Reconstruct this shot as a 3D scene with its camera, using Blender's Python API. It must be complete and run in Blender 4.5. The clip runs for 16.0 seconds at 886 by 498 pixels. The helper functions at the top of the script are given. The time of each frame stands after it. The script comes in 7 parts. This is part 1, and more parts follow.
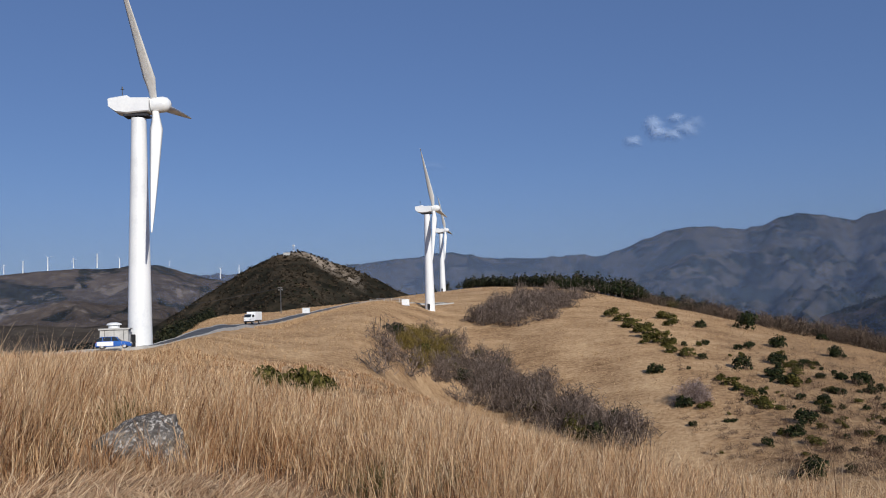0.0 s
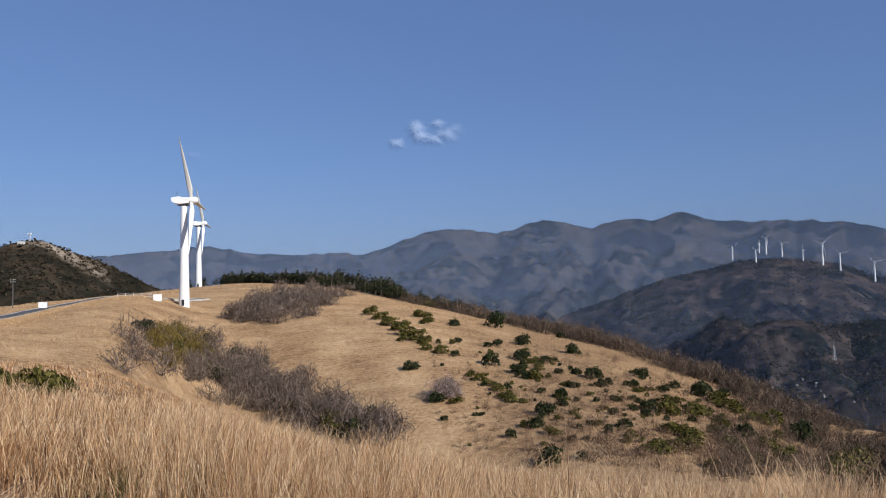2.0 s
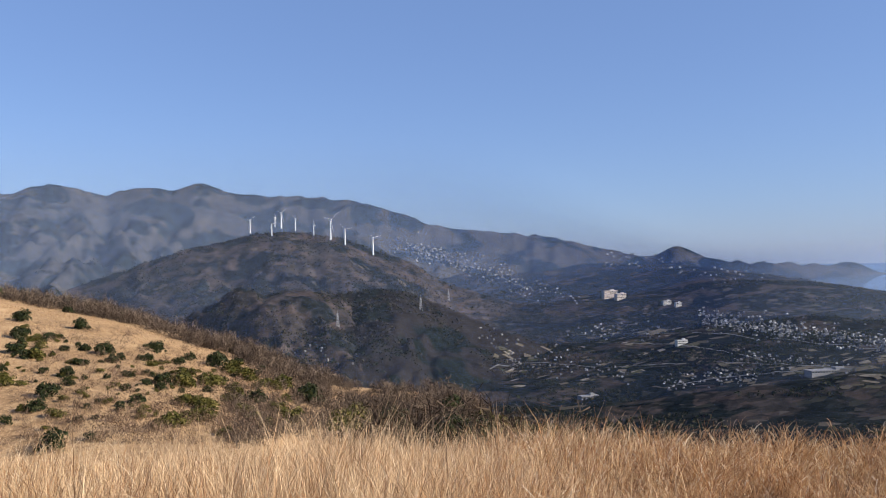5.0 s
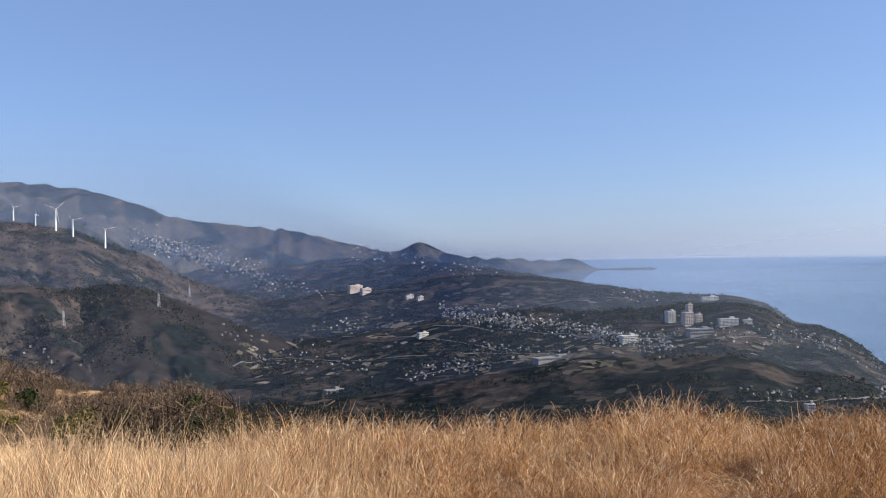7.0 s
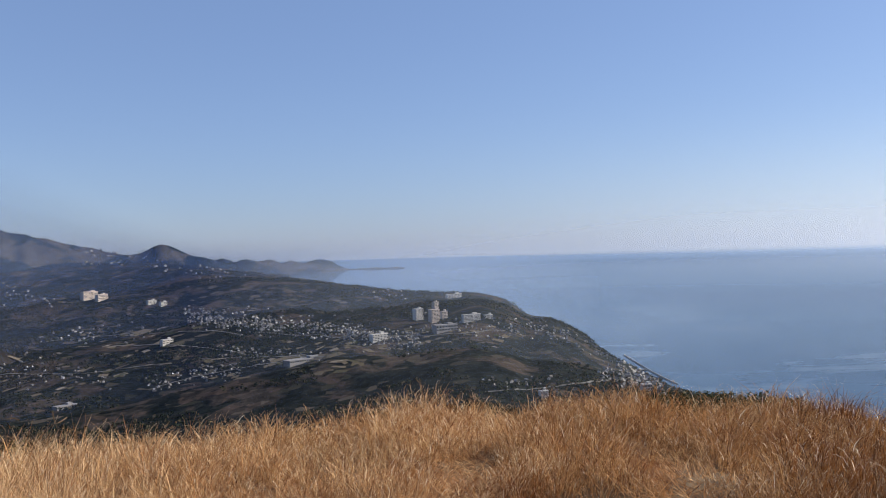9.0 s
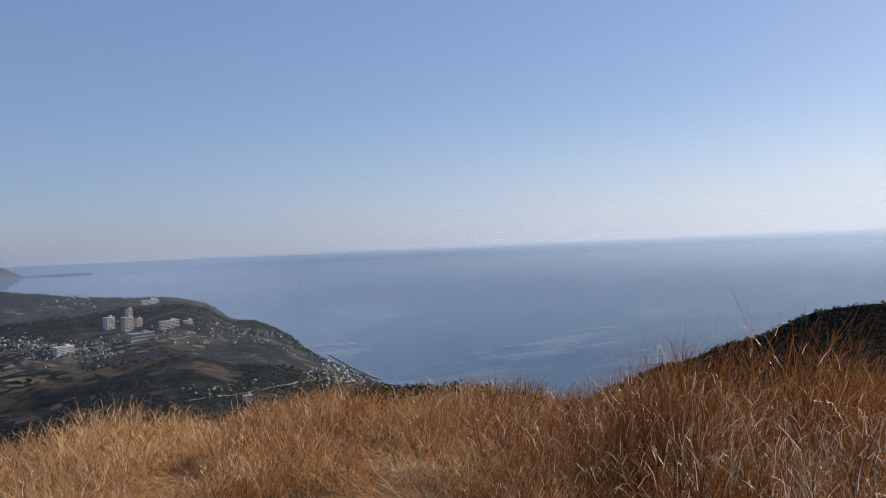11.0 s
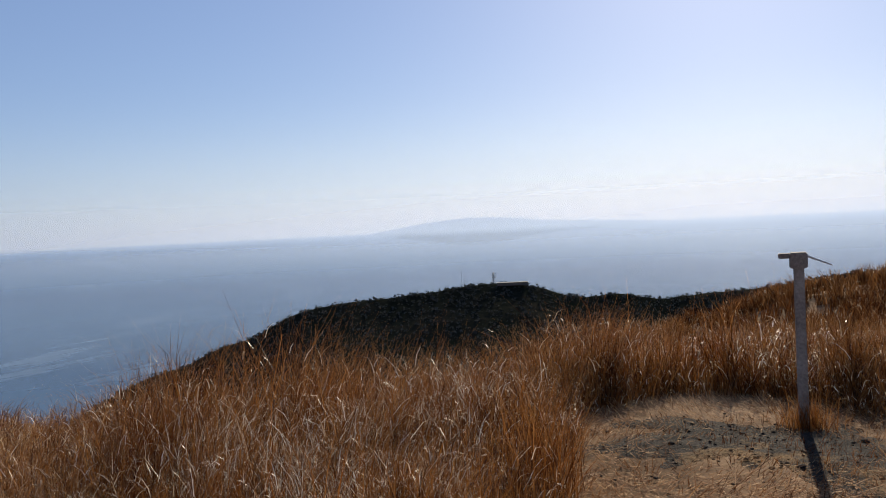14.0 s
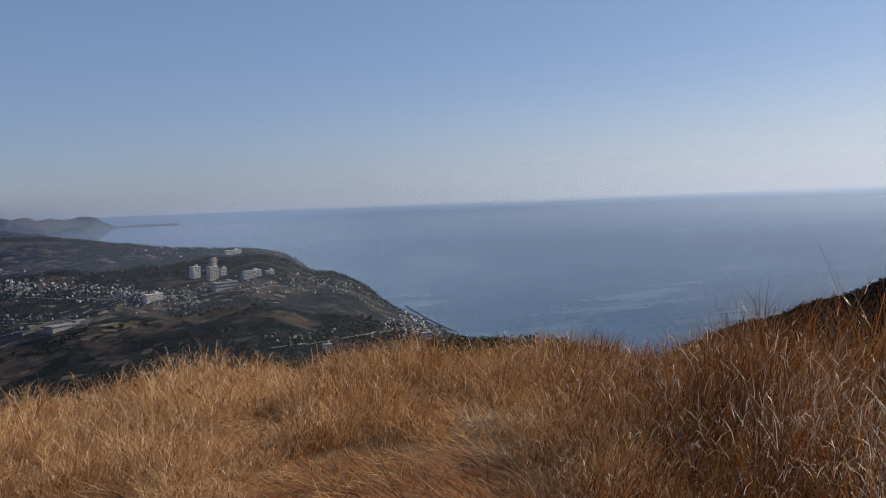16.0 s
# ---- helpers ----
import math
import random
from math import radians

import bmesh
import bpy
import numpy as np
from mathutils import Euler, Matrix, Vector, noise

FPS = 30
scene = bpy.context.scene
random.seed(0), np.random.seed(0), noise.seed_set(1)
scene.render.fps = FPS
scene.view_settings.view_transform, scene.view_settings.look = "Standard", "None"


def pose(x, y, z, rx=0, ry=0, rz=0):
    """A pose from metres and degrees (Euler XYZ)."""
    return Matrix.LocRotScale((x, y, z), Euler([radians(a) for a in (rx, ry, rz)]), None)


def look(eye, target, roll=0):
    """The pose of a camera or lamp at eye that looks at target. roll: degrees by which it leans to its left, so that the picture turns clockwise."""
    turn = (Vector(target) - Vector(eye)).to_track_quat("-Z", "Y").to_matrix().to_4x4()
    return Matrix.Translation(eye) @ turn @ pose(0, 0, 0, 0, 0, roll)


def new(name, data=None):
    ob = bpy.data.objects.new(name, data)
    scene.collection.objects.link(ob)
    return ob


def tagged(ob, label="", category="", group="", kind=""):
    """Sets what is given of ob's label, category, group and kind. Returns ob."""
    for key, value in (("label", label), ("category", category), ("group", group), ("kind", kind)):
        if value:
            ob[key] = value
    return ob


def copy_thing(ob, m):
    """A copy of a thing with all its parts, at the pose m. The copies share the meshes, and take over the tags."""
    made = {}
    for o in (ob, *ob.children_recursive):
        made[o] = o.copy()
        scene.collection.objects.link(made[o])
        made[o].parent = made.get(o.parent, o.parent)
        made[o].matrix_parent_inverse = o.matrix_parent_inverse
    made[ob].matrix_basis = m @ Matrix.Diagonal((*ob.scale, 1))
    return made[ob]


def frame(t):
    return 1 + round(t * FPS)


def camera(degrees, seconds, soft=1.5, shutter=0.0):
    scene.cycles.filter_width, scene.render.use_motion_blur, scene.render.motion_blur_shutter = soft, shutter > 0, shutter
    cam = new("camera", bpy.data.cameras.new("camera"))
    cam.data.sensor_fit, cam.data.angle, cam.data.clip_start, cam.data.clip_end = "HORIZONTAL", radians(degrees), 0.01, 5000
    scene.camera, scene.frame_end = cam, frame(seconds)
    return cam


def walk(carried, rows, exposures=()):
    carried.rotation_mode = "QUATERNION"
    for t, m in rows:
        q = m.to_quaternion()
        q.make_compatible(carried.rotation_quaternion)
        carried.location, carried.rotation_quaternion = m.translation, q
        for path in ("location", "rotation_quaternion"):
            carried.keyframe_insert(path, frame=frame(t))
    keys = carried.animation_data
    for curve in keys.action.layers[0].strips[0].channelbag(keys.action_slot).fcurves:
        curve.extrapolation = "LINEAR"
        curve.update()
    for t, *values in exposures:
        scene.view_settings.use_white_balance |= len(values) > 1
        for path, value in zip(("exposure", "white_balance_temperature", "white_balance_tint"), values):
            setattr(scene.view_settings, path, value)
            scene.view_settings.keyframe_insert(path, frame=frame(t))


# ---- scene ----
cam = camera(55.3, 16.0, 1.0)

# seconds, heading (clockwise from +Y), pitch and roll in degrees: a tripod-like pan from one spot
PATH = [
    (0.0, -0.00, 4.43, -1.96), (0.5, 3.75, 4.31, -1.97), (1.0, 7.48, 4.08, -1.90),
    (1.5, 12.28, 3.96, -1.64), (2.0, 16.05, 3.81, -1.32), (2.5, 19.94, 3.48, -1.49),
    (3.0, 24.47, 3.16, -1.50), (3.5, 30.13, 2.60, -1.46), (4.0, 36.11, 2.10, -1.08),
    (4.5, 42.29, 1.62, -1.28), (5.0, 47.79, 1.15, -1.30), (5.2, 49.75, 0.97, -1.60),
    (7.3, 67.10, 0.51, -1.14), (7.5, 68.62, 0.52, -1.42), (8.0, 72.49, 0.43, -1.85),
    (8.5, 76.40, 0.26, -2.16), (8.7, 78.51, 0.20, -1.91), (10.8, 99.11, -0.42, -2.57),
    (11.0, 101.53, -0.53, -2.54), (11.5, 109.04, -1.01, -2.74), (12.0, 115.25, -1.01, -2.42),
    (12.5, 121.63, -1.14, -1.99), (13.0, 127.05, -1.34, -1.82), (13.5, 131.57, -1.53, -2.48),
    (14.0, 134.93, -1.66, -2.77), (14.5, 128.31, -1.51, -2.57), (15.0, 116.40, -1.25, -1.78),
    (15.5, 104.82, -2.54, -1.75), (16.0, 96.22, -3.50, -2.29),
]
EYE = 1.6
walk(cam, [(t, pose(0, 0, EYE, 90 + p, 0, -a) @ pose(0, 0, 0, 0, 0, o)) for t, a, p, o in PATH],
     exposures=((0, -0.02, 6380, 10), (2.5, 0.38, 6500, 10), (4.5, 0.85, 6800, 10), (7.5, 1.10, 7250, 9), (11, 0.72, 7800, 9), (12.5, 0.72, 7850, 8), (14, 0.68, 7750, 8), (15, 0.66, 7800, 8), (16, 0.52, 7800, 9)))

# ---- world, sun ----
SUN_AZ, SUN_EL = 155.0, 26.5
world = bpy.data.worlds.new("sky")
scene.world = world
world.use_nodes = True
wn = world.node_tree.nodes
sky = wn.new("ShaderNodeTexSky")
sky.sky_type = "NISHITA"
sky.sun_disc = False
sky.sun_elevation = radians(SUN_EL)
sky.sun_rotation = radians(SUN_AZ)
sky.altitude = 450
sky.air_density, sky.dust_density, sky.ozone_density = 1.0, 0.6, 4.2
wn["Background"].inputs["Strength"].default_value = 0.058
tone = wn.new("ShaderNodeMix")
tone.data_type, tone.blend_type = "RGBA", "MULTIPLY"
tone.inputs[0].default_value = 1.0
tone.inputs[7].default_value = (1.20, 1.20, 1.40, 1)
world.node_tree.links.new(sky.outputs[0], tone.inputs[6])
air = wn.new("ShaderNodeMix")
air.data_type = "RGBA"
air.inputs[0].default_value = 0.45
air.inputs[7].default_value = (1.9, 3.3, 6.9, 1)
world.node_tree.links.new(tone.outputs[2], air.inputs[6])
world.node_tree.links.new(air.outputs[2], wn["Background"].inputs["Color"])

sun = new("sun", bpy.data.lights.new("sun", "SUN"))
sun.data.energy, sun.data.angle, sun.data.color = 4.6, radians(0.53), (1.0, 0.95, 0.87)
sa, se = radians(SUN_AZ), radians(SUN_EL)
sun.matrix_world = look((math.sin(sa) * 50 * math.cos(se), math.cos(sa) * 50 * math.cos(se), 50 * math.sin(se)), (0, 0, 0))

# ---- materials ----
def node_material(name, rough=0.8, metal=0.0, spec=0.3):
    """An empty principled material: the material, its tree and its shader."""
    m = bpy.data.materials.new(name)
    m.use_nodes = True
    b = m.node_tree.nodes["Principled BSDF"]
    b.inputs["Roughness"].default_value = rough
    b.inputs["Metallic"].default_value = metal
    b.inputs["Specular IOR Level"].default_value = spec
    return m, m.node_tree, b


def noise_node(tree, scale, detail=5, rough=0.55, vec=None, distort=0.0):
    n = tree.nodes.new("ShaderNodeTexNoise")
    n.inputs["Scale"].default_value, n.inputs["Detail"].default_value = scale, detail
    n.inputs["Roughness"].default_value, n.inputs["Distortion"].default_value = rough, distort
    if vec is None:
        g = tree.nodes.new("ShaderNodeNewGeometry")
        vec = g.outputs["Position"]
    tree.links.new(vec, n.inputs["Vector"])
    return n.outputs["Fac"]


def ramp(tree, fac, stops):
    r = tree.nodes.new("ShaderNodeValToRGB")
    e = r.color_ramp.elements
    while len(e) < len(stops):
        e.new(0.5)
    for k, (at, col) in enumerate(stops):
        e[k].position, e[k].color = at, (*col, 1)
    tree.links.new(fac, r.inputs["Fac"])
    return r.outputs["Color"]


def mix(tree, fac, a, b, how="MIX"):
    n = tree.nodes.new("ShaderNodeMix")
    n.data_type, n.blend_type = "RGBA", how
    for sock, val in ((n.inputs[0], fac), (n.inputs[6], a), (n.inputs[7], b)):
        if isinstance(val, bpy.types.NodeSocket):
            tree.links.new(val, sock)
        elif isinstance(val, (int, float)):
            sock.default_value = val
        else:
            sock.default_value = (*val, 1)
    return n.outputs[2]


def relief(tree, b, height, strength=0.3, distance=0.05):
    n = tree.nodes.new("ShaderNodeBump")
    n.inputs["Strength"].default_value, n.inputs["Distance"].default_value = strength, distance
    tree.links.new(height, n.inputs["Height"])
    tree.links.new(n.outputs[0], b.inputs["Normal"])


def patchy(name, cols, big, small, rough=0.85, bump=0.3, depth=0.05, weight=0.5, metal=0.0, spec=0.3):
    """A surface with stains at one scale and grain at another: cols dark, middle, light."""
    m, t, b = node_material(name, rough, metal, spec)
    f1, f2 = noise_node(t, big, 4, 0.6), noise_node(t, small, 6, 0.65)
    f = mix(t, weight, f1, f2)
    c = ramp(t, f, [(0.36, cols[0]), (0.5, cols[1]), (0.64, cols[2])])
    t.links.new(c, b.inputs["Base Color"])
    if bump:
        relief(t, b, f2, bump, depth)
    return m


def blades(name, stops, through_light=0.35, tip=None, rough=0.7, patch=None, spec=0.25):
    """Thin leaves: a colour for each leaf by chance, lit through; stops as for ramp()."""
    m, t, b = node_material(name, rough, 0, spec)
    g = t.nodes.new("ShaderNodeNewGeometry")
    c = ramp(t, g.outputs["Random Per Island"], stops)
    if patch:
        f = noise_node(t, patch[0], 3, 0.5)
        c = mix(t, ramp(t, f, [(0.42, (0, 0, 0)), (0.6, (1, 1, 1))]), c, mix(t, 1.0, c, patch[1], "MULTIPLY"))
    if tip:
        a = t.nodes.new("ShaderNodeAttribute")
        a.attribute_name = "along"
        c = mix(t, ramp(t, a.outputs["Fac"], [(0.74, (0, 0, 0)), (1.0, (1, 1, 1))]), c, tip)
    t.links.new(c, b.inputs["Base Color"])
    tr = t.nodes.new("ShaderNodeBsdfTranslucent")
    t.links.new(c, tr.inputs["Color"])
    mx = t.nodes.new("ShaderNodeMixShader")
    mx.inputs[0].default_value = through_light
    t.links.new(b.outputs[0], mx.inputs[1])
    t.links.new(tr.outputs[0], mx.inputs[2])
    t.links.new(mx.outputs[0], t.nodes["Material Output"].inputs["Surface"])
    return m


# ---- meshes ----
def mesh_of(name, verts, quads=None, tris=None, mat=None, smooth=True, along=None):
    """A mesh from arrays of corners, four-cornered and three-cornered faces."""
    me = bpy.data.meshes.new(name)
    verts = np.asarray(verts, np.float32)
    nq, nt = (0 if quads is None else len(quads)), (0 if tris is None else len(tris))
    loops = np.concatenate([np.asarray(a, np.int32).ravel() for a in (quads, tris) if a is not None and len(a)])
    me.vertices.add(len(verts))
    me.vertices.foreach_set("co", verts.ravel())
    me.loops.add(len(loops))
    me.loops.foreach_set("vertex_index", loops)
    me.polygons.add(nq + nt)
    me.polygons.foreach_set("loop_start", np.concatenate([np.arange(nq) * 4, nq * 4 + np.arange(nt) * 3]).astype(np.int32))
    me.polygons.foreach_set("loop_total", np.concatenate([np.full(nq, 4), np.full(nt, 3)]).astype(np.int32))
    me.polygons.foreach_set("use_smooth", np.full(nq + nt, smooth))
    if along is not None:
        at = me.attributes.new("along", "FLOAT", "POINT")
        at.data.foreach_set("value", np.asarray(along, np.float32))
    me.update(calc_edges=True)
    if mat:
        me.materials.append(mat)
    return me


def part(name, bm, material, parent, label=""):
    me = bpy.data.meshes.new(name)
    bm.normal_update()
    bm.to_mesh(me)
    bm.free()
    me.materials.append(material)
    ob = new(name, me)
    ob.parent = parent
    return tagged(ob, label)


def box(bm, sx, sy, sz, at=(0, 0, 0), bevel=0.0, turn=None):
    m = Matrix.Translation(at) @ (turn or Matrix()) @ Matrix.Diagonal((sx, sy, sz, 1))
    vs = bmesh.ops.create_cube(bm, size=1, matrix=m)["verts"]
    if bevel:
        es = list({e for v in vs for e in v.link_edges})
        bmesh.ops.bevel(bm, geom=es, offset=bevel, segments=2, affect="EDGES")
    return vs


def tube(bm, a, b, r1, r2=None, seg=10, caps=True):
    a, b = Vector(a), Vector(b)
    d = b - a
    m = Matrix.Translation((a + b) / 2) @ d.to_track_quat("Z", "Y").to_matrix().to_4x4()
    bmesh.ops.create_cone(bm, cap_ends=caps, segments=seg, radius1=r1, radius2=r1 if r2 is None else r2, depth=d.length, matrix=m)


def smooth_faces(bm, on=True):
    for f in bm.faces:
        f.smooth = on


# ---- the lie of the land ----
def table(az, rows):
    """Values given at headings, joined by a smooth line."""
    a = np.array(rows, float)
    x, y = a[:, 0], a[:, 1]
    d = np.gradient(y, x)
    az = np.clip(az, x[0], x[-1])
    k = np.clip(np.searchsorted(x, az) - 1, 0, len(x) - 2)
    h = x[k + 1] - x[k]
    s = (az - x[k]) / h
    return (y[k] * (1 + 2 * s) * (1 - s) ** 2 + d[k] * h * s * (1 - s) ** 2
            + y[k + 1] * s * s * (3 - 2 * s) + d[k + 1] * h * s * s * (s - 1))


def hash2(i, j, seed):
    v = np.sin(i * 127.1 + j * 311.7 + seed * 74.7) * 43758.5453
    return v - np.floor(v)


def vnoise(x, y, seed=0):
    """Smooth chance values in -1..1 over the plan."""
    i, j = np.floor(x), np.floor(y)
    u, v = x - i, y - j
    u, v = u * u * (3 - 2 * u), v * v * (3 - 2 * v)
    a, b = hash2(i, j, seed), hash2(i + 1, j, seed)
    c, d = hash2(i, j + 1, seed), hash2(i + 1, j + 1, seed)
    return 2 * (a + (b - a) * u + (c - a) * v + (a - b - c + d) * u * v) - 1


def fbm(x, y, octaves=4, seed=0, ridged=False):
    s, amp, tot = 0.0, 1.0, 0.0
    for k in range(octaves):
        n = vnoise(x * 2 ** k + 13.7 * k, y * 2 ** k - 7.1 * k, seed + k)
        s = s + amp * ((1 - 2 * np.abs(n)) if ridged else n)
        tot, amp = tot + amp, amp * 0.5
    return s / tot


def plan(az, r):
    a = np.radians(az)
    return r * np.sin(a), r * np.cos(a)


def rise(r, el):
    """Height of what is seen at the elevation el, at distance r."""
    return EYE + r * np.tan(np.radians(el))


GRASS_EL = [(-40, -1.4), (-28, -1.5), (-23, -1.6), (-18, -2.4), (-11, -3.8), (-3, -5.3), (1.4, -6.2), (7.7, -8.0), (13, -8.95), (18, -9.8),
            (28, -10.7), (38, -11.0), (50, -11.5), (57, -11.0), (70, -10.8), (76, -10.6), (80, -9.9), (86, -10.3), (95, -9.7), (103, -9.9),
            (109, -10.0), (113, -9.6), (116, -8.6), (124, -8.1), (126, -8.8), (134, -8.6), (140, -8.0), (146, -7.6), (165, -7.5), (200, -6), (260, -3), (320, -1.4)]
GRASS_R = [(-40, 24), (-20, 24), (-5, 17), (5, 15), (20, 14), (60, 14), (100, 14), (112, 13), (118, 9.5), (140, 9.5), (148, 12), (165, 13), (320, 24)]
GRASS_H = [(-40, 1.0), (20, 1.0), (56, 0.8), (66, 0.55), (100, 0.5), (111, 0.6), (117, 1.0), (132, 0.92), (144, 0.82), (150, 0.6), (165, 0.62), (320, 1.0)]
DIP_EL = [(-40, -3.0), (-20, -2.2), (-17, -2.6), (-13, -2.8), (-6, -3.6), (0, -6.0), (8, -9), (16, -11.0), (24, -12.0), (40, -13.5), (60, -16), (110, -16), (140, -13), (165, -11), (320, -3.0)]
CREST_EL = [(-40, -1.8), (-22, -1.66), (-19.8, -1.60), (-18.3, -1.25), (-17, -0.5), (-15.2, 0.3), (-13.5, 0.45), (-11.5, 0.5), (-9, 0.72), (-5, 1.05), (-1, 1.4), (2, 1.65), (5, 1.6), (8, 1.35), (11.5, 0.75), (14, 0.15), (17, -0.5),
            (20.5, -1.4), (26, -2.7), (31, -4.4), (36, -6.3), (39, -7.7), (43, -8.4), (48, -9.1), (52, -11), (60, -14), (110, -16), (140, -12), (170, -8), (320, -1.3)]
CREST_R = [(-40, 135), (-20, 135), (-18.3, 150), (-17, 185), (-13.5, 262), (-9, 305), (-5, 330), (-1, 480), (8, 430), (14, 360), (20, 320), (30, 270), (40, 220), (60, 150), (170, 120), (320, 130)]
SIDE_EL = [(141, -12), (144, -8.4), (148.5, -7.9), (150, -7.3), (152, -6.8), (155, -5.9), (157, -5.3), (159.5, -4.9), (162, -4.5), (170, -3.8), (190, -3.5), (230, -6), (250, -12)]


def ease(s):
    return s * s * (3 - 2 * s)


def ground_z(az, r):
    """Height of the grassland round the camera."""
    az = np.where(np.asarray(az, float) < -40, np.asarray(az, float) + 360, np.asarray(az, float))
    az = np.where(az > 320, az - 360, az)
    r = np.asarray(r, float)
    r1, r3 = table(az, GRASS_R), table(az, CREST_R)
    r2 = r1 + (r3 - r1) * 0.3
    z1 = rise(r1, table(az, GRASS_EL)) - table(az, GRASS_H)
    z2, z3 = rise(r2, table(az, DIP_EL)), rise(r3, table(az, CREST_EL))
    r4 = r3 * 1.25
    z4 = z3 - 0.06 * r3
    z = np.where(r < r1, z1 * (r / r1) ** 1.3, 0.0)
    s = np.clip((r - r1) / (r2 - r1), 0, 1)
    z = np.where((r >= r1) & (r < r2), z1 + (z2 - z1) * s, z)
    s = np.clip((r - r2) / (r3 - r2), 0, 1)
    z = np.where((r >= r2) & (r < r3), z2 + (z3 - z2) * (1 - (1 - s) ** np.where(az < 0, np.clip(1.8 + (az + 2) * 0.09, 1.15, 1.8), 1.8)), z)
    s = np.clip((r - r3) / (r4 - r3), 0, 1)
    z = np.where((r >= r3) & (r < r4), z3 + (z4 - z3) * s * s, z)
    z = np.where(r >= r4, z4 - (r - r4) * 0.33, z)
    # the grassy rise beside the post
    rs = 42.0
    side = rise(rs, table(az, SIDE_EL)) - 0.25 * np.maximum(0, r - rs)
    t = np.clip((r - 16) / (rs - 16), 0, 1)
    bank = np.where(r < rs, z * (1 - t) + side * t, side)
    use = np.clip((az - 142) / 4, 0, 1) * np.clip((248 - az) / 15, 0, 1)
    z = np.where(r > 16, z + (np.maximum(bank, z) - z) * use, z)
    x, y = plan(az, r)
    z = z + 0.10 * fbm(x * 0.5, y * 0.5, 3, 3) * np.clip(r / 6, 0, 1) + 0.5 * fbm(x * 0.05, y * 0.05, 3, 5) * np.clip((r - 25) / 60, 0, 1)
    return np.maximum(z, -330)


def sheet(name, headings, radii, height, mat, smooth=True, along=None):
    """A piece of land: a fan of headings and distances, heights by height(az, r)."""
    A, Rr = np.meshgrid(headings, radii, indexing="ij")
    z = height(A, Rr)
    x, y = plan(A, Rr)
    n, m = A.shape
    v = np.stack([x, y, z], -1).reshape(-1, 3)
    i, j = np.meshgrid(np.arange(n - 1), np.arange(m - 1), indexing="ij")
    k = (i * m + j).ravel()
    q = np.stack([k, k + 1, k + m + 1, k + m], 1)[:, ::-1]
    return new(name, mesh_of(name, v, q, None, mat, smooth, None if along is None else along(A, Rr).ravel()))


def hill(crest, dist, front, back, rough, seed, scale, ridged=True, floor=-330.0, jag=0.0):
    """Heights of one hill: its skyline in degrees, its distance, the fall before and behind it, and its gullies."""
    def height(az, r):
        rc = dist(az) if callable(dist) else dist
        zc = rise(rc, table(az, crest) + jag * fbm(np.asarray(az, float) / 1.7 + seed, 0.37 * np.ones_like(az), 5, seed, True))
        d = r - rc
        x, y = plan(az, r)
        g = fbm(x / scale, y / scale, 5, seed, ridged)
        off = np.clip(np.abs(d) / (0.12 * rc), 0, 1)
        z = zc + np.where(d < 0, d * front * (1 - 0.18 * np.clip(-d / (0.6 * rc), 0, 1)), -d * back) + g * rough * 0.02 - (0.55 - 0.55 * g) * rough * off
        return np.maximum(z, floor)
    return height


def spurs(crest, dist, front, back, scale, deep, seed, slant=25.0, floor=-330.0, jag=0.2):
    """Heights of a far range: its skyline, its distance, its fall, and spurs and gullies running down its face."""
    ca, sa_ = math.cos(radians(slant)), math.sin(radians(slant))

    def height(az, r):
        az, r = np.asarray(az, float), np.asarray(r, float)
        rc = dist(az) if callable(dist) else dist
        zc = rise(rc, table(az, crest) + jag * np.clip((64 - az) / 9, 0.15, 1) * fbm(az / 1.3 + seed, 0.37 * np.ones_like(az), 5, seed, True))
        d = rc - r
        u, v = np.radians(az) * rc, d
        u = u + 0.35 * scale * fbm(u / scale, v / scale, 3, seed + 40)
        v = v + 0.35 * scale * fbm(u / scale + 9, v / scale, 3, seed + 50)
        p, q = u * ca + v * sa_, v * ca - u * sa_
        n1 = fbm(p / scale, q / (2.1 * scale), 2, seed + 60, True)
        n2 = fbm(p / (0.40 * scale) + 3, q / (0.75 * scale), 3, seed + 70, True)
        n3 = fbm(p / (0.11 * scale), q / (0.13 * scale), 3, seed + 80, True)
        cut = np.clip(np.abs(d) / (1.1 * scale), 0, 1) ** 0.8
        z = zc + np.where(d > 0, -d * front * (1 - 0.18 * np.clip(d / (0.6 * rc), 0, 1)), d * back)
        z = z - cut * deep * (0.48 * (1 - n1) + 0.36 * (1 - n2)) - deep * (0.02 + 0.07 * cut) * (1 - n3)
        return np.maximum(z, floor)
    return height


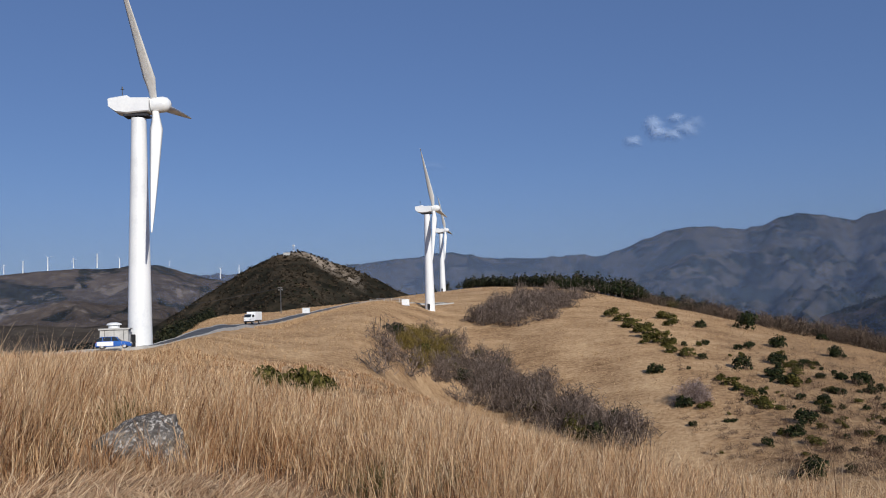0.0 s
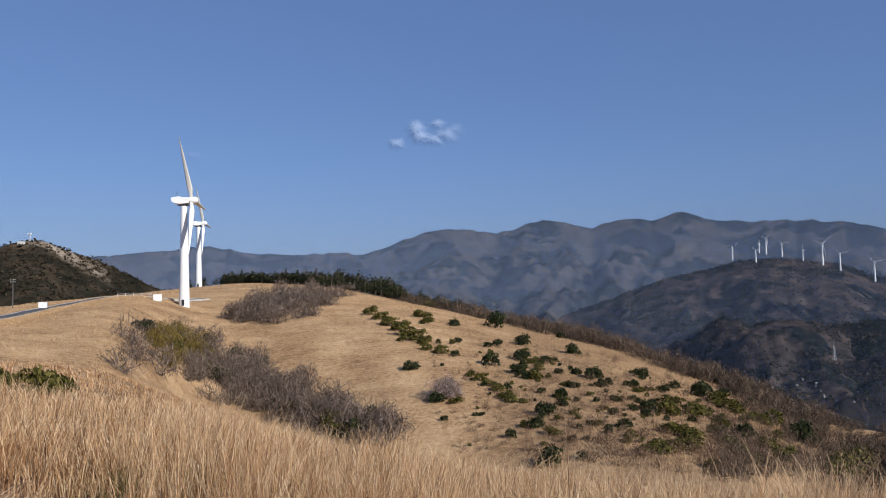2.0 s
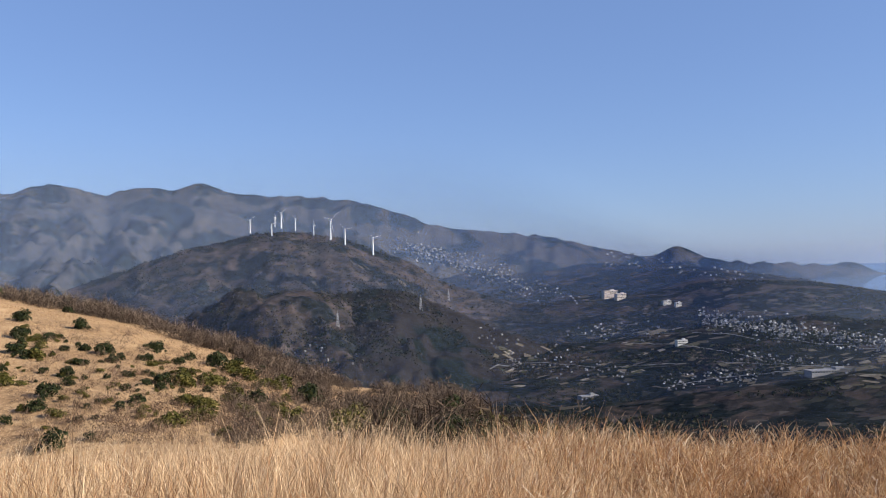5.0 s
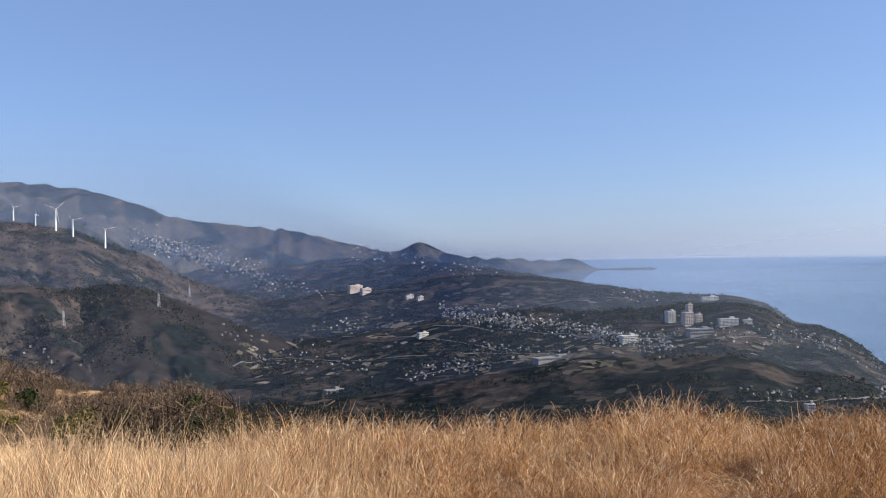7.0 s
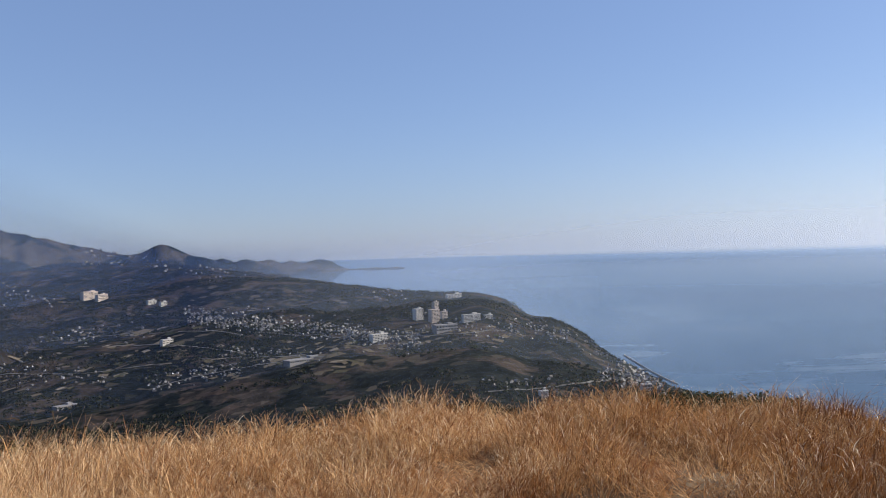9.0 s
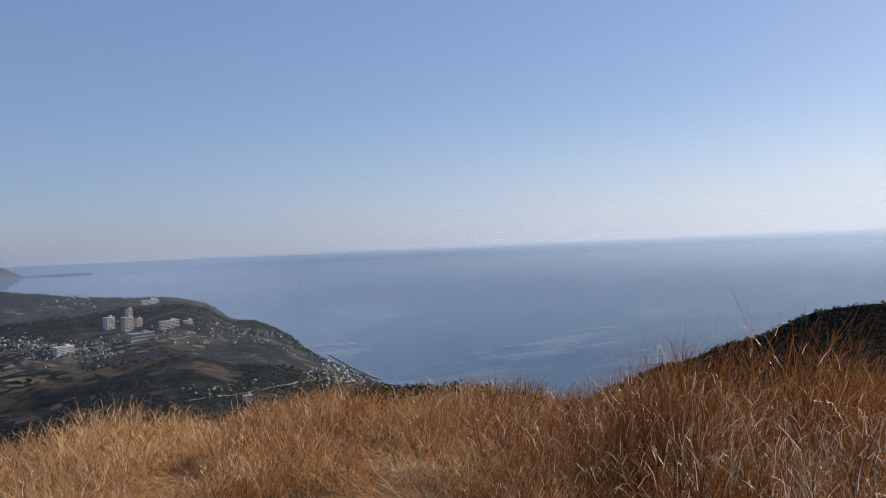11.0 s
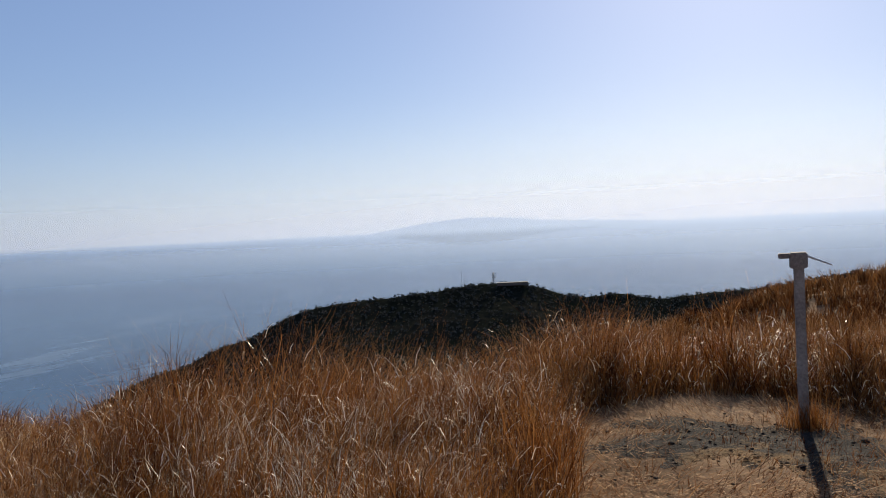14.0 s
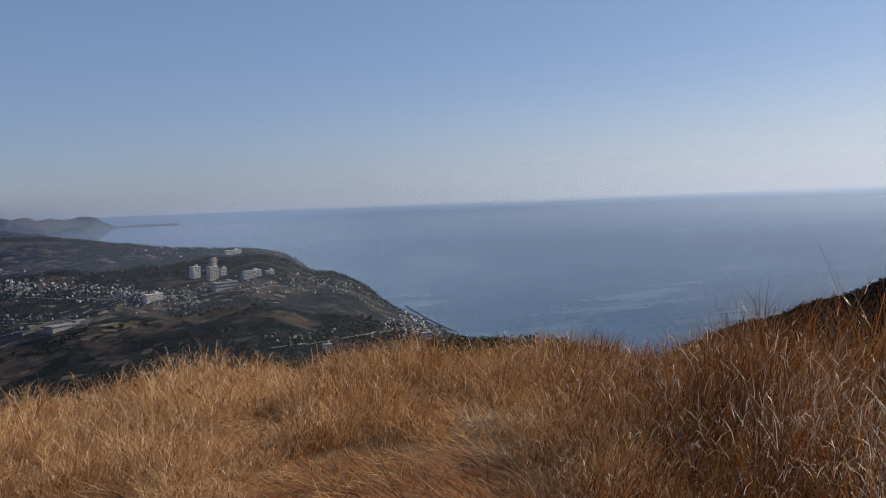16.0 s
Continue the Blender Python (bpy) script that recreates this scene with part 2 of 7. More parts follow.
# ---- land ----
def add_fields(m, cell, share, cols):
    """Parcels of land among the woods: cells of their own tone, a share of them cleared."""
    t, b = m.node_tree, m.node_tree.nodes["Principled BSDF"]
    v = t.nodes.new("ShaderNodeTexVoronoi")
    v.inputs["Scale"].default_value = 1 / cell
    v.inputs["Randomness"].default_value = 1.0
    g = t.nodes.new("ShaderNodeNewGeometry")
    w = t.nodes.new("ShaderNodeMix")
    w.data_type, w.blend_type = "RGBA", "ADD"
    w.inputs[0].default_value = cell * 0.55
    n = t.nodes.new("ShaderNodeTexNoise")
    n.inputs["Scale"].default_value = 2.2 / cell
    t.links.new(g.outputs["Position"], n.inputs["Vector"])
    t.links.new(g.outputs["Position"], w.inputs[6])
    t.links.new(n.outputs["Color"], w.inputs[7])
    t.links.new(w.outputs[2], v.inputs["Vector"])
    sp = t.nodes.new("ShaderNodeSeparateColor")
    t.links.new(v.outputs["Color"], sp.inputs[0])
    base = b.inputs["Base Color"].links[0].from_socket
    tone = ramp(t, sp.outputs[1], [(0.0, (0.55, 0.6, 0.6)), (0.5, (1.0, 1.0, 1.0)), (1.0, (1.35, 1.2, 1.1))])
    c = mix(t, 1.0, base, tone, "MULTIPLY")
    field = mix(t, sp.outputs[2], cols[0], cols[1])
    c = mix(t, ramp(t, sp.outputs[0], [(1 - share - 0.03, (0, 0, 0)), (1 - share + 0.01, (1, 1, 1))]), c, field)
    t.links.new(c, b.inputs["Base Color"])


def woodland(name, bare, pines, stand, share, grain, depth):
    """Wooded land far off: leafless brown woods with dark stands of conifers among them."""
    m, t, b = node_material(name, 0.95, 0.0, 0.0)
    g = noise_node(t, grain, 6, 0.7)
    g2 = noise_node(t, grain * 0.22, 4, 0.6)
    f = mix(t, 0.4, g, g2)
    c1 = ramp(t, f, [(0.38, tuple(0.6 * c for c in bare)), (0.5, bare), (0.62, tuple(1.45 * c for c in bare))])
    c2 = ramp(t, g, [(0.36, tuple(0.5 * c for c in pines)), (0.64, tuple(1.5 * c for c in pines))])
    k = noise_node(t, 1 / stand, 5, 0.55, None, 0.6)
    c = mix(t, ramp(t, k, [(share - 0.02, (1, 1, 1)), (share + 0.02, (0, 0, 0))]), c1, c2)
    t.links.new(c, b.inputs["Base Color"])
    relief(t, b, g, 0.5, depth)
    return m


# short dry turf on the slopes, bare litter and soil under the tall grass of the hilltop, darkened for the shade among
# the stalks
straw_ground, sgt, sgb = node_material("straw_ground", 0.95, 0.0, 0.03)
sf1, sf2, sf3 = noise_node(sgt, 0.07, 6, 0.7), noise_node(sgt, 1.1, 6, 0.7), noise_node(sgt, 0.5, 4, 0.6)
sfm = mix(sgt, 0.5, sf1, sf2)
turf = ramp(sgt, sfm, [(0.37, (0.19, 0.108, 0.055)), (0.5, (0.41, 0.262, 0.140)), (0.62, (0.58, 0.40, 0.225))])
shaded_litter = ramp(sgt, mix(sgt, 0.6, sf3, sf2), [(0.36, (0.06, 0.035, 0.021)), (0.5, (0.135, 0.082, 0.048)), (0.64, (0.24, 0.155, 0.095))])
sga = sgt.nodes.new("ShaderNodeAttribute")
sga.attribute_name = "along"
sgt.links.new(mix(sgt, sga.outputs["Fac"], turf, shaded_litter), sgb.inputs["Base Color"])
relief(sgt, sgb, sf2, 0.5, 0.1)


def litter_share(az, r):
    # the shade-darkened litter lies near the viewpoint and fades out with distance
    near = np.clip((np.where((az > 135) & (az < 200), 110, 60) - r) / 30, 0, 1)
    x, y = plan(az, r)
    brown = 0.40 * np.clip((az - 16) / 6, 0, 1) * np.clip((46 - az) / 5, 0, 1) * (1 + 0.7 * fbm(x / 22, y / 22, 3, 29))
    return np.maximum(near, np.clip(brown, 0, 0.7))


headings = np.concatenate([np.arange(-40, 170, 0.5), np.arange(170, 320.1, 2.5)])
radii = np.concatenate([[0.0], np.geomspace(1.0, 1400, 140)])
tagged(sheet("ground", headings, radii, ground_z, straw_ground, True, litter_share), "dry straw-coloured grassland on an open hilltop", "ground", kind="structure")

DARK_SHAPE = (0.36, 0.4, 14.0, 11, 80, True, -330.0, 0.12)
DARK_EL = [(-40, -6), (-24, -2.5), (-19, -0.2), (-15.2, 2.1), (-13, 3.4), (-11.2, 4.2), (-10, 4.45), (-9.2, 4.4), (-8.5, 4.1), (-6.3, 3.35), (-4.1, 2.2), (-2, 1.2), (3, 0.3), (12, -2)]
scrub_dark = patchy("scrub_dark", [(0.014, 0.014, 0.010), (0.032, 0.028, 0.02), (0.075, 0.058, 0.04)], 0.012, 0.09, 0.95, 0.9, 3.0, 0.45, 0.0, 0.02)
add_fields(scrub_dark, 9.0, 0.04, ((0.05, 0.038, 0.026), (0.11, 0.085, 0.06)))
sda = scrub_dark.node_tree.nodes.new("ShaderNodeAttribute")
sda.attribute_name = "along"
sdb = scrub_dark.node_tree.nodes["Principled BSDF"]
sdf = noise_node(scrub_dark.node_tree, 0.12, 5, 0.65)
sdc = mix(scrub_dark.node_tree, sda.outputs["Fac"], sdb.inputs["Base Color"].links[0].from_socket, ramp(scrub_dark.node_tree, sdf, [(0.4, (0.10, 0.075, 0.05)), (0.6, (0.34, 0.28, 0.22))]))
scrub_dark.node_tree.links.new(sdc, sdb.inputs["Base Color"])


def worn_top(az, r):
    """Bare trodden rock and soil on the summit and down its shoulder."""
    x, y = plan(az, r)
    line = np.abs(r - (698 - 14 * np.clip((az + 9.8) / 3, 0, 1.6))) / (7 + 14 * np.clip((az + 9.8) / 3, 0, 1.2))
    return np.clip(1.3 - line + 0.8 * fbm(x / 14, y / 14, 3, 12), 0, 1) * np.clip((az + 10.6) / 0.8, 0, 1) * np.clip((-5.2 - az) / 1.5, 0, 1)


tagged(sheet("scrub_hill", np.arange(-40, 12.1, 0.2), np.linspace(380, 900, 110), hill(DARK_EL, 700, *DARK_SHAPE), scrub_dark, True, worn_top),
       "dark scrub-covered hill with a bare summit", "hill", kind="structure")

FARLEFT_EL = [(-45, 3.2), (-33, 3.2), (-27.7, 3.3), (-24.7, 3.62), (-21.7, 3.66), (-18.5, 3.8), (-17, 3.3), (-14.8, 2.75), (-11, 2.2), (-5, 1.0)]
far_brown = woodland("far_brown", (0.070, 0.056, 0.048), (0.022, 0.024, 0.024), 260.0, 0.44, 0.035, 14.0)
fbt = far_brown.node_tree
fbb = fbt.nodes["Principled BSDF"]
fbp = ramp(fbt, mix(fbt, 0.45, noise_node(fbt, 0.0045, 4, 0.6, None, 0.8), noise_node(fbt, 0.028, 5, 0.7)), [(0.54, (0, 0, 0)), (0.60, (1, 1, 1))])
fbt.links.new(mix(fbt, fbp, fbb.inputs["Base Color"].links[0].from_socket, (0.15, 0.125, 0.108)), fbb.inputs["Base Color"])
FARLEFT_SHAPE = (0.24, 0.3, 300, 75, 21, 30.0, -330.0, 0.08)
tagged(sheet("backdrop_left_hills", np.arange(-45, -4.9, 0.2), np.linspace(1500, 2700, 90), spurs(FARLEFT_EL, 2400, *FARLEFT_SHAPE), far_brown),
       "hazy brown upland with pale burnt clearings", "hills", kind="structure")
NEARLEFT_EL = [(-45, 0.5), (-30, 0.35), (-26, 0.2), (-23.5, 0.0), (-20, 0.35), (-17, 0.2), (-14, -0.6)]
near_dark = woodland("near_dark", (0.058, 0.049, 0.041), (0.012, 0.015, 0.015), 200.0, 0.50, 0.06, 8.0)
tagged(sheet("backdrop_dark_wood", np.arange(-45, -13.9, 0.25), np.linspace(1000, 1500, 40), hill(NEARLEFT_EL, 1350, 0.2, 0.3, 26, 23, 150, True, -330.0, 0.12), near_dark),
       "dark wooded low hills behind the meadow", "hills", kind="structure")

MTN_SHAPE = (0.27, 0.4, 620, 230, 31, 24.0, -330.0, 0.22)
MTN_EL = [(-30, 3.0), (-12, 3.2), (-5.5, 3.57), (-3.2, 3.73), (0.7, 4.06), (3.5, 3.64), (8.2, 3.58), (11.8, 3.79), (14, 4.65), (17.4, 5.16), (19.9, 4.83),
          (22.5, 5.45), (26, 5.0), (28.9, 5.45), (30.6, 5.3), (31.6, 5.62), (33.9, 4.99), (38.7, 4.8), (43.9, 3.97), (46.5, 2.98), (51, 2.2), (54.2, 1.9), (59, 0.8),
          (61.5, 0.4), (63.2, 0.95), (65.2, 0.2), (67.5, -0.05), (69.5, -0.12), (72, -0.3), (74.0, -0.42), (74.7, -0.78), (77.5, -0.9), (79.2, -1.02), (80.2, -1.3), (82, -3)]


def MTN_DIST(az):
    return 4200 + 220 * np.clip((np.asarray(az, float) - 66) / 7, 0, 1)


mountain_wood = woodland("mountain_wood", (0.050, 0.047, 0.045), (0.013, 0.018, 0.020), 190.0, 0.49, 0.022, 14.0)
tagged(sheet("backdrop_mountains", np.arange(-30, 82.1, 0.22), np.concatenate([np.linspace(1900, 4200, 120), np.linspace(4230, 4750, 12)]), spurs(MTN_EL, MTN_DIST, *MTN_SHAPE), mountain_wood),
       "blue hazy wooded mountain range", "mountains", kind="structure")

FARM_SHAPE = (0.20, 0.3, 300, 95, 41, -30.0, -330.0, 0.12)
FARM_EL = [(10, -6), (18, -3.2), (23, -1.2), (27, 0.2), (30, 1.2), (33.2, 2.0), (36.1, 2.5), (39.4, 2.35), (40.7, 2.15), (43.1, 1.25), (45.6, 0.3), (47.4, -0.8), (52, -2.4), (58, -4.5), (64, -6)]
hill_wood = woodland("hill_wood", (0.044, 0.037, 0.035), (0.011, 0.014, 0.015), 170.0, 0.48, 0.05, 10.0)
add_fields(hill_wood, 30.0, 0.02, ((0.05, 0.042, 0.036), (0.11, 0.09, 0.075)))
tagged(sheet("backdrop_wind_farm_hill", np.arange(10, 64.1, 0.25), np.linspace(1000, 3200, 140), spurs(FARM_EL, 2800, *FARM_SHAPE), hill_wood),
       "wooded brown hill carrying a row of wind turbines", "hill", kind="structure")

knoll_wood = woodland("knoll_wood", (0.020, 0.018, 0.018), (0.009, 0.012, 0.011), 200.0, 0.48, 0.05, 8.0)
KNOLL_SHAPE = (0.20, 0.3, 240, 60, 51, 20.0, -330.0, 0.12)
KNOLL_EL = [(26, -8), (30, -6.4), (34, -4.2), (38, -2.4), (41, -1.7), (44, -1.5), (47, -2.4), (51, -4.2), (54, -5.3), (58, -7.5)]
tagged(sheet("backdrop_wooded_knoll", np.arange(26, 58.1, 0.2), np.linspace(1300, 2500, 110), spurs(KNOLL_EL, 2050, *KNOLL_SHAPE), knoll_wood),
       "dark wooded hill above the valley", "hill", kind="structure")

CAPE_EL = [(10, -1), (45, -0.3), (60, -0.1), (65.4, -0.5), (71, -1.4), (76.8, -2.4), (81, -2.8), (84.5, -3.15), (86.2, -3.8), (87, -4.4), (88.8, -4.75),
           (90.7, -5.75), (92.4, -7.1), (94, -8.1), (96, -9.1), (99, -10.2), (104, -12)]
CAPE_R = [(10, 3900), (60, 3900), (65, 3500), (71, 3000), (77, 2600), (84, 2300), (87, 2250), (91, 2100), (94, 1900), (98, 1700), (104, 1450)]


def valley_z(az, r):
    rc = table(az, CAPE_R)
    ec = table(az, CAPE_EL)
    s = np.clip((r - 700) / (rc - 700), 0, 1)
    el = -15 + (ec + 15) * (0.25 * s + 0.75 * (1 - (1 - s) ** 2.2))
    x, y = plan(az, r)
    z = rise(r, el) + ((10 + 8 * s) * fbm(x / 230, y / 230, 5, 61, True) + 26 * fbm(x / 520 + 3, y / 520, 3, 64, True)) * np.clip(s * 3, 0, 1) * (0.16 + 0.84 * np.clip((rc - r) / 500, 0, 1))
    return np.where(r > rc, np.maximum(rise(rc, ec) - (r - rc) * 0.6, -330), np.maximum(z, -330))


valley_mat = woodland("valley_mat", (0.039, 0.033, 0.030), (0.011, 0.014, 0.014), 120.0, 0.55, 0.06, 8.0)
add_fields(valley_mat, 20.0, 0.06, ((0.024, 0.025, 0.019), (0.075, 0.064, 0.052)))
tagged(sheet("backdrop_valley", np.arange(-45, 104.1, 0.45), np.linspace(700, 4200, 140), valley_z, valley_mat),
       "broad wooded valley with fields running out to a cape", "valley", kind="structure")

HEAD_SHAPE = (0.30, 0.45, 10, 71, 160, True, -330.0, 0.08)
HEAD_EL = [(108, -13), (112.7, -9.9), (115, -8.95), (117.8, -8.2), (120.3, -7.2), (122, -6.8), (124.2, -5.7), (126.3, -5.15), (129.7, -4.82), (134.2, -4.5), (136, -4.25),
           (138.5, -4.15), (140.4, -4.3), (144, -5.25), (146.4, -5.08), (149.3, -5.5), (151.2, -5.3), (156.2, -4.85), (158.6, -4.4), (162.3, -3.9), (175, -3.5), (200, -6), (215, -13)]
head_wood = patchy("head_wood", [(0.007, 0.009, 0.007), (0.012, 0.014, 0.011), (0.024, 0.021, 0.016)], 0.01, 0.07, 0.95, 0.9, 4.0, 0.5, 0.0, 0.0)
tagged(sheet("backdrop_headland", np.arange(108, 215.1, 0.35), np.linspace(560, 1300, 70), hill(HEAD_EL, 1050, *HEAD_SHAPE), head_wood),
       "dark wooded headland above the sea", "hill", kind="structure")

ISLE_EL = [(118, -0.9), (126, -0.62), (129.5, -0.42), (132, -0.05), (134, 0.22), (137, 0.42), (139, 0.36), (142, 0.05), (146, -0.15), (150, -0.35), (158, -0.8)]
# the haze of distance is put into the island's pale blue-grey base colour
isle_haze_mat = patchy("isle_haze_mat", [(0.34, 0.38, 0.43), (0.38, 0.42, 0.47), (0.42, 0.46, 0.51)], 0.002, 0.01, 0.95, 0.0)
tagged(sheet("backdrop_island", np.arange(118, 158.1, 0.3), np.linspace(4885, 4945, 8), hill(ISLE_EL, 4930, 3.2, 0.9, 2, 81, 500, floor=-90), isle_haze_mat),
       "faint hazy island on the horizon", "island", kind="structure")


def sea_z(az, r):
    """Level near the coast; far out it is lifted so that its edge meets the horizon."""
    s = np.clip((r - 1900) / (4950 - 1900), 0, 1)
    return -300 + (rise(4950, -0.42) + 300) * s


water, wt, wb = node_material("water", 0.07, 0.0, 0.12)
wb.inputs["IOR"].default_value = 1.33
wpos = wt.nodes.new("ShaderNodeNewGeometry")
wmap = wt.nodes.new("ShaderNodeMapping")
wmap.inputs["Rotation"].default_value = (0, 0, radians(18))
wmap.inputs["Scale"].default_value = (1.0, 0.14, 1.0)
wt.links.new(wpos.outputs["Position"], wmap.inputs["Vector"])
wf = mix(wt, 0.5, noise_node(wt, 0.0016, 3, 0.6), noise_node(wt, 0.009, 3, 0.55, wmap.outputs[0], 1.0))
# base colour raised to stand in for waves that reflect the sky
wsea = ramp(wt, wf, [(0.36, (0.032, 0.074, 0.130)), (0.64, (0.050, 0.098, 0.158))])
# smooth pale slicks along the currents, their brighter reflection put into the colour
wslick = mix(wt, 0.5, noise_node(wt, 0.0022, 3, 0.5, None, 0.8), noise_node(wt, 0.016, 5, 0.65, wmap.outputs[0], 1.0))
wt.links.new(mix(wt, ramp(wt, wslick, [(0.55, (0, 0, 0)), (0.64, (1, 1, 1))]), wsea, (0.085, 0.135, 0.195)), wb.inputs["Base Color"])
tagged(sheet("sea", np.arange(60, 320.1, 1.0), np.array([600.0, 1900.0, 4950.0]), sea_z, water),
       "calm blue sea reaching the horizon", "sea", kind="structure")


# sea haze: added see-through rings far out imitate it, thickest at the horizon, lit by sun and sky
mist, mt_, _ = node_material("mist", 1.0, 0, 0.0)
at_ = mt_.nodes.new("ShaderNodeAttribute")
at_.attribute_name = "along"
mdif, mtr, mclear = (mt_.nodes.new(k) for k in ("ShaderNodeBsdfDiffuse", "ShaderNodeBsdfTranslucent", "ShaderNodeBsdfTransparent"))
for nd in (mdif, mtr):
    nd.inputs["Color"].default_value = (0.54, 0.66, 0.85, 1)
mx1, mx2 = mt_.nodes.new("ShaderNodeMixShader"), mt_.nodes.new("ShaderNodeMixShader")
mx1.inputs[0].default_value = 0.5
mt_.links.new(mdif.outputs[0], mx1.inputs[1])
mt_.links.new(mtr.outputs[0], mx1.inputs[2])
mt_.links.new(at_.outputs["Fac"], mx2.inputs[0])
mt_.links.new(mclear.outputs[0], mx2.inputs[1])
mt_.links.new(mx1.outputs[0], mx2.inputs[2])
mt_.links.new(mx2.outputs[0], mt_.nodes["Material Output"].inputs["Surface"])


def mist_bank(az0, az1, r, full, top, fade):
    """One ring imitating sea haze: clear at the waterline, thickest at the horizon, thinning upwards and towards its
    ends.
    """
    ha, hz = np.arange(az0, az1 + 0.1, 2.0), np.linspace(0, 1, 40)
    A, Z = np.meshgrid(ha, hz, indexing="ij")
    low = float(sea_z(0, r)) - 2
    mid = (rise(r, -0.42) - low) / (top - low)
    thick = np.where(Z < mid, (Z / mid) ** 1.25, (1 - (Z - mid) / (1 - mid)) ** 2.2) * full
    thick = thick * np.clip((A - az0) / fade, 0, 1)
    x, y = plan(A, r)
    m = len(hz)
    k = (np.arange(len(ha) - 1)[:, None] * m + np.arange(m - 1)[None]).ravel()
    me = mesh_of("backdrop_mist", np.stack([x, y, low + (top - low) * Z], -1).reshape(-1, 3), np.stack([k, k + 1, k + m + 1, k + m], 1), None, mist, True, thick.ravel())
    tagged(new("backdrop_mist", me), "see-through ring imitating pale haze along the horizon", "mist", kind="structure")



# the air over the land: added thin blue sheets imitate its haze, thickest low down, lit by sun and sky
haze, hzt, _ = node_material("haze", 1.0, 0, 0.0)
hza = hzt.nodes.new("ShaderNodeAttribute")
hza.attribute_name = "along"
hzd, hzl, hzc = (hzt.nodes.new(k) for k in ("ShaderNodeBsdfDiffuse", "ShaderNodeBsdfTranslucent", "ShaderNodeBsdfTransparent"))
# normals set upright so the sheets are lit alike at every heading
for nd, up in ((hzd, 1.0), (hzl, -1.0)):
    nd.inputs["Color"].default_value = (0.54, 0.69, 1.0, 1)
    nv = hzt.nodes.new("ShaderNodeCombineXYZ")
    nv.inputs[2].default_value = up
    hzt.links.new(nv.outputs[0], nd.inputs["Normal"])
hz1, hz2 = hzt.nodes.new("ShaderNodeMixShader"), hzt.nodes.new("ShaderNodeMixShader")
hz1.inputs[0].default_value = 0.5
hzt.links.new(hzd.outputs[0], hz1.inputs[1])
hzt.links.new(hzl.outputs[0], hz1.inputs[2])
hzt.links.new(hza.outputs["Fac"], hz2.inputs[0])
hzt.links.new(hzc.outputs[0], hz2.inputs[1])
hzt.links.new(hz1.outputs[0], hz2.inputs[2])
hzt.links.new(hz2.outputs[0], hzt.nodes["Material Output"].inputs["Surface"])


def haze_sheet(r, thick, full, top):
    """A ring imitating haze at one distance: its thickness at headings, even up to one height and gone at another,
    lower towards the sea.
    """
    ha, hz = np.arange(-46, thick[-1][0] + 0.1, 2.0), np.concatenate([[0.0], np.linspace(0.35, 1, 24)])
    A, Z = np.meshgrid(ha, hz, indexing="ij")
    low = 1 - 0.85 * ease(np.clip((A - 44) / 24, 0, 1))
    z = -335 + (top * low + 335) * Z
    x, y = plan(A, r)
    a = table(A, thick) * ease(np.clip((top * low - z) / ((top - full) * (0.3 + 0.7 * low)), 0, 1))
    m = len(hz)
    k = (np.arange(len(ha) - 1)[:, None] * m + np.arange(m - 1)[None]).ravel()
    me = mesh_of("backdrop_haze", np.stack([x, y, z], -1).reshape(-1, 3), np.stack([k, k + 1, k + m + 1, k + m], 1), None, haze, True, a.ravel())
    tagged(new("backdrop_haze", me), "thin blue sheet imitating haze over the valley", "haze", kind="structure")


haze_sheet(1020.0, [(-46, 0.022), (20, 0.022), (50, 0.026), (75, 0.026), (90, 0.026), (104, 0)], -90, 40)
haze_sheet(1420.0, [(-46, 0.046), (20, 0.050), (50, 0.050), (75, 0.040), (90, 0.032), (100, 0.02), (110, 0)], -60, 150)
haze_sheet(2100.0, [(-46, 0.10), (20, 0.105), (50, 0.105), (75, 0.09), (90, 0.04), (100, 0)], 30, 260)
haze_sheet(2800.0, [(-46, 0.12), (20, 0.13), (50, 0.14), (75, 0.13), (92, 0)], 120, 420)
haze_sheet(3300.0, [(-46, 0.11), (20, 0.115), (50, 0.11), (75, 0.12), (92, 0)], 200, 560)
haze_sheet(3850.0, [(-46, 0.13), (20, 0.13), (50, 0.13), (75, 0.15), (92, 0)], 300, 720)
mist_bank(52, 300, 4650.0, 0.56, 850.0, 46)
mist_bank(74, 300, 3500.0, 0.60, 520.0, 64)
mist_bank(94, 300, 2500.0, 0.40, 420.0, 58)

# ---- wind turbines ----
white_paint = patchy("white_paint", [(0.62, 0.63, 0.64), (0.70, 0.71, 0.71), (0.75, 0.75, 0.745)], 0.25, 3.0, 0.35, 0.02, 0.01, 0.4, 0, 0.5)
blade_paint = patchy("blade_paint", [(0.62, 0.62, 0.60), (0.70, 0.70, 0.68), (0.75, 0.75, 0.73)], 0.3, 4.0, 0.4, 0.02, 0.01, 0.4, 0, 0.4)
dark_metal = patchy("dark_metal", [(0.03, 0.03, 0.035), (0.05, 0.05, 0.055), (0.08, 0.08, 0.08)], 1.0, 9.0, 0.5, 0.05, 0.01, 0.5, 0.6)


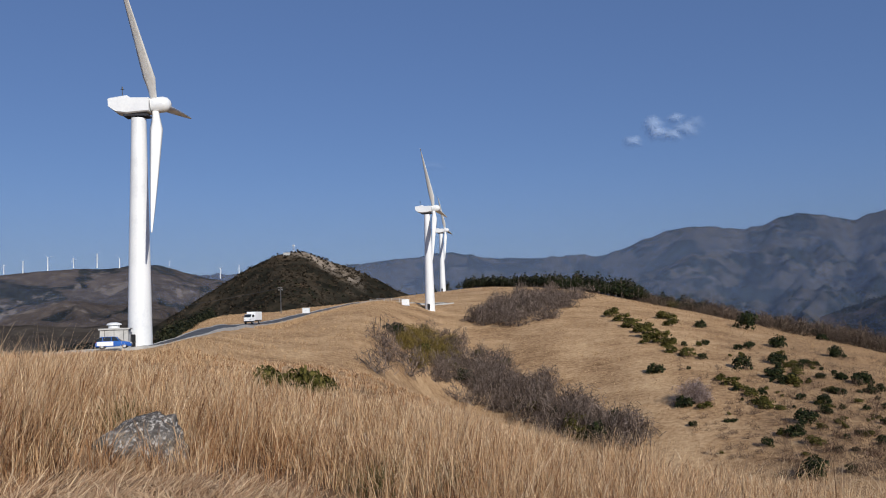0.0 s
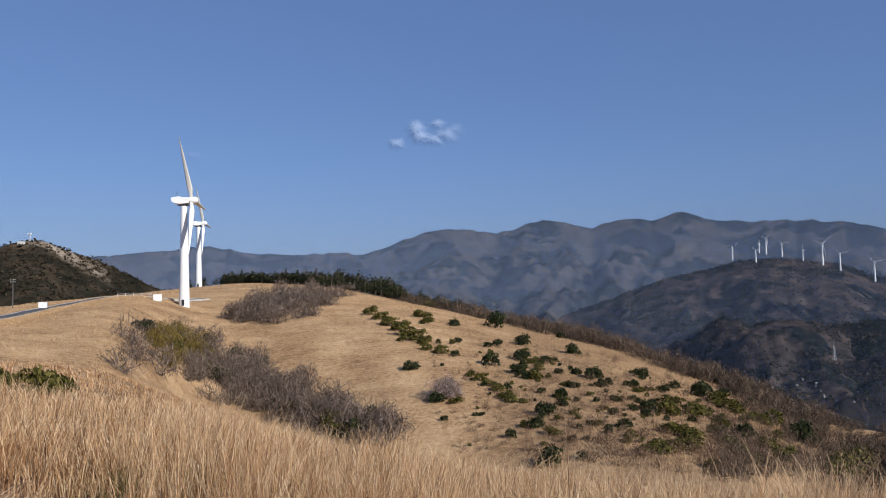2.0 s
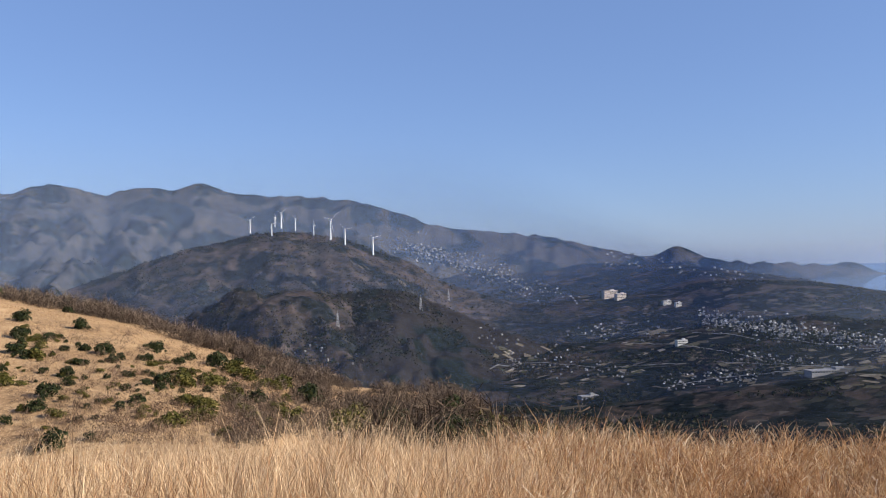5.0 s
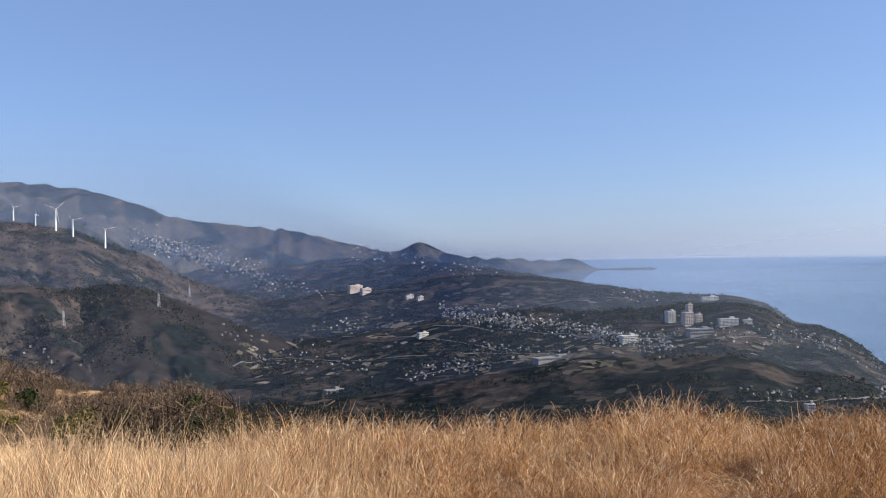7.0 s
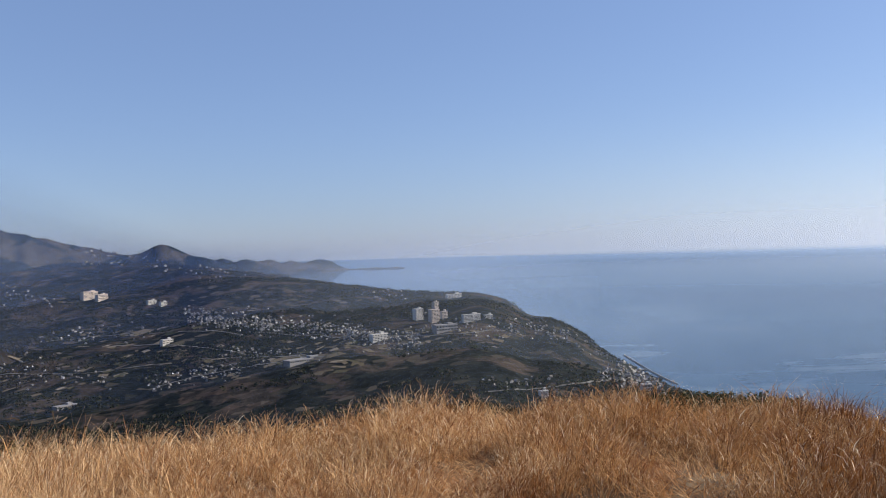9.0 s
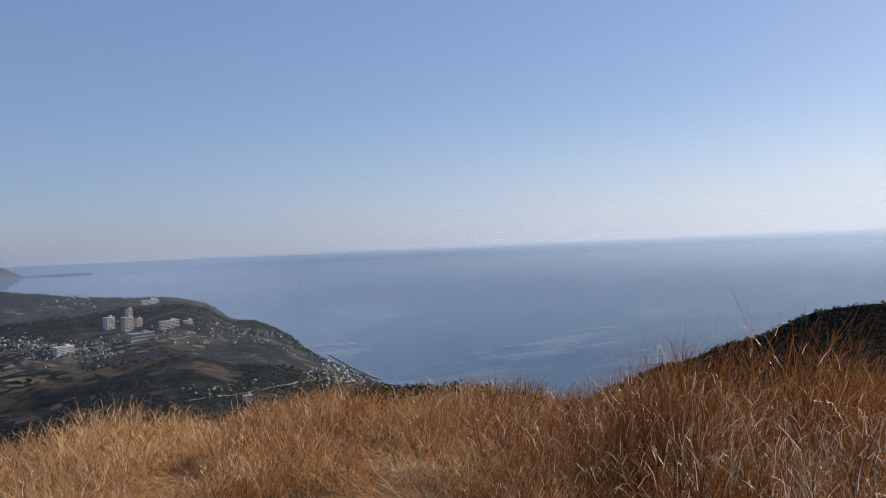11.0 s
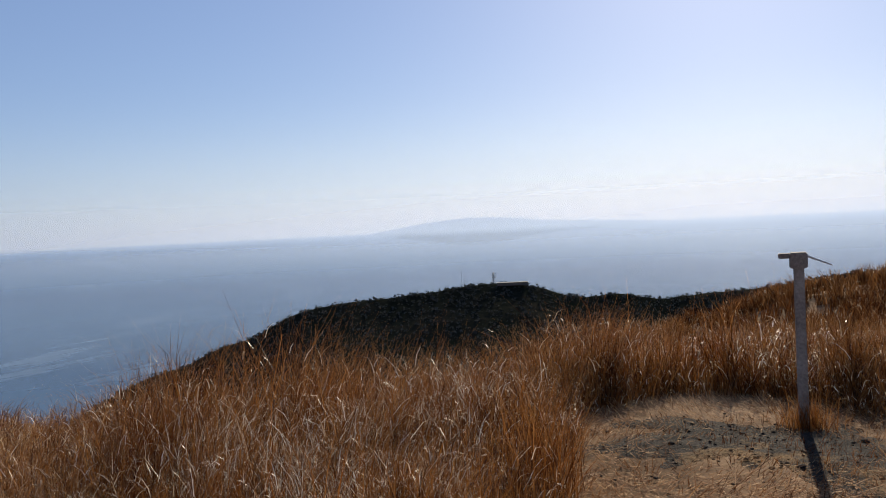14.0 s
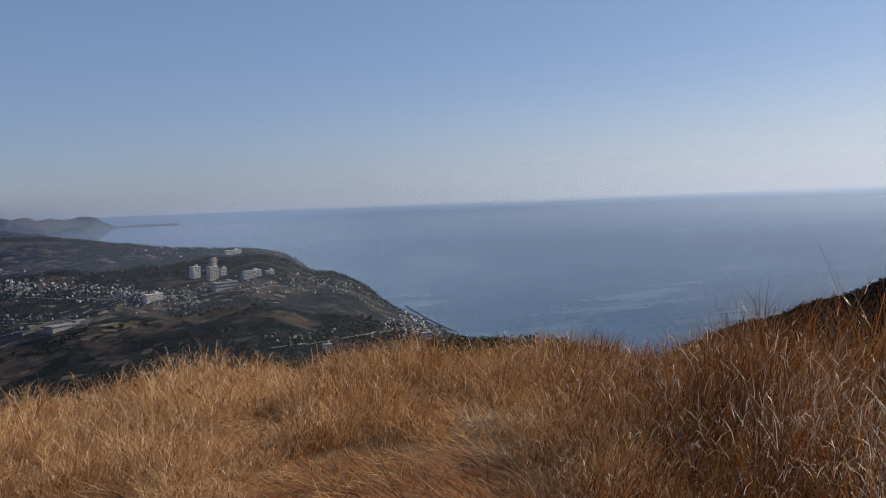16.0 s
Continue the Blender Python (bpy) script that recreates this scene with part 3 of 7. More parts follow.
def blade_mesh(length, mat, hub_r, stations=12):
    """A tapered, twisted blade along +Z from the hub, its flat side facing X."""
    verts, quads = [], []
    prof = [(1.0, 0), (0.6, 0.5), (0, 0.62), (-0.6, 0.42), (-1.0, 0), (-0.6, -0.3), (0, -0.4), (0.6, -0.34)]
    n = len(prof)
    for k in range(stations + 1):
        s = k / stations
        z = hub_r + length * s
        if s < 0.08:
            ch, th, off = 0.024 * length, 0.024 * length, 0.0
        else:
            q = (s - 0.08) / 0.92
            ch = length * (0.044 * (1 - q) ** 0.85 + 0.005) * min(1.0, 0.62 + q * 4)
            th, off = ch * (0.30 * (1 - q) + 0.12), -0.25 * ch
        tw = radians(16 * (1 - s) ** 2 + 68)
        for a, b in prof:
            y, x = a * ch + off, b * th
            verts.append((x * math.cos(tw) - y * math.sin(tw), x * math.sin(tw) + y * math.cos(tw), z))
    for k in range(stations):
        for i in range(n):
            quads.append((k * n + i, k * n + (i + 1) % n, (k + 1) * n + (i + 1) % n, (k + 1) * n + i))
    tip = len(verts)
    verts.append((0, -0.1, hub_r + length * 1.004))
    tris = [(stations * n + i, stations * n + (i + 1) % n, tip) for i in range(n)]
    return mesh_of("blade", verts, quads, tris, mat)


def turbine(h, length, facing, phase, label, detail=True):
    """A three-bladed turbine at the origin: hub height h, blade length, heading of the nose and turn of the rotor."""
    top = new("wind_turbine")
    rb, rt = 0.050 * h, 0.030 * h
    bm = bmesh.new()
    seg = 40 if detail else 10
    tube(bm, (0, 0, -1.5), (0, 0, h * 0.435), rb, (rb + rt) / 2 * 1.02, seg, False)
    tube(bm, (0, 0, h * 0.435), (0, 0, h * 0.955), (rb + rt) / 2 * 1.01, rt, seg, False)
    if detail:
        tube(bm, (0, 0, h * 0.433), (0, 0, h * 0.437), (rb + rt) / 2 * 1.035, None, seg, False)
    smooth_faces(bm)
    bm.normal_update()
    for f in bm.faces:
        if abs(f.normal.z) > 0.9:
            f.smooth = False
    part("tower", bm, white_paint, top)
    turn = Matrix.Rotation(radians(-facing + 90), 4, "Z")   # local +X is the nose
    u = h / 36.0
    bm = bmesh.new()
    # the nacelle: a side outline, stepped at the top, given width
    outline = [(-4.1, 1.2), (-1.4, 1.6), (-0.9, 1.25), (1.9, 1.2), (1.9, -0.9), (-1.4, -1.2), (-3.0, -0.95), (-4.0, -0.1)]
    rows = []
    for w, k in ((-1.0, 0.84), (-0.82, 1.0), (0.82, 1.0), (1.0, 0.84)):
        rows.append([bm.verts.new((x * u, w * 1.45 * u, (z * k + 0.1) * u + h)) for x, z in outline])
    for a, b in zip(rows, rows[1:]):
        for i in range(8):
            bm.faces.new((a[i], a[(i + 1) % 8], b[(i + 1) % 8], b[i]))
    bm.faces.new(rows[0][::-1])
    bm.faces.new(rows[-1])
    bmesh.ops.recalc_face_normals(bm, faces=bm.faces)
    bm.transform(turn)
    nac = part("nacelle", bm, white_paint, top)
    if detail:
        bm = bmesh.new()
        box(bm, 3.6 * u, 2.2 * u, 0.35 * u, (-0.2 * u, 0, h - 1.25 * u), 0.05)
        bm.transform(turn)
        part("yaw_bearing", bm, dark_metal, top)
        bm = bmesh.new()
        tube(bm, (-2.4 * u, 0, h + 1.3 * u), (-2.4 * u, 0, h + 2.9 * u), 0.05 * u, None, 6)
        box(bm, 0.5 * u, 0.08 * u, 0.08 * u, (-2.4 * u, 0, h + 2.9 * u))
        tube(bm, (-2.4 * u, 0, h + 2.9 * u), (-2.4 * u, 0, h + 3.3 * u), 0.11 * u, None, 8)
        bm.transform(turn)
        part("wind_vane", bm, dark_metal, nac, "small wind vane mast")
    tilt = Matrix.Translation((0, 0, h + 0.12 * u)) @ turn @ Matrix.Rotation(radians(-5), 4, "Y")
    bm = bmesh.new()
    for x0, x1, r0, r1 in ((2.0, 2.4, 1.15, 1.22), (2.4, 3.8, 1.22, 1.18), (3.8, 4.4, 1.18, 0.95), (4.4, 4.75, 0.95, 0.5), (4.75, 4.88, 0.5, 0.08)):
        tube(bm, (x0 * u, 0, 0), (x1 * u, 0, 0), r0 * u, r1 * u, 24 if detail else 8, False)
    bmesh.ops.remove_doubles(bm, verts=bm.verts, dist=0.01)
    smooth_faces(bm)
    bm.transform(tilt)
    hub = part("hub", bm, white_paint, top)
    me = blade_mesh(length, blade_paint, 0.9 * u)
    for k in range(3):
        b = new("blade", me)
        b.parent = hub
        b.matrix_local = tilt @ Matrix.Translation((2.5 * u, 0, 0)) @ Matrix.Rotation(radians(phase + 120 * k), 4, "X")
    if detail:
        bm = bmesh.new()
        a = radians(195)
        box(bm, 0.9, 0.16, 2.0, (math.sin(a) * rb * 0.99, math.cos(a) * rb * 0.99, 1.2), 0.05, Matrix.Rotation(-a, 4, "Z"))
        part("door", bm, dark_metal, top, "small grey access door")
    return tagged(top, label, "wind turbine", "wind turbines")


def stand(az, r, sink=0.0):
    x, y = plan(az, r)
    return Vector((float(x), float(y), float(ground_z(az, r)) - sink))


FACE, D1, D2, D3 = 88.0, 128.0, 292.0, 478.0
turbine(34.8, 20.0, FACE, -82, "white three-bladed wind turbine beside a transformer hut").matrix_world = Matrix.Translation(stand(-19.8, D1))
turbine(34.8, 21.0, FACE + 14, 28, "white three-bladed wind turbine on the grassy ridge").matrix_world = Matrix.Translation(stand(-1.0, D2))
turbine(34.8, 20.0, FACE + 14, 28, "white three-bladed wind turbine before the pine belt").matrix_world = Matrix.Translation(stand(-0.1, D3))

# ---- road, vehicles and huts by the turbines ----
asphalt = patchy("asphalt", [(0.055, 0.055, 0.058), (0.085, 0.085, 0.088), (0.12, 0.12, 0.12)], 0.4, 9.0, 0.85, 0.3, 0.01)
concrete = patchy("concrete", [(0.30, 0.29, 0.27), (0.42, 0.41, 0.39), (0.52, 0.51, 0.48)], 0.7, 8.0, 0.85, 0.25, 0.01)
glass_dark, _, gb = node_material("glass_dark", 0.06, 0.0, 0.6)
gb.inputs["Base Color"].default_value = (0.02, 0.025, 0.03, 1)
rubber = patchy("rubber", [(0.012, 0.012, 0.012), (0.02, 0.02, 0.02), (0.035, 0.035, 0.035)], 3.0, 20.0, 0.8, 0.1, 0.01)
blue_paint = patchy("blue_paint", [(0.015, 0.07, 0.30), (0.02, 0.10, 0.38), (0.03, 0.13, 0.45)], 0.8, 12.0, 0.25, 0.0, 0.01, 0.3, 0.0, 0.6)
white_car = patchy("white_car", [(0.68, 0.69, 0.70), (0.76, 0.77, 0.77), (0.80, 0.80, 0.80)], 0.8, 12.0, 0.3, 0.0, 0.01, 0.3, 0.0, 0.6)
steel = patchy("steel", [(0.35, 0.36, 0.37), (0.45, 0.46, 0.47), (0.55, 0.56, 0.57)], 2.0, 16.0, 0.45, 0.05, 0.01, 0.5, 0.7)
red_glass, _, rb_ = node_material("red_glass", 0.2, 0.0, 0.5)
rb_.inputs["Base Color"].default_value = (0.35, 0.02, 0.02, 1)

ROAD = [(-30, 118), (-25, 116), (-22.2, 117), (-19.6, 121), (-17, 134), (-14.9, 155), (-13.1, 180), (-11, 208), (-9.4, 230), (-7.1, 262), (-4.9, 285), (-2.5, 300), (0.5, 330)]


def ribbon(name, rows, offset, width, lift, mat, thick=0.12, steps=160):
    """A strip along the plan line, laid on the ground, offset to its side."""
    a = np.array(rows)
    px, py = plan(a[:, 0], a[:, 1])
    s = np.linspace(0, 1, len(a))
    q = np.linspace(0, 1, steps)
    k = np.ones(9) / 9
    x, y = np.interp(q, s, px), np.interp(q, s, py)
    x = np.convolve(np.pad(x, 4, "edge"), k, "valid")
    y = np.convolve(np.pad(y, 4, "edge"), k, "valid")
    tx, ty = np.gradient(x), np.gradient(y)
    n = np.hypot(tx, ty)
    nx, ny = ty / n, -tx / n
    zc = ground_z(np.degrees(np.arctan2(x, y)), np.hypot(x, y))
    rows_v = []
    for o in (offset - width / 2, offset + width / 2):
        rows_v.append((x + nx * o, y + ny * o))
    z = zc + lift
    v = []
    for (vx, vy), dz in ((rows_v[0], -thick), (rows_v[0], 0), (rows_v[1], 0), (rows_v[1], -thick)):
        side = ground_z(np.degrees(np.arctan2(vx, vy)), np.hypot(vx, vy)) + lift
        v.append(np.stack([vx, vy, 0.5 * (z + side) + dz], 1))
    v = np.stack(v, 1).reshape(-1, 3)
    i = np.arange(steps - 1)[:, None] * 4
    f = np.concatenate([i + np.array([[j, j + 1, j + 5, j + 4]]) for j in range(3)])
    return new(name, mesh_of(name, v, f, None, mat, False)), (x, y, z, nx, ny)


road_ob, road_line = ribbon("road", ROAD, 0, 4.0, 0.26, asphalt, 0.6)
tagged(road_ob, "narrow grey asphalt road along the ridge", "road", kind="structure")
for o in (-2.14, 2.14):
    k_ob, _ = ribbon("kerb", ROAD, o, 0.26, 0.36, concrete, 0.6)
    tagged(k_ob, "pale concrete kerb edging the road", "kerb", kind="structure")


def wheel(parent, x, y, r, w):
    bm = bmesh.new()
    tube(bm, (x, y - w / 2, r), (x, y + w / 2, r), r, None, 20)
    bmesh.ops.bevel(bm, geom=[e for e in bm.edges if abs(e.verts[0].co.y - e.verts[1].co.y) < 1e-4], offset=0.03, segments=1, affect="EDGES")
    tyre = part("wheel", bm, rubber, parent)
    s = -1 if y < 0 else 1
    bm = bmesh.new()
    tube(bm, (x, y + s * w * 0.3, r), (x, y + s * (w / 2 + 0.012), r), r * 0.62, r * 0.55, 14)
    part("rim", bm, steel, tyre, "grey metal rim")


def loft(bm, sections):
    """A closed skin through cross-sections of equal corner count."""
    rows = [[bm.verts.new(p) for p in s] for s in sections]
    n = len(rows[0])
    for a, b in zip(rows, rows[1:]):
        for i in range(n):
            bm.faces.new((a[i], a[(i + 1) % n], b[(i + 1) % n], b[i]))
    bm.faces.new(rows[0][::-1])
    bm.faces.new(rows[-1])
    bmesh.ops.recalc_face_normals(bm, faces=bm.faces)


def hatchback():
    """A small car, nose to +X."""
    top = new("car")
    L, W = 4.2, 1.7

    def section(x, zs, zw, inset):
        w = W / 2
        return [(x, -w + 0.05, 0.28), (x, -w, 0.5), (x, -w, zs), (x, -w + inset, zw), (x, w - inset, zw), (x, w, zs), (x, w, 0.5), (x, w - 0.05, 0.28)]
    bm = bmesh.new()
    loft(bm, [section(x, a, b, c) for x, a, b, c in ((-2.1, 0.70, 0.78, 0.18), (-1.95, 0.88, 0.98, 0.12), (-1.2, 0.92, 1.0, 0.10), (0.7, 0.92, 0.98, 0.10), (1.0, 0.88, 0.94, 0.12), (1.75, 0.74, 0.80, 0.16), (2.1, 0.55, 0.62, 0.22))])
    bmesh.ops.bevel(bm, geom=list(bm.edges), offset=0.03, segments=1, affect="EDGES")
    part("body", bm, blue_paint, top)
    bm = bmesh.new()
    sec = lambda x, z, w: [(x, -w, 0.93), (x, -w + 0.16, z), (x, w - 0.16, z), (x, w, 0.93)]
    loft(bm, [[(p[0] + dx, p[1], p[2]) for p, dx in zip(sec(x, z, 0.78), (0, sl, sl, 0))] for x, z, sl in ((-2.0, 1.36, 0.3), (-1.2, 1.47, 0.0), (0.1, 1.46, 0.0), (1.05, 1.40, -0.75))])
    cab = part("cabin_glass", bm, glass_dark, top, "dark tinted windows")
    bm = bmesh.new()
    box(bm, 1.75, 1.2, 0.06, (-0.75, 0, 1.475), 0.02)
    part("roof", bm, blue_paint, top)
    for x in (-1.25, -0.25, 0.5):
        for s in (-1, 1):
            bm = bmesh.new()
            tube(bm, (x + (0.25 if x > 0.4 else 0), s * 0.79, 0.92), (x - (0.25 if x > 0.4 else 0), s * 0.63, 1.46), 0.045, None, 6)
            part("pillar", bm, blue_paint, cab)
    for s in (-1, 1):
        bm = bmesh.new()
        box(bm, 1.9, 0.03, 0.50, (-0.95, s * (W / 2 + 0.005), 0.66), 0.01)
        d = part("door", bm, white_car, top, "white-painted door panel")
        bm = bmesh.new()
        box(bm, 0.16, 0.03, 0.03, (-0.35, s * (W / 2 + 0.03), 0.82), 0.008)
        part("handle", bm, dark_metal, d)
        bm = bmesh.new()
        box(bm, 0.12, 0.18, 0.12, (0.72, s * 0.94, 0.98), 0.03)
        part("mirror", bm, blue_paint, top)
        bm = bmesh.new()
        box(bm, 0.18, 0.36, 0.14, (1.98, s * 0.58, 0.66), 0.03)
        part("headlight", bm, steel, top, "clear headlight")
        bm = bmesh.new()
        box(bm, 0.10, 0.22, 0.26, (-2.05, s * 0.66, 0.78), 0.03)
        part("tail_light", bm, red_glass, top, "red tail light")
        for x in (-1.3, 1.3):
            wheel(top, x, s * 0.74, 0.31, 0.2)
    bm = bmesh.new()
    box(bm, 0.12, 1.5, 0.2, (2.08, 0, 0.42), 0.04)
    part("bumper", bm, dark_metal, top)
    return tagged(top, "small blue and white hatchback parked by the turbine", "car")


def box_truck():
    """A small white box truck, nose to +X."""
    top = new("truck")
    bm = bmesh.new()
    box(bm, 3.4, 1.95, 1.75, (-0.9, 0, 1.72), 0.04)
    part("cargo_box", bm, white_car, top)
    bm = bmesh.new()
    box(bm, 5.0, 1.5, 0.22, (0.0, 0, 0.66), 0.02)
    part("chassis", bm, dark_metal, top)
    bm = bmesh.new()
    w = 0.9
    loft(bm, [[(0.9, s, z) for s, z in ((-w, 0.6), (-w, 1.4), (-w + 0.06, 2.15), (w - 0.06, 2.15), (w, 1.4), (w, 0.6))],
              [(2.15, s, z) for s, z in ((-w, 0.6), (-w, 1.4), (-w + 0.1, 2.1), (w - 0.1, 2.1), (w, 1.4), (w, 0.6))],
              [(2.55, s, z) for s, z in ((-w + 0.05, 0.6), (-w + 0.05, 1.3), (-w + 0.06, 1.36), (w - 0.06, 1.36), (w - 0.05, 1.3), (w - 0.05, 0.6))]])
    bmesh.ops.bevel(bm, geom=list(bm.edges), offset=0.03, segments=1, affect="EDGES")
    cab = part("cab", bm, white_car, top)
    bm = bmesh.new()
    box(bm, 0.03, 1.55, 0.72, (2.37, 0, 1.75), 0.01, Matrix.Rotation(radians(-28), 4, "Y"))
    part("windscreen", bm, glass_dark, cab, "dark windscreen")
    for s in (-1, 1):
        bm = bmesh.new()
        box(bm, 0.85, 0.03, 0.5, (1.55, s * 0.90, 1.72), 0.01)
        part("side_window", bm, glass_dark, cab, "dark side window")
        bm = bmesh.new()
        box(bm, 0.06, 0.3, 0.16, (2.55, s * 0.62, 0.95), 0.02)
        part("headlight", bm, steel, cab, "clear headlight")
        bm = bmesh.new()
        box(bm, 0.06, 0.16, 0.32, (2.4, s * 1.08, 1.65), 0.02)
        part("mirror", bm, dark_metal, cab)
        for x in (-1.5, 1.75):
            wheel(top, x, s * 0.8, 0.36, 0.22)
    bm = bmesh.new()
    box(bm, 0.1, 1.75, 0.25, (2.58, 0, 0.55), 0.03)
    part("bumper", bm, dark_metal, top)
    return tagged(top, "white box truck parked on the ridge road", "truck")


def facing(az):
    return Matrix.Rotation(radians(90 - az), 4, "Z")


def stand_on(az, r, lift=0.0):
    p = stand(az, r)
    p.z += lift
    return Matrix.Translation(p)


hatchback().matrix_world = stand_on(-21.35, 113, 0.42) @ facing(74)
box_truck().matrix_world = stand_on(-12.8, 186, 0.30) @ facing(192)

# transformer hut by the first turbine
hut = new("transformer_hut")
bm = bmesh.new()
box(bm, 3.6, 3.2, 3.0, (0, 0, 1.35), 0.03)
wall = part("wall", bm, concrete, hut)
bm = bmesh.new()
box(bm, 4.0, 3.6, 0.22, (0, 0, 2.96), 0.03)
part("roof", bm, concrete, hut)
bm = bmesh.new()
tube(bm, (-0.2, 0, 3.05), (-0.2, 0, 3.5), 0.75, 0.75, 20)
tube(bm, (-0.2, 0, 3.5), (-0.2, 0, 3.72), 1.0, 0.9, 20)
tube(bm, (-0.2, 0, 3.72), (-0.2, 0, 3.86), 0.9, 0.4, 20)
part("roof_vent", bm, white_paint, hut, "round white roof ventilator")
for k in range(3):
    bm = bmesh.new()
    box(bm, 0.05, 0.04, 2.7, (-1.2 + 1.2 * k, -1.61, 1.4))
    part("panel_joint", bm, dark_metal, wall)
bm = bmesh.new()
box(bm, 0.05, 0.95, 2.05, (1.82, -0.2, 1.05), 0.01)
d_ = part("door", bm, steel, hut, "grey steel door")
bm = bmesh.new()
box(bm, 0.06, 0.06, 0.16, (1.87, 0.1, 1.05), 0.01)
part("handle", bm, dark_metal, d_)
tagged(hut, "grey concrete transformer hut with a white roof vent", "hut")
hut.matrix_world = stand_on(-21.25, 124, 0.0) @ Matrix.Rotation(radians(14), 4, "Z")
# paved apron at the turbine's foot
bm = bmesh.new()
box(bm, 9.0, 5.0, 0.5, (0, 0, 0), 0.05)
me_ap = bpy.data.meshes.new("apron")
bm.to_mesh(me_ap)
bm.free()
me_ap.materials.append(concrete)
ap = tagged(new("pavement", me_ap), "pale concrete apron at the foot of the turbine", "pavement", kind="structure")
ap.matrix_world = stand_on(-20.4, 124, -0.14) @ Matrix.Rotation(radians(12), 4, "Z")


def cabinet(w, h, az, r, label):
    top = new("switch_cabinet")
    bm = bmesh.new()
    box(bm, w, w * 0.7, h, (0, 0, h / 2 + 0.1), 0.03)
    part("body", bm, white_paint, top)
    bm = bmesh.new()
    box(bm, w * 1.08, w * 0.8, 0.14, (0, 0, h + 0.16), 0.03)
    part("lid", bm, white_paint, top)
    bm = bmesh.new()
    box(bm, w * 1.1, w * 0.85, 0.3, (0, 0, 0), 0.03)
    part("plinth", bm, concrete, top, "grey concrete plinth")
    for s in (-1, 1):
        bm = bmesh.new()
        box(bm, w * 0.42, 0.04, h * 0.8, (s * w * 0.23, -w * 0.36, h / 2 + 0.1), 0.01)
        dd = part("door", bm, white_paint, top)
        bm = bmesh.new()
        box(bm, 0.04, 0.05, 0.2, (s * w * 0.06, -w * 0.39, h / 2 + 0.1), 0.01)
        part("handle", bm, dark_metal, dd)
    tagged(top, label, "switch cabinet", "switch cabinets").matrix_world = stand_on(az, r)


cabinet(2.5, 1.9, -2.65, 284, "white metal switch cabinet beside the turbine")
cabinet(1.9, 1.5, -9.3, 236, "white metal switch cabinet by the road")

# white posts and rail beside the road
rail = new("guard_rail")
x, y, z, nx, ny = road_line
seq = list(range(128, 146, 3))
pts = [Vector((x[i] + nx[i] * 3.0, y[i] + ny[i] * 3.0, z[i] - 0.2)) for i in seq]
for p in pts:
    bm = bmesh.new()
    tube(bm, p, p + Vector((0, 0, 1.15)), 0.07, None, 7)
    part("post", bm, white_paint, rail)
for h_ in (0.6, 1.0):
    bm = bmesh.new()
    for a, b in zip(pts, pts[1:]):
        tube(bm, a + Vector((0, 0, h_)), b + Vector((0, 0, h_)), 0.045, None, 6)
    part("rail", bm, steel, rail)
tagged(rail, "white posts and rails along the ridge road", "guard rail")

# utility pole with its wire
up = new("utility_pole")
bm = bmesh.new()
tube(bm, (0, 0, -0.5), (0, 0, 8.2), 0.17, 0.11, 10)
part("pole", bm, asphalt, up)
for zz in (7.2, 7.8):
    bm = bmesh.new()
    box(bm, 1.5, 0.1, 0.1, (0, 0, zz))
    part("crossarm", bm, steel, up)
bm = bmesh.new()
old = Vector((0, 0, 7.8))
for k in range(1, 13):
    s = k / 12
    nxt = Vector((-38 * s, -22 * s, 7.8 - 6.4 * s - 2.2 * s * (1 - s)))
    tube(bm, old, nxt, 0.07, None, 5, False)
    old = nxt
part("wire", bm, rubber, up, "slack black wire")
tagged(up, "grey utility pole with a slack wire", "utility pole").matrix_world = stand_on(-10.95, 262)

# summit of the scrub hill: a lattice mast and a low hut
def mast(h, w, label, top_dishes=2, steel=steel):
    top = new("radio_mast")
    for sx, sy in ((-1, -1), (1, -1), (1, 1), (-1, 1)):
        bm = bmesh.new()
        tube(bm, (sx * w, sy * w, -1.0), (sx * w * 0.35, sy * w * 0.35, h), 0.11 * w, 0.07 * w, 6)
        part("leg", bm, steel, top)
    bm = bmesh.new()
    n = 7
    for k in range(n):
        a, b = k / n, (k + 1) / n
        ra, rb = w * (1 - 0.65 * a), w * (1 - 0.65 * b)
        for (x0, y0), (x1, y1) in (((-1, -1), (1, -1)), ((1, -1), (1, 1)), ((1, 1), (-1, 1)), ((-1, 1), (-1, -1))):
            tube(bm, (x0 * ra, y0 * ra, h * a), (x1 * rb, y1 * rb, h * b), 0.05 * w, None, 5, False)
            tube(bm, (x0 * rb, y0 * rb, h * b), (x1 * rb, y1 * rb, h * b), 0.05 * w, None, 5, False)
    part("bracing", bm, steel, top)
    for k in range(top_dishes):
        bm = bmesh.new()
        zz = h * (0.9 - 0.3 * k)
        box(bm, w * 2.6, w * 2.6, 0.12 * w, (0, 0, zz))
        plat = part("platform", bm, steel, top)
        for s in (-1, 1):
            bm = bmesh.new()
            tube(bm, (s * w * 1.1, -w * 0.9, zz + 0.5 * w), (s * w * 1.3, -w * 1.4, zz + 0.5 * w), 0.45 * w, 0.5 * w, 14)
            part("dish", bm, white_paint, plat)
    bm = bmesh.new()
    tube(bm, (0, 0, h * 0.95), (0, 0, h * 1.3), 0.06 * w, 0.03 * w, 6)
    part("antenna", bm, steel, top)
    return tagged(top, label, "radio mast")


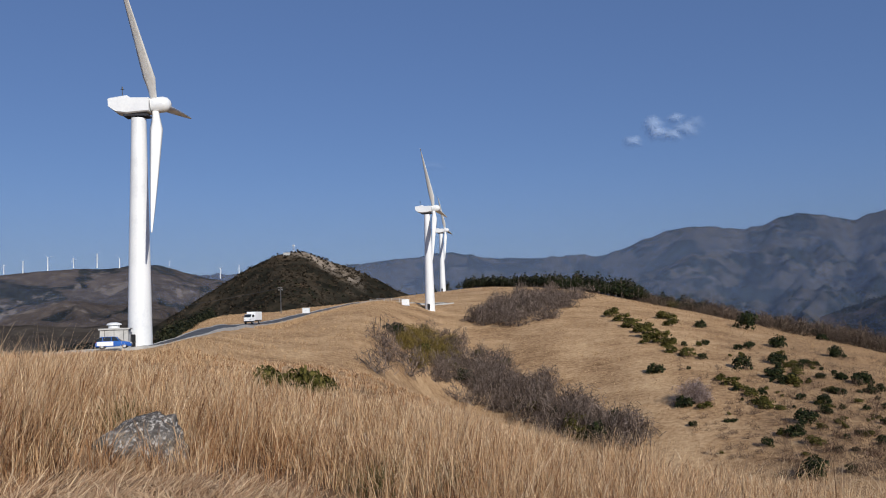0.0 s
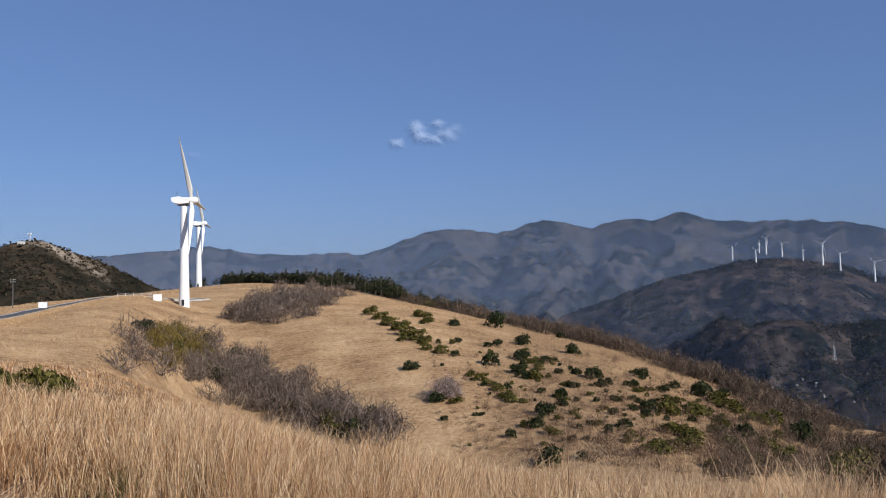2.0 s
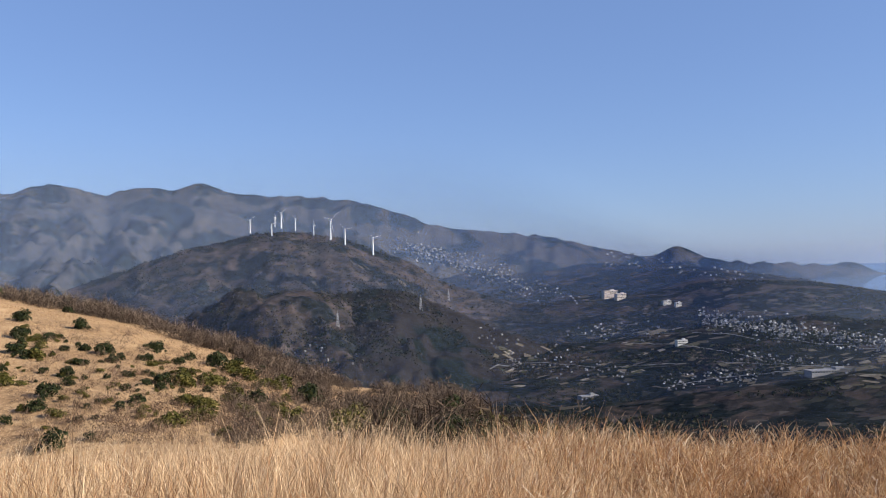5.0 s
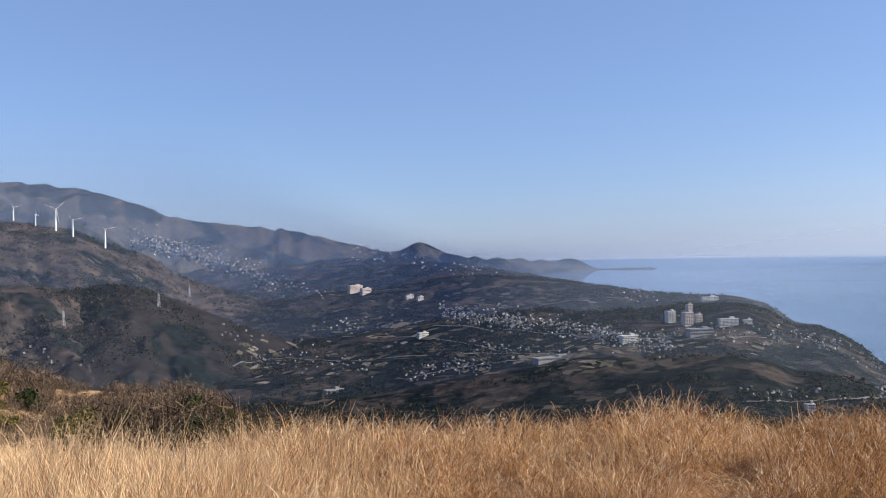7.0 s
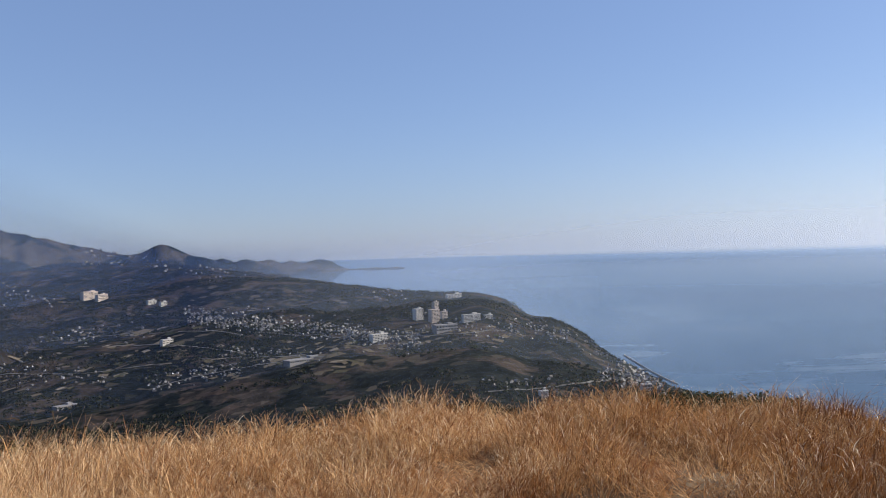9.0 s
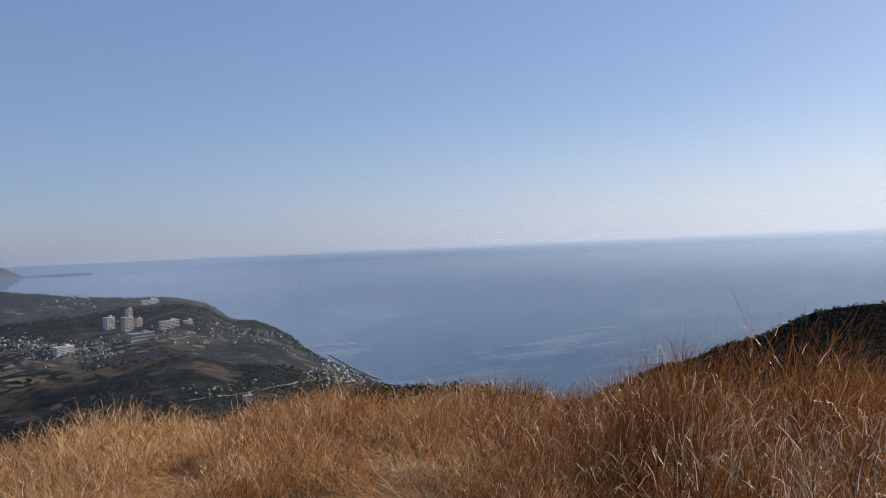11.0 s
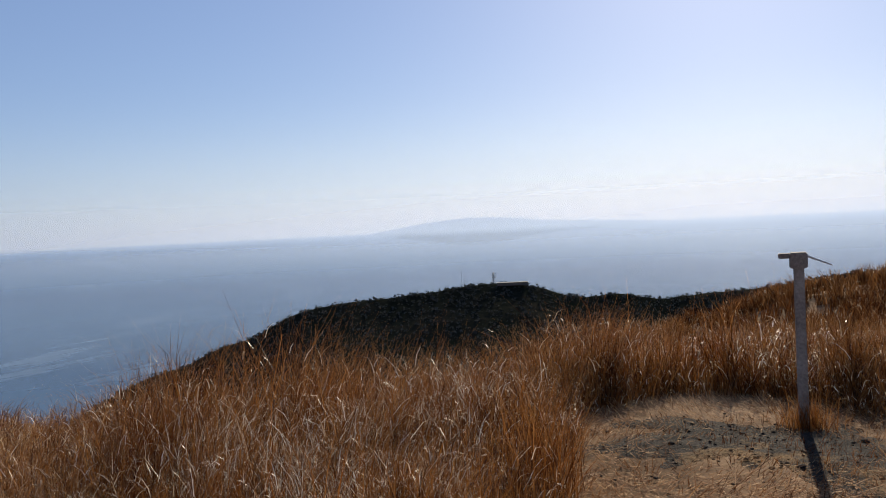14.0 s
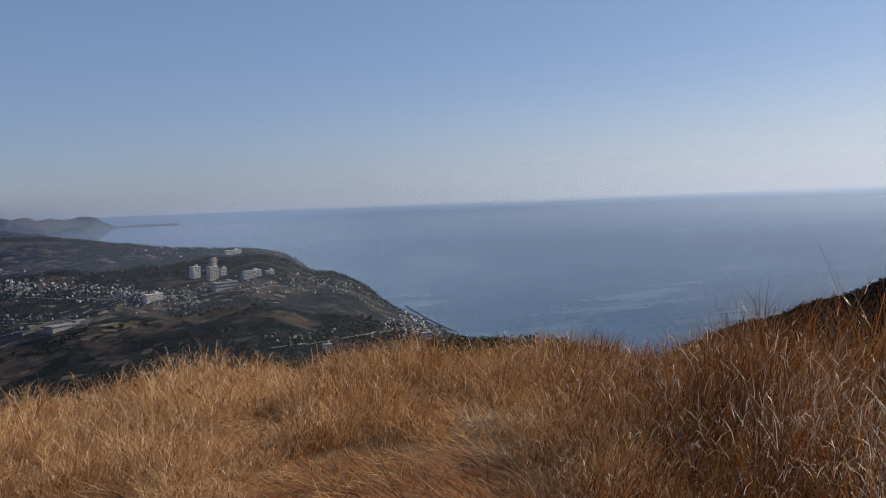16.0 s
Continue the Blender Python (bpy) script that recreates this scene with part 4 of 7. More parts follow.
def on_hill(crest, az, r, lift=0.0):
    x, y = plan(az, r)
    return Matrix.Translation((float(x), float(y), float(rise(r, table(np.array([az]), crest)[0])) + lift))


mast(7.0, 0.8, "small radio mast on the scrub hill's summit", 1).matrix_world = on_hill(DARK_EL, -10.05, 700, -0.8)
hq = new("summit_hut")
bm = bmesh.new()
box(bm, 5, 4, 2.6, (0, 0, 1.0), 0.05)
part("wall", bm, concrete, hq)
bm = bmesh.new()
box(bm, 5.5, 4.5, 0.25, (0, 0, 2.4), 0.05)
part("roof", bm, steel, hq)
tagged(hq, "small pale hut on the bare summit", "hut").matrix_world = on_hill(DARK_EL, -10.5, 696, -1.5)

# headland: masts, a long flat roof and a chimney-like post among the trees
mast(14.0, 1.7, "dark radio mast with dishes on the headland", 2, dark_metal).matrix_world = on_hill(HEAD_EL, 138.25, 1040, -1)


def pole_mast(h, label, steel=dark_metal):
    top = new("pole_mast")
    bm = bmesh.new()
    tube(bm, (0, 0, -2), (0, 0, h), 0.35, 0.15, 8)
    part("pole", bm, steel, top)
    bm = bmesh.new()
    box(bm, 1.6, 0.3, 0.3, (0, 0, h * 0.85))
    part("crossarm", bm, steel, top)
    return tagged(top, label, "mast")


pole_mast(20.0, "slender pole mast on the wooded headland").matrix_world = on_hill(HEAD_EL, 136.1, 1040, -3)
pole_mast(12.0, "short pole mast on the wooded headland").matrix_world = on_hill(HEAD_EL, 136.3, 1040, -3)
pole_mast(13.0, "short thick pole among the headland trees").matrix_world = on_hill(HEAD_EL, 143.95, 1035, -4)
lh = new("long_building")
bm = bmesh.new()
box(bm, 38, 9, 3.4, (0, 0, 0.0), 0.2)
part("wall", bm, asphalt, lh)
bm = bmesh.new()
box(bm, 40, 10, 0.5, (0, 0, 1.9), 0.2)
part("roof", bm, asphalt, lh, "flat grey roof")
tagged(lh, "long flat-roofed building on the headland", "building").matrix_world = on_hill(HEAD_EL, 139.5, 1040, -0.5) @ Matrix.Rotation(radians(-139.5), 4, "Z")

# ---- the rock, the post and the gravel patch ----
rock_mat, rkt, rkb = node_material("rock_mat", 0.9, 0, 0.3)
rf1, rf2 = noise_node(rkt, 1.6, 5, 0.65), noise_node(rkt, 22, 5, 0.7)
rc_ = ramp(rkt, mix(rkt, 0.45, rf1, rf2), [(0.36, (0.030, 0.026, 0.023)), (0.5, (0.105, 0.093, 0.083)), (0.62, (0.25, 0.225, 0.20))])
rc_ = mix(rkt, ramp(rkt, noise_node(rkt, 17, 6, 0.75), [(0.53, (0, 0, 0)), (0.60, (1, 1, 1))]), rc_, (0.50, 0.47, 0.43))
rkt.links.new(rc_, rkb.inputs["Base Color"])
relief(rkt, rkb, rf2, 0.9, 0.05)


def boulder(name, sx, sy, sz, seed, mat, sub=4):
    bm = bmesh.new()
    bmesh.ops.create_icosphere(bm, subdivisions=sub, radius=1)
    for v in bm.verts:
        p = v.co.copy()
        n = noise.noise(p * 1.1 + Vector((seed, 0, 0))) * 0.35 + noise.noise(p * 2.7 + Vector((0, seed, 0))) * 0.22 + noise.noise(p * 7 + Vector((0, 0, seed))) * 0.05
        q = p * (1 + n)
        q.z = min(q.z, 0.86 + 0.16 * q.x + 0.2 * n)
        q = q * (1 + 0.035 * noise.noise(p * 14 + Vector((seed, seed, 0))))
        v.co = Vector((q.x * sx, q.y * sy, q.z * sz))
    smooth_faces(bm)
    me = bpy.data.meshes.new(name)
    bm.to_mesh(me)
    bm.free()
    me.materials.append(mat)
    return new(name, me)


rk = boulder("boulder", 0.56, 0.46, 0.44, 3.4, rock_mat, 5)
rk.matrix_world = stand_on(-19.7, 11.6, 0.16) @ Matrix.Rotation(radians(20), 4, "Z") @ Matrix.Rotation(radians(-8), 4, "Y")
tagged(rk, "grey boulder with pale lichen in the trampled grass", "boulder")

old_wood = patchy("old_wood", [(0.13, 0.10, 0.08), (0.24, 0.20, 0.17), (0.34, 0.30, 0.26)], 3.0, 40.0, 0.85, 0.5, 0.006)
post = new("marker_post")
bm = bmesh.new()
box(bm, 0.085, 0.085, 1.5, (0, 0, 0.70), 0.008)
part("shaft", bm, old_wood, post, "weathered square wooden shaft")
bm = bmesh.new()
box(bm, 0.145, 0.13, 0.14, (0, 0, 1.45), 0.01)
cap = part("cap_block", bm, old_wood, post)
bm = bmesh.new()
box(bm, 0.10, 0.06, 0.045, (-0.115, 0, 1.49), 0.005)
part("arm", bm, old_wood, cap)
bm = bmesh.new()
tube(bm, (0.06, 0, 1.49), (0.27, 0.03, 1.40), 0.010, 0.006, 8)
part("rod", bm, steel, cap, "thin drooping metal rod")
tagged(post, "weathered wooden marker post with a capped top", "post").matrix_world = stand_on(157.7, 8.05, 0.05) @ Matrix.Rotation(radians(-157 + 3), 4, "Z")

gravel_mat, gvt, gvb = node_material("gravel_mat", 0.95, 0, 0.03)
gv1, gv2, gv3 = noise_node(gvt, 1.4, 5, 0.65), noise_node(gvt, 30.0, 4, 0.7), noise_node(gvt, 4.5, 5, 0.7)
gvc = ramp(gvt, mix(gvt, 0.55, gv3, gv2), [(0.36, (0.013, 0.012, 0.012)), (0.5, (0.034, 0.030, 0.027)), (0.62, (0.075, 0.066, 0.058))])
gvc = mix(gvt, ramp(gvt, mix(gvt, 0.35, gv1, gv3), [(0.53, (0, 0, 0)), (0.60, (1, 1, 1))]), gvc, ramp(gvt, gv2, [(0.35, (0.07, 0.042, 0.022)), (0.65, (0.21, 0.135, 0.075))]))
gvt.links.new(gvc, gvb.inputs["Base Color"])
relief(gvt, gvb, gv2, 0.9, 0.03)
def bare_patch(name, az0, r0, ha, hr, lift, mat, label, rough=0.25, n=64):
    """A thin irregular sheet of bare ground."""
    a = np.linspace(0, 2 * np.pi, n, endpoint=False)
    rows = []
    for f in np.linspace(0.0, 1.0, 9):
        k = f * (1 + rough * fbm(np.cos(a) * 2 + 5, np.sin(a) * 2 + 9, 3, 17))
        rows.append(np.stack([az0 + ha * k * np.cos(a), r0 + hr * k * np.sin(a)], 1))
    rows = np.array(rows)
    x, y = plan(rows[..., 0], rows[..., 1])
    f = np.linspace(0, 1, 9)[:, None]
    z = ground_z(rows[..., 0], rows[..., 1]) + lift * (1 - f ** 4 * 1.6) + 0.012 * fbm(x * 9, y * 9, 3, 4)
    v = np.stack([x, y, z], -1).reshape(-1, 3)
    q = [(k * n + i, k * n + (i + 1) % n, (k + 1) * n + (i + 1) % n, (k + 1) * n + i) for k in range(8) for i in range(n)]
    return tagged(new(name, mesh_of(name, v, q, None, mat)), label, "bare ground", kind="structure")


bare_patch("ground_gravel", 155.5, 7.2, 11.5, 1.25, 0.022, gravel_mat, "dark gravelly bare ground by the post", 1.1, 96)
trodden = patchy("trodden", [(0.045, 0.030, 0.018), (0.105, 0.068, 0.038), (0.20, 0.135, 0.078)], 1.5, 18.0, 0.95, 0.6, 0.03)
bare_patch("ground_path", 98.4, 7.6, 2.6, 2.5, 0.02, trodden, "worn earth where a path crosses the grass", 0.35)
stone_me = []
for k in range(4):
    o = boulder("stone", 1, 0.8, 0.45, 5.0 + k, gravel_mat, 1)
    stone_me.append(o.data)
    bpy.data.objects.remove(o)
rngst = random.Random(3)
gob = bpy.data.objects["ground_gravel"]
for k in range(260):
    az, r = rngst.gauss(155.5, 5.5), rngst.gauss(7.2, 0.7)
    s = rngst.uniform(0.006, 0.022) * (1.8 if k % 17 == 0 else 1)
    o = new("stone", stone_me[k % 4])
    o.matrix_world = stand_on(az, r, 0.022 + s * 0.2) @ Matrix.Rotation(rngst.uniform(0, 6.28), 4, "Z") @ Matrix.Diagonal((s, s, s, 1))
    o.parent = gob

# ---- bushes, shrubs and trees ----
def spot(az, el):
    """Where the line of sight at this heading and elevation meets the near ground: place and distance."""
    r = np.geomspace(18, 700, 2400)
    hit = np.nonzero(rise(r, el) <= ground_z(np.full_like(r, az), r))[0]
    d = float(r[hit[0]]) if len(hit) else float(table(np.array([az]), CREST_R)[0])
    return stand(az, d), d


def leaf_cards(rng, centres, radii, count, size, flat=1.0):
    """Small tilted leaves over a set of lumps."""
    k = rng.choice(len(centres), count, p=np.array(radii) ** 2 / np.sum(np.array(radii) ** 2))
    d = rng.normal(size=(count, 3))
    d /= np.linalg.norm(d, axis=1)[:, None]
    d[:, 2] = np.abs(d[:, 2]) * 1.1 - 0.3 * rng.random(count)
    p = np.array(centres)[k] + d * (np.array(radii)[k] * rng.uniform(0.70, 1.06, count))[:, None] * np.array([1, 1, flat])
    n = d + rng.normal(size=(count, 3)) * 0.5
    n /= np.linalg.norm(n, axis=1)[:, None]
    a = np.cross(n, rng.normal(size=(count, 3)))
    a /= np.linalg.norm(a, axis=1)[:, None]
    b = np.cross(n, a)
    s = (size * rng.uniform(0.6, 1.4, count))[:, None]
    v = np.stack([p - a * s, p - b * s * 0.55, p + a * s, p + b * s * 0.55], 1).reshape(-1, 3)
    return v, np.arange(count * 4).reshape(-1, 4)


def twigs(rng, bases, tips, w):
    """Thin tapering twigs from bases to tips, two triangles each, crossing in the middle of a bent stick."""
    n = len(bases)
    mid = bases * 0.45 + tips * 0.55 + rng.normal(size=(n, 3)) * 0.08 * np.linalg.norm(tips - bases, axis=1)[:, None]
    side = np.cross(tips - bases, rng.normal(size=(n, 3)))
    side /= np.linalg.norm(side, axis=1)[:, None] + 1e-9
    side = side * np.asarray(w).reshape(-1, 1)
    v = np.stack([bases - side, bases + side, mid + side * 0.6, mid - side * 0.6, tips], 1).reshape(-1, 3)
    k = np.arange(n)[:, None] * 5
    return v, k + np.array([[0, 1, 2, 3]]), k + np.array([[3, 2, 4]])


evergreen = blades("evergreen", [(0, (0.010, 0.015, 0.008)), (0.5, (0.022, 0.029, 0.012)), (1, (0.052, 0.055, 0.022))], 0.15, None, 0.5, None, 0.04)
yellow_green = blades("yellow_green", [(0, (0.028, 0.030, 0.008)), (0.5, (0.070, 0.066, 0.017)), (1, (0.15, 0.125, 0.038))], 0.2, None, 0.55, None, 0.04)
pine_green = blades("pine_green", [(0, (0.010, 0.013, 0.008)), (0.5, (0.019, 0.023, 0.012)), (1, (0.040, 0.038, 0.020))], 0.1, None, 0.6, None, 0.04)
bark = patchy("bark", [(0.05, 0.04, 0.03), (0.10, 0.08, 0.06), (0.17, 0.14, 0.11)], 2.0, 14.0, 0.9, 0.6, 0.03)
grey_twig = blades("grey_twig", [(0, (0.045, 0.033, 0.026)), (0.5, (0.130, 0.097, 0.078)), (1, (0.26, 0.205, 0.172))], 0.15, None, 0.85, None, 0.04)
brown_twig = blades("brown_twig", [(0, (0.036, 0.024, 0.017)), (0.5, (0.095, 0.068, 0.050)), (1, (0.19, 0.142, 0.108))], 0.12, None, 0.85, None, 0.04)
pink_twig = blades("pink_twig", [(0, (0.10, 0.07, 0.055)), (0.5, (0.26, 0.19, 0.165)), (1, (0.42, 0.34, 0.31))], 0.2, None, 0.85, None, 0.04)
pink_brown = blades("pink_brown", [(0, (0.055, 0.034, 0.022)), (0.5, (0.14, 0.090, 0.060)), (1, (0.27, 0.185, 0.13))], 0.1, None, 0.85, None, 0.04)
olive_twig = blades("olive_twig", [(0, (0.06, 0.045, 0.015)), (0.5, (0.17, 0.12, 0.035)), (1, (0.26, 0.20, 0.06))], 0.2, None, 0.8, None, 0.04)


def bush(seed, mat, count=560):
    """A dense round bush one metre across, its skirt on the ground."""
    rng = np.random.default_rng(seed)
    a_, f_ = rng.uniform(0, 6.28, 13), rng.uniform(0.5, 1.15, 13)
    cs = [(0, 0, 0.26)] + [(0.30 * math.sin(a) * f, 0.30 * math.cos(a) * f, h) for a, f, h in zip(a_, f_, rng.uniform(0.06, 0.46, 13))]
    rs = [0.36] + list(rng.uniform(0.13, 0.26, 13))
    top = new("bush")
    v, q = leaf_cards(rng, cs, rs, count, 0.058)
    f = new("foliage", mesh_of("foliage", v, q, None, mat, False))
    f.parent = top
    b = np.zeros((14, 3)) + rng.normal(size=(14, 3)) * [0.04, 0.04, 0]
    b[:, 2] = -0.1
    t = rng.normal(size=(14, 3)) * [0.2, 0.2, 0.08] + [0, 0, 0.4]
    v, q, tr = twigs(rng, b, t, np.full(14, 0.012))
    s = new("stem", mesh_of("stem", v, q, tr, bark, False))
    s.parent = top
    return top


def put_all(kinds, rows, label, category, group, seed, squash=0.85):
    """Copies of some kinds at headings, elevations and widths in thousandths of the distance (times two thirds)."""
    rng = random.Random(seed)
    for az, el, w in rows:
        p, d = spot(az, el)
        size = w / 1496 * d * 1.25
        k = rng.choice(kinds)
        m = Matrix.Translation(p - Vector((0, 0, size * 0.06))) @ Matrix.Rotation(rng.uniform(0, 6.28), 4, "Z") @ Matrix.Diagonal((size, size, size * rng.uniform(0.8, 1.1) * squash * 1.2, 1))
        tagged(copy_thing(k, m), label, category, group)


dark_kinds = [bush(s, evergreen) for s in (1, 2, 3)]
light_kinds = [bush(s, yellow_green) for s in (4, 5, 6)]
BUSHES_A = [(16.7, -1.42, 18), (16.9, -2.53, 14), (16.7, -3.42, 16), (13.7, -4.25, 28), (19.1, -4.09, 30), (15.9, -7.67, 14), (18.0, -7.42, 12), (18.4, -7.39, 12), (22.8, -10.68, 44), (22.6, -7.43, 34), (22.0, -8.24, 27),
            (21.0, -4.71, 30), (21.1, -3.79, 26), (18.9, -2.87, 15), (19.5, -2.79, 19), (19.4, -1.58, 36), (21.3, -2.80, 26), (24.6, -3.45, 24), (25.8, -5.09, 28), (23.7, -6.32, 22), (24.8, -2.16, 19)]
BUSHES_B = [(15.4, -6.43, 28), (11.4, -7.47, 22), (24.3, -9.06, 17), (25.3, -8.97, 12), (25.0, -10.23, 19), (4.7, -0.36, 26), (29.0, -5.10, 26), (32.7, -6.26, 36), (29.3, -7.20, 28), (27.8, -8.24, 26), (21.5, -5.04, 22),
            (38.7, -8.97, 46), (48.3, -10.2, 50), (25.8, -5.02, 24), (23.8, -2.36, 16), (24.5, -3.43, 18), (30.3, -6.0, 20), (35.2, -8.76, 32)]
LIGHT_A = [(23.1, -8.70, 29), (23.5, -7.73, 18), (21.2, -8.16, 19), (21.2, -6.63, 17), (22.0, -5.08, 29), (22.0, -4.02, 19), (15.1, 0.12, 22), (14.5, -0.80, 32), (14.8, -1.27, 22), (16.6, -6.54, 23), (15.7, -3.24, 26), (14.8, -3.0, 20),
           (9.1, -8.4, 40), (22.5, -9.36, 15), (32.2, -7.47, 44), (30.5, -7.38, 40), (28.1, -8.86, 22), (50.2, -10.3, 36), (32.0, -8.87, 24), (34.4, -9.38, 32), (33.1, -10.63, 26), (33.9, -8.25, 30), (36.5, -9.45, 36), (35.7, -10.28, 30)]
HEDGES = [(11.0, -0.52, 24), (11.7, -0.86, 28), (12.3, -1.27, 30), (13.0, -1.66, 30), (13.5, -2.0, 32), (14.1, -2.35, 30), (14.7, -2.61, 24), (13.1, -2.36, 16), (17.7, -4.82, 18), (18.3, -5.12, 24), (18.9, -5.44, 24), (19.5, -5.82, 26),
          (20.0, -6.26, 28), (20.4, -6.58, 24)]
put_all(dark_kinds, BUSHES_A, "round dark green bush on the dry slope", "bush", "bushes on the slope", 1)
put_all(dark_kinds, BUSHES_B, "round dark green bush on the dry slope", "bush", "bushes on the slope", 2)
put_all(light_kinds, LIGHT_A, "spreading yellow-green bush on the dry slope", "bush", "yellow-green bushes", 3, 0.7)
put_all(light_kinds, HEDGES, "low yellow-green bush in a row along the slope", "bush", "bush rows", 4, 0.75)
LOW = [(-11.7, -3.5, 40), (-10.4, -3.8, 35), (-8.9, -3.85, 45), (-8.2, -4.0, 36)]
rng4 = random.Random(9)
for k, (az, el, w) in enumerate(LOW):
    p = stand(az, 29.0)
    m = Matrix.Translation(p) @ Matrix.Rotation(k * 1.7, 4, "Z") @ Matrix.Diagonal((1.5, 1.2, 1.7, 1))
    tagged(copy_thing(light_kinds[k % 3], m), "low green shrub among the tall grass", "bush", "shrubs in the grass")
for k in range(14):
    m = stand_on(-29 + 0.33 * k + rng4.uniform(-0.2, 0.2), 150 + rng4.uniform(-8, 18)) @ Matrix.Diagonal((5, 5, 4.2 * rng4.uniform(0.8, 1.15), 1))
    tagged(copy_thing(dark_kinds[k % 3], m), "dark green bush behind the meadow's edge", "bush", "bushes behind the meadow")
# tiny seedlings strewn over the slope
rng5 = random.Random(10)
for k in range(70):
    az = rng5.uniform(15.5, 34)
    el = -2.2 - (az - 15) * 0.22 - abs(rng5.gauss(0, 2.2))
    if el < -10.5:
        continue
    put_all(dark_kinds if k % 2 else light_kinds, [(az, el, rng5.uniform(5, 11))], "small green seedling bush on the dry slope", "bush", "seedling bushes", k, 1.1)
for k in dark_kinds + light_kinds:
    az, el = 26.0 + 1.3 * (dark_kinds + light_kinds).index(k), -6.6
    p, d = spot(az, el)
    k.matrix_world = Matrix.Translation(p) @ Matrix.Diagonal((1.5, 1.5, 1.5, 1))
    tagged(k, "small bush on the dry slope", "bush", "bushes on the slope")


def shrub_stuff(name, places, sizes, mat, seed, per=150, width=0.035, fill=0.5, label=""):
    """Leafless shrubs in one tangle: stems fanning out of each place and a rounded crown of fine twigs."""
    rng = np.random.default_rng(seed)
    vs, qs, ts, off = [], [], [], 0
    for p, s in zip(places, sizes):
        n = int(per * 1.35)
        d = rng.normal(size=(n, 3))
        d[:, 2] = np.abs(d[:, 2]) * 0.9 + 0.12
        d /= np.linalg.norm(d, axis=1)[:, None]
        lump = 1 + 0.28 * np.sin(3.1 * d[:, 0] + s * 9) * np.sin(2.7 * d[:, 1] + s * 5)
        reach = (rng.uniform(0.72, 1.0, n) * lump)[:, None]
        tip = d * s * reach * [0.62, 0.62, 0.80]
        base = rng.normal(size=(n, 3)) * [0.10, 0.10, 0] * s
        inner = rng.random(n) < fill
        base[inner] = tip[inner] * rng.uniform(0.62, 0.92, inner.sum())[:, None] + rng.normal(size=(int(inner.sum()), 3)) * 0.11 * s
        base[:, 2] -= 0.04 * s
        v, q, t = twigs(rng, base + p, tip + p, np.where(inner, 0.66, 0.6) * width * (s / 3) ** 0.5)
        vs.append(v), qs.append(q + off), ts.append(t + off)
        off += len(v)
    ob = new(name, mesh_of(name, np.concatenate(vs), np.concatenate(qs), np.concatenate(ts), mat, False))
    return tagged(ob, label, "shrubs", kind="stuff")


def strew(line, n, spread, seed):
    """Places near a line of headings, elevations and widths (degrees)."""
    rng = np.random.default_rng(seed)
    a = np.array(line)
    s = rng.uniform(0, len(a) - 1.001, n)
    k = s.astype(int)
    f = (s - k)[:, None]
    c = a[k] * (1 - f) + a[k + 1] * f
    out = []
    for az, el, w in c:
        out.append(spot(az + rng.normal() * w * spread, el + rng.normal() * w * 0.3)[0])
    return [np.array(p) for p in out]


rngs = np.random.default_rng(77)
THICKET = [(-2.4, -1.5, 1.3), (0.0, -3.2, 1.6), (2.2, -4.4, 1.6), (4.4, -5.5, 1.4), (6.6, -6.6, 1.3), (9.2, -7.7, 1.1), (11.7, -8.7, 0.8)]
pl = strew(THICKET, 230, 1.1, 1)
shrub_stuff("bare_thicket", pl, 2.0 + 4.8 * rngs.random(len(pl)) ** 0.8, grey_twig, 1, 165, 0.06, 0.85, "tangle of leafless grey-brown shrubs in the gully")
pl = strew([(-3.0, -1.3, 1.2), (-1.8, -2.3, 1.5), (-0.8, -3.0, 1.2), (0.6, -3.8, 1.0)], 20, 0.5, 2)
shrub_stuff("olive_thicket", pl, rngs.uniform(3.6, 6.0, len(pl)), olive_twig, 2, 500, 0.06, 0.9, "olive-brown shrubs at the head of the gully")
pl = strew([(2.6, -0.75, 0.8), (3.8, -0.25, 1.0), (5.2, 0.25, 1.3), (6.6, 0.45, 1.4), (8.0, 0.3, 1.0)], 90, 0.8, 3)
shrub_stuff("bare_copse", pl, rngs.uniform(5.0, 9.0, len(pl)), grey_twig, 3, 190, 0.075, 0.85, "leafless grey shrubs below the pine belt")
THICKET_GREEN = [(3.2, -5.4, 22), (1.2, -4.6, 26), (6.1, -6.9, 24), (8.3, -8.0, 30), (9.9, -8.6, 34), (11.2, -7.6, 26), (-3.4, -1.3, 24), (3.9, -3.6, 14), (2.2, -2.9, 14), (0.2, -3.7, 18), (4.9, -6.3, 20), (7.4, -7.3, 22), (10.6, -8.3, 18), (-1.6, -2.6, 20), (5.8, -5.6, 14)]
put_all(dark_kinds + light_kinds, THICKET_GREEN, "green bush among the leafless shrubs of the gully", "bush", "bushes in the gully", 21, 0.8)
rngb = random.Random(31)
LOWER_GREEN = [(rngb.uniform(29, 37.5), rngb.uniform(-10.2, -6.6), rngb.uniform(14, 28)) for k in range(26)]
LOWER_GREEN = [(a_, e_, w_) for a_, e_, w_ in LOWER_GREEN if e_ < -6.2 - 0.35 * (a_ - 29) + 1.2]
put_all(light_kinds, LOWER_GREEN, "spreading yellow-green bush at the foot of the slope", "bush", "yellow-green bushes", 22, 0.7)
thick_a = [(rngb.uniform(21, 31), 0, rngb.uniform(5, 13)) for k in range(60)]
thick_a = [(a_, -2.6 - 0.32 * (a_ - 20) - abs(rngb.gauss(0, 1.7)), w_) for a_, _, w_ in thick_a]
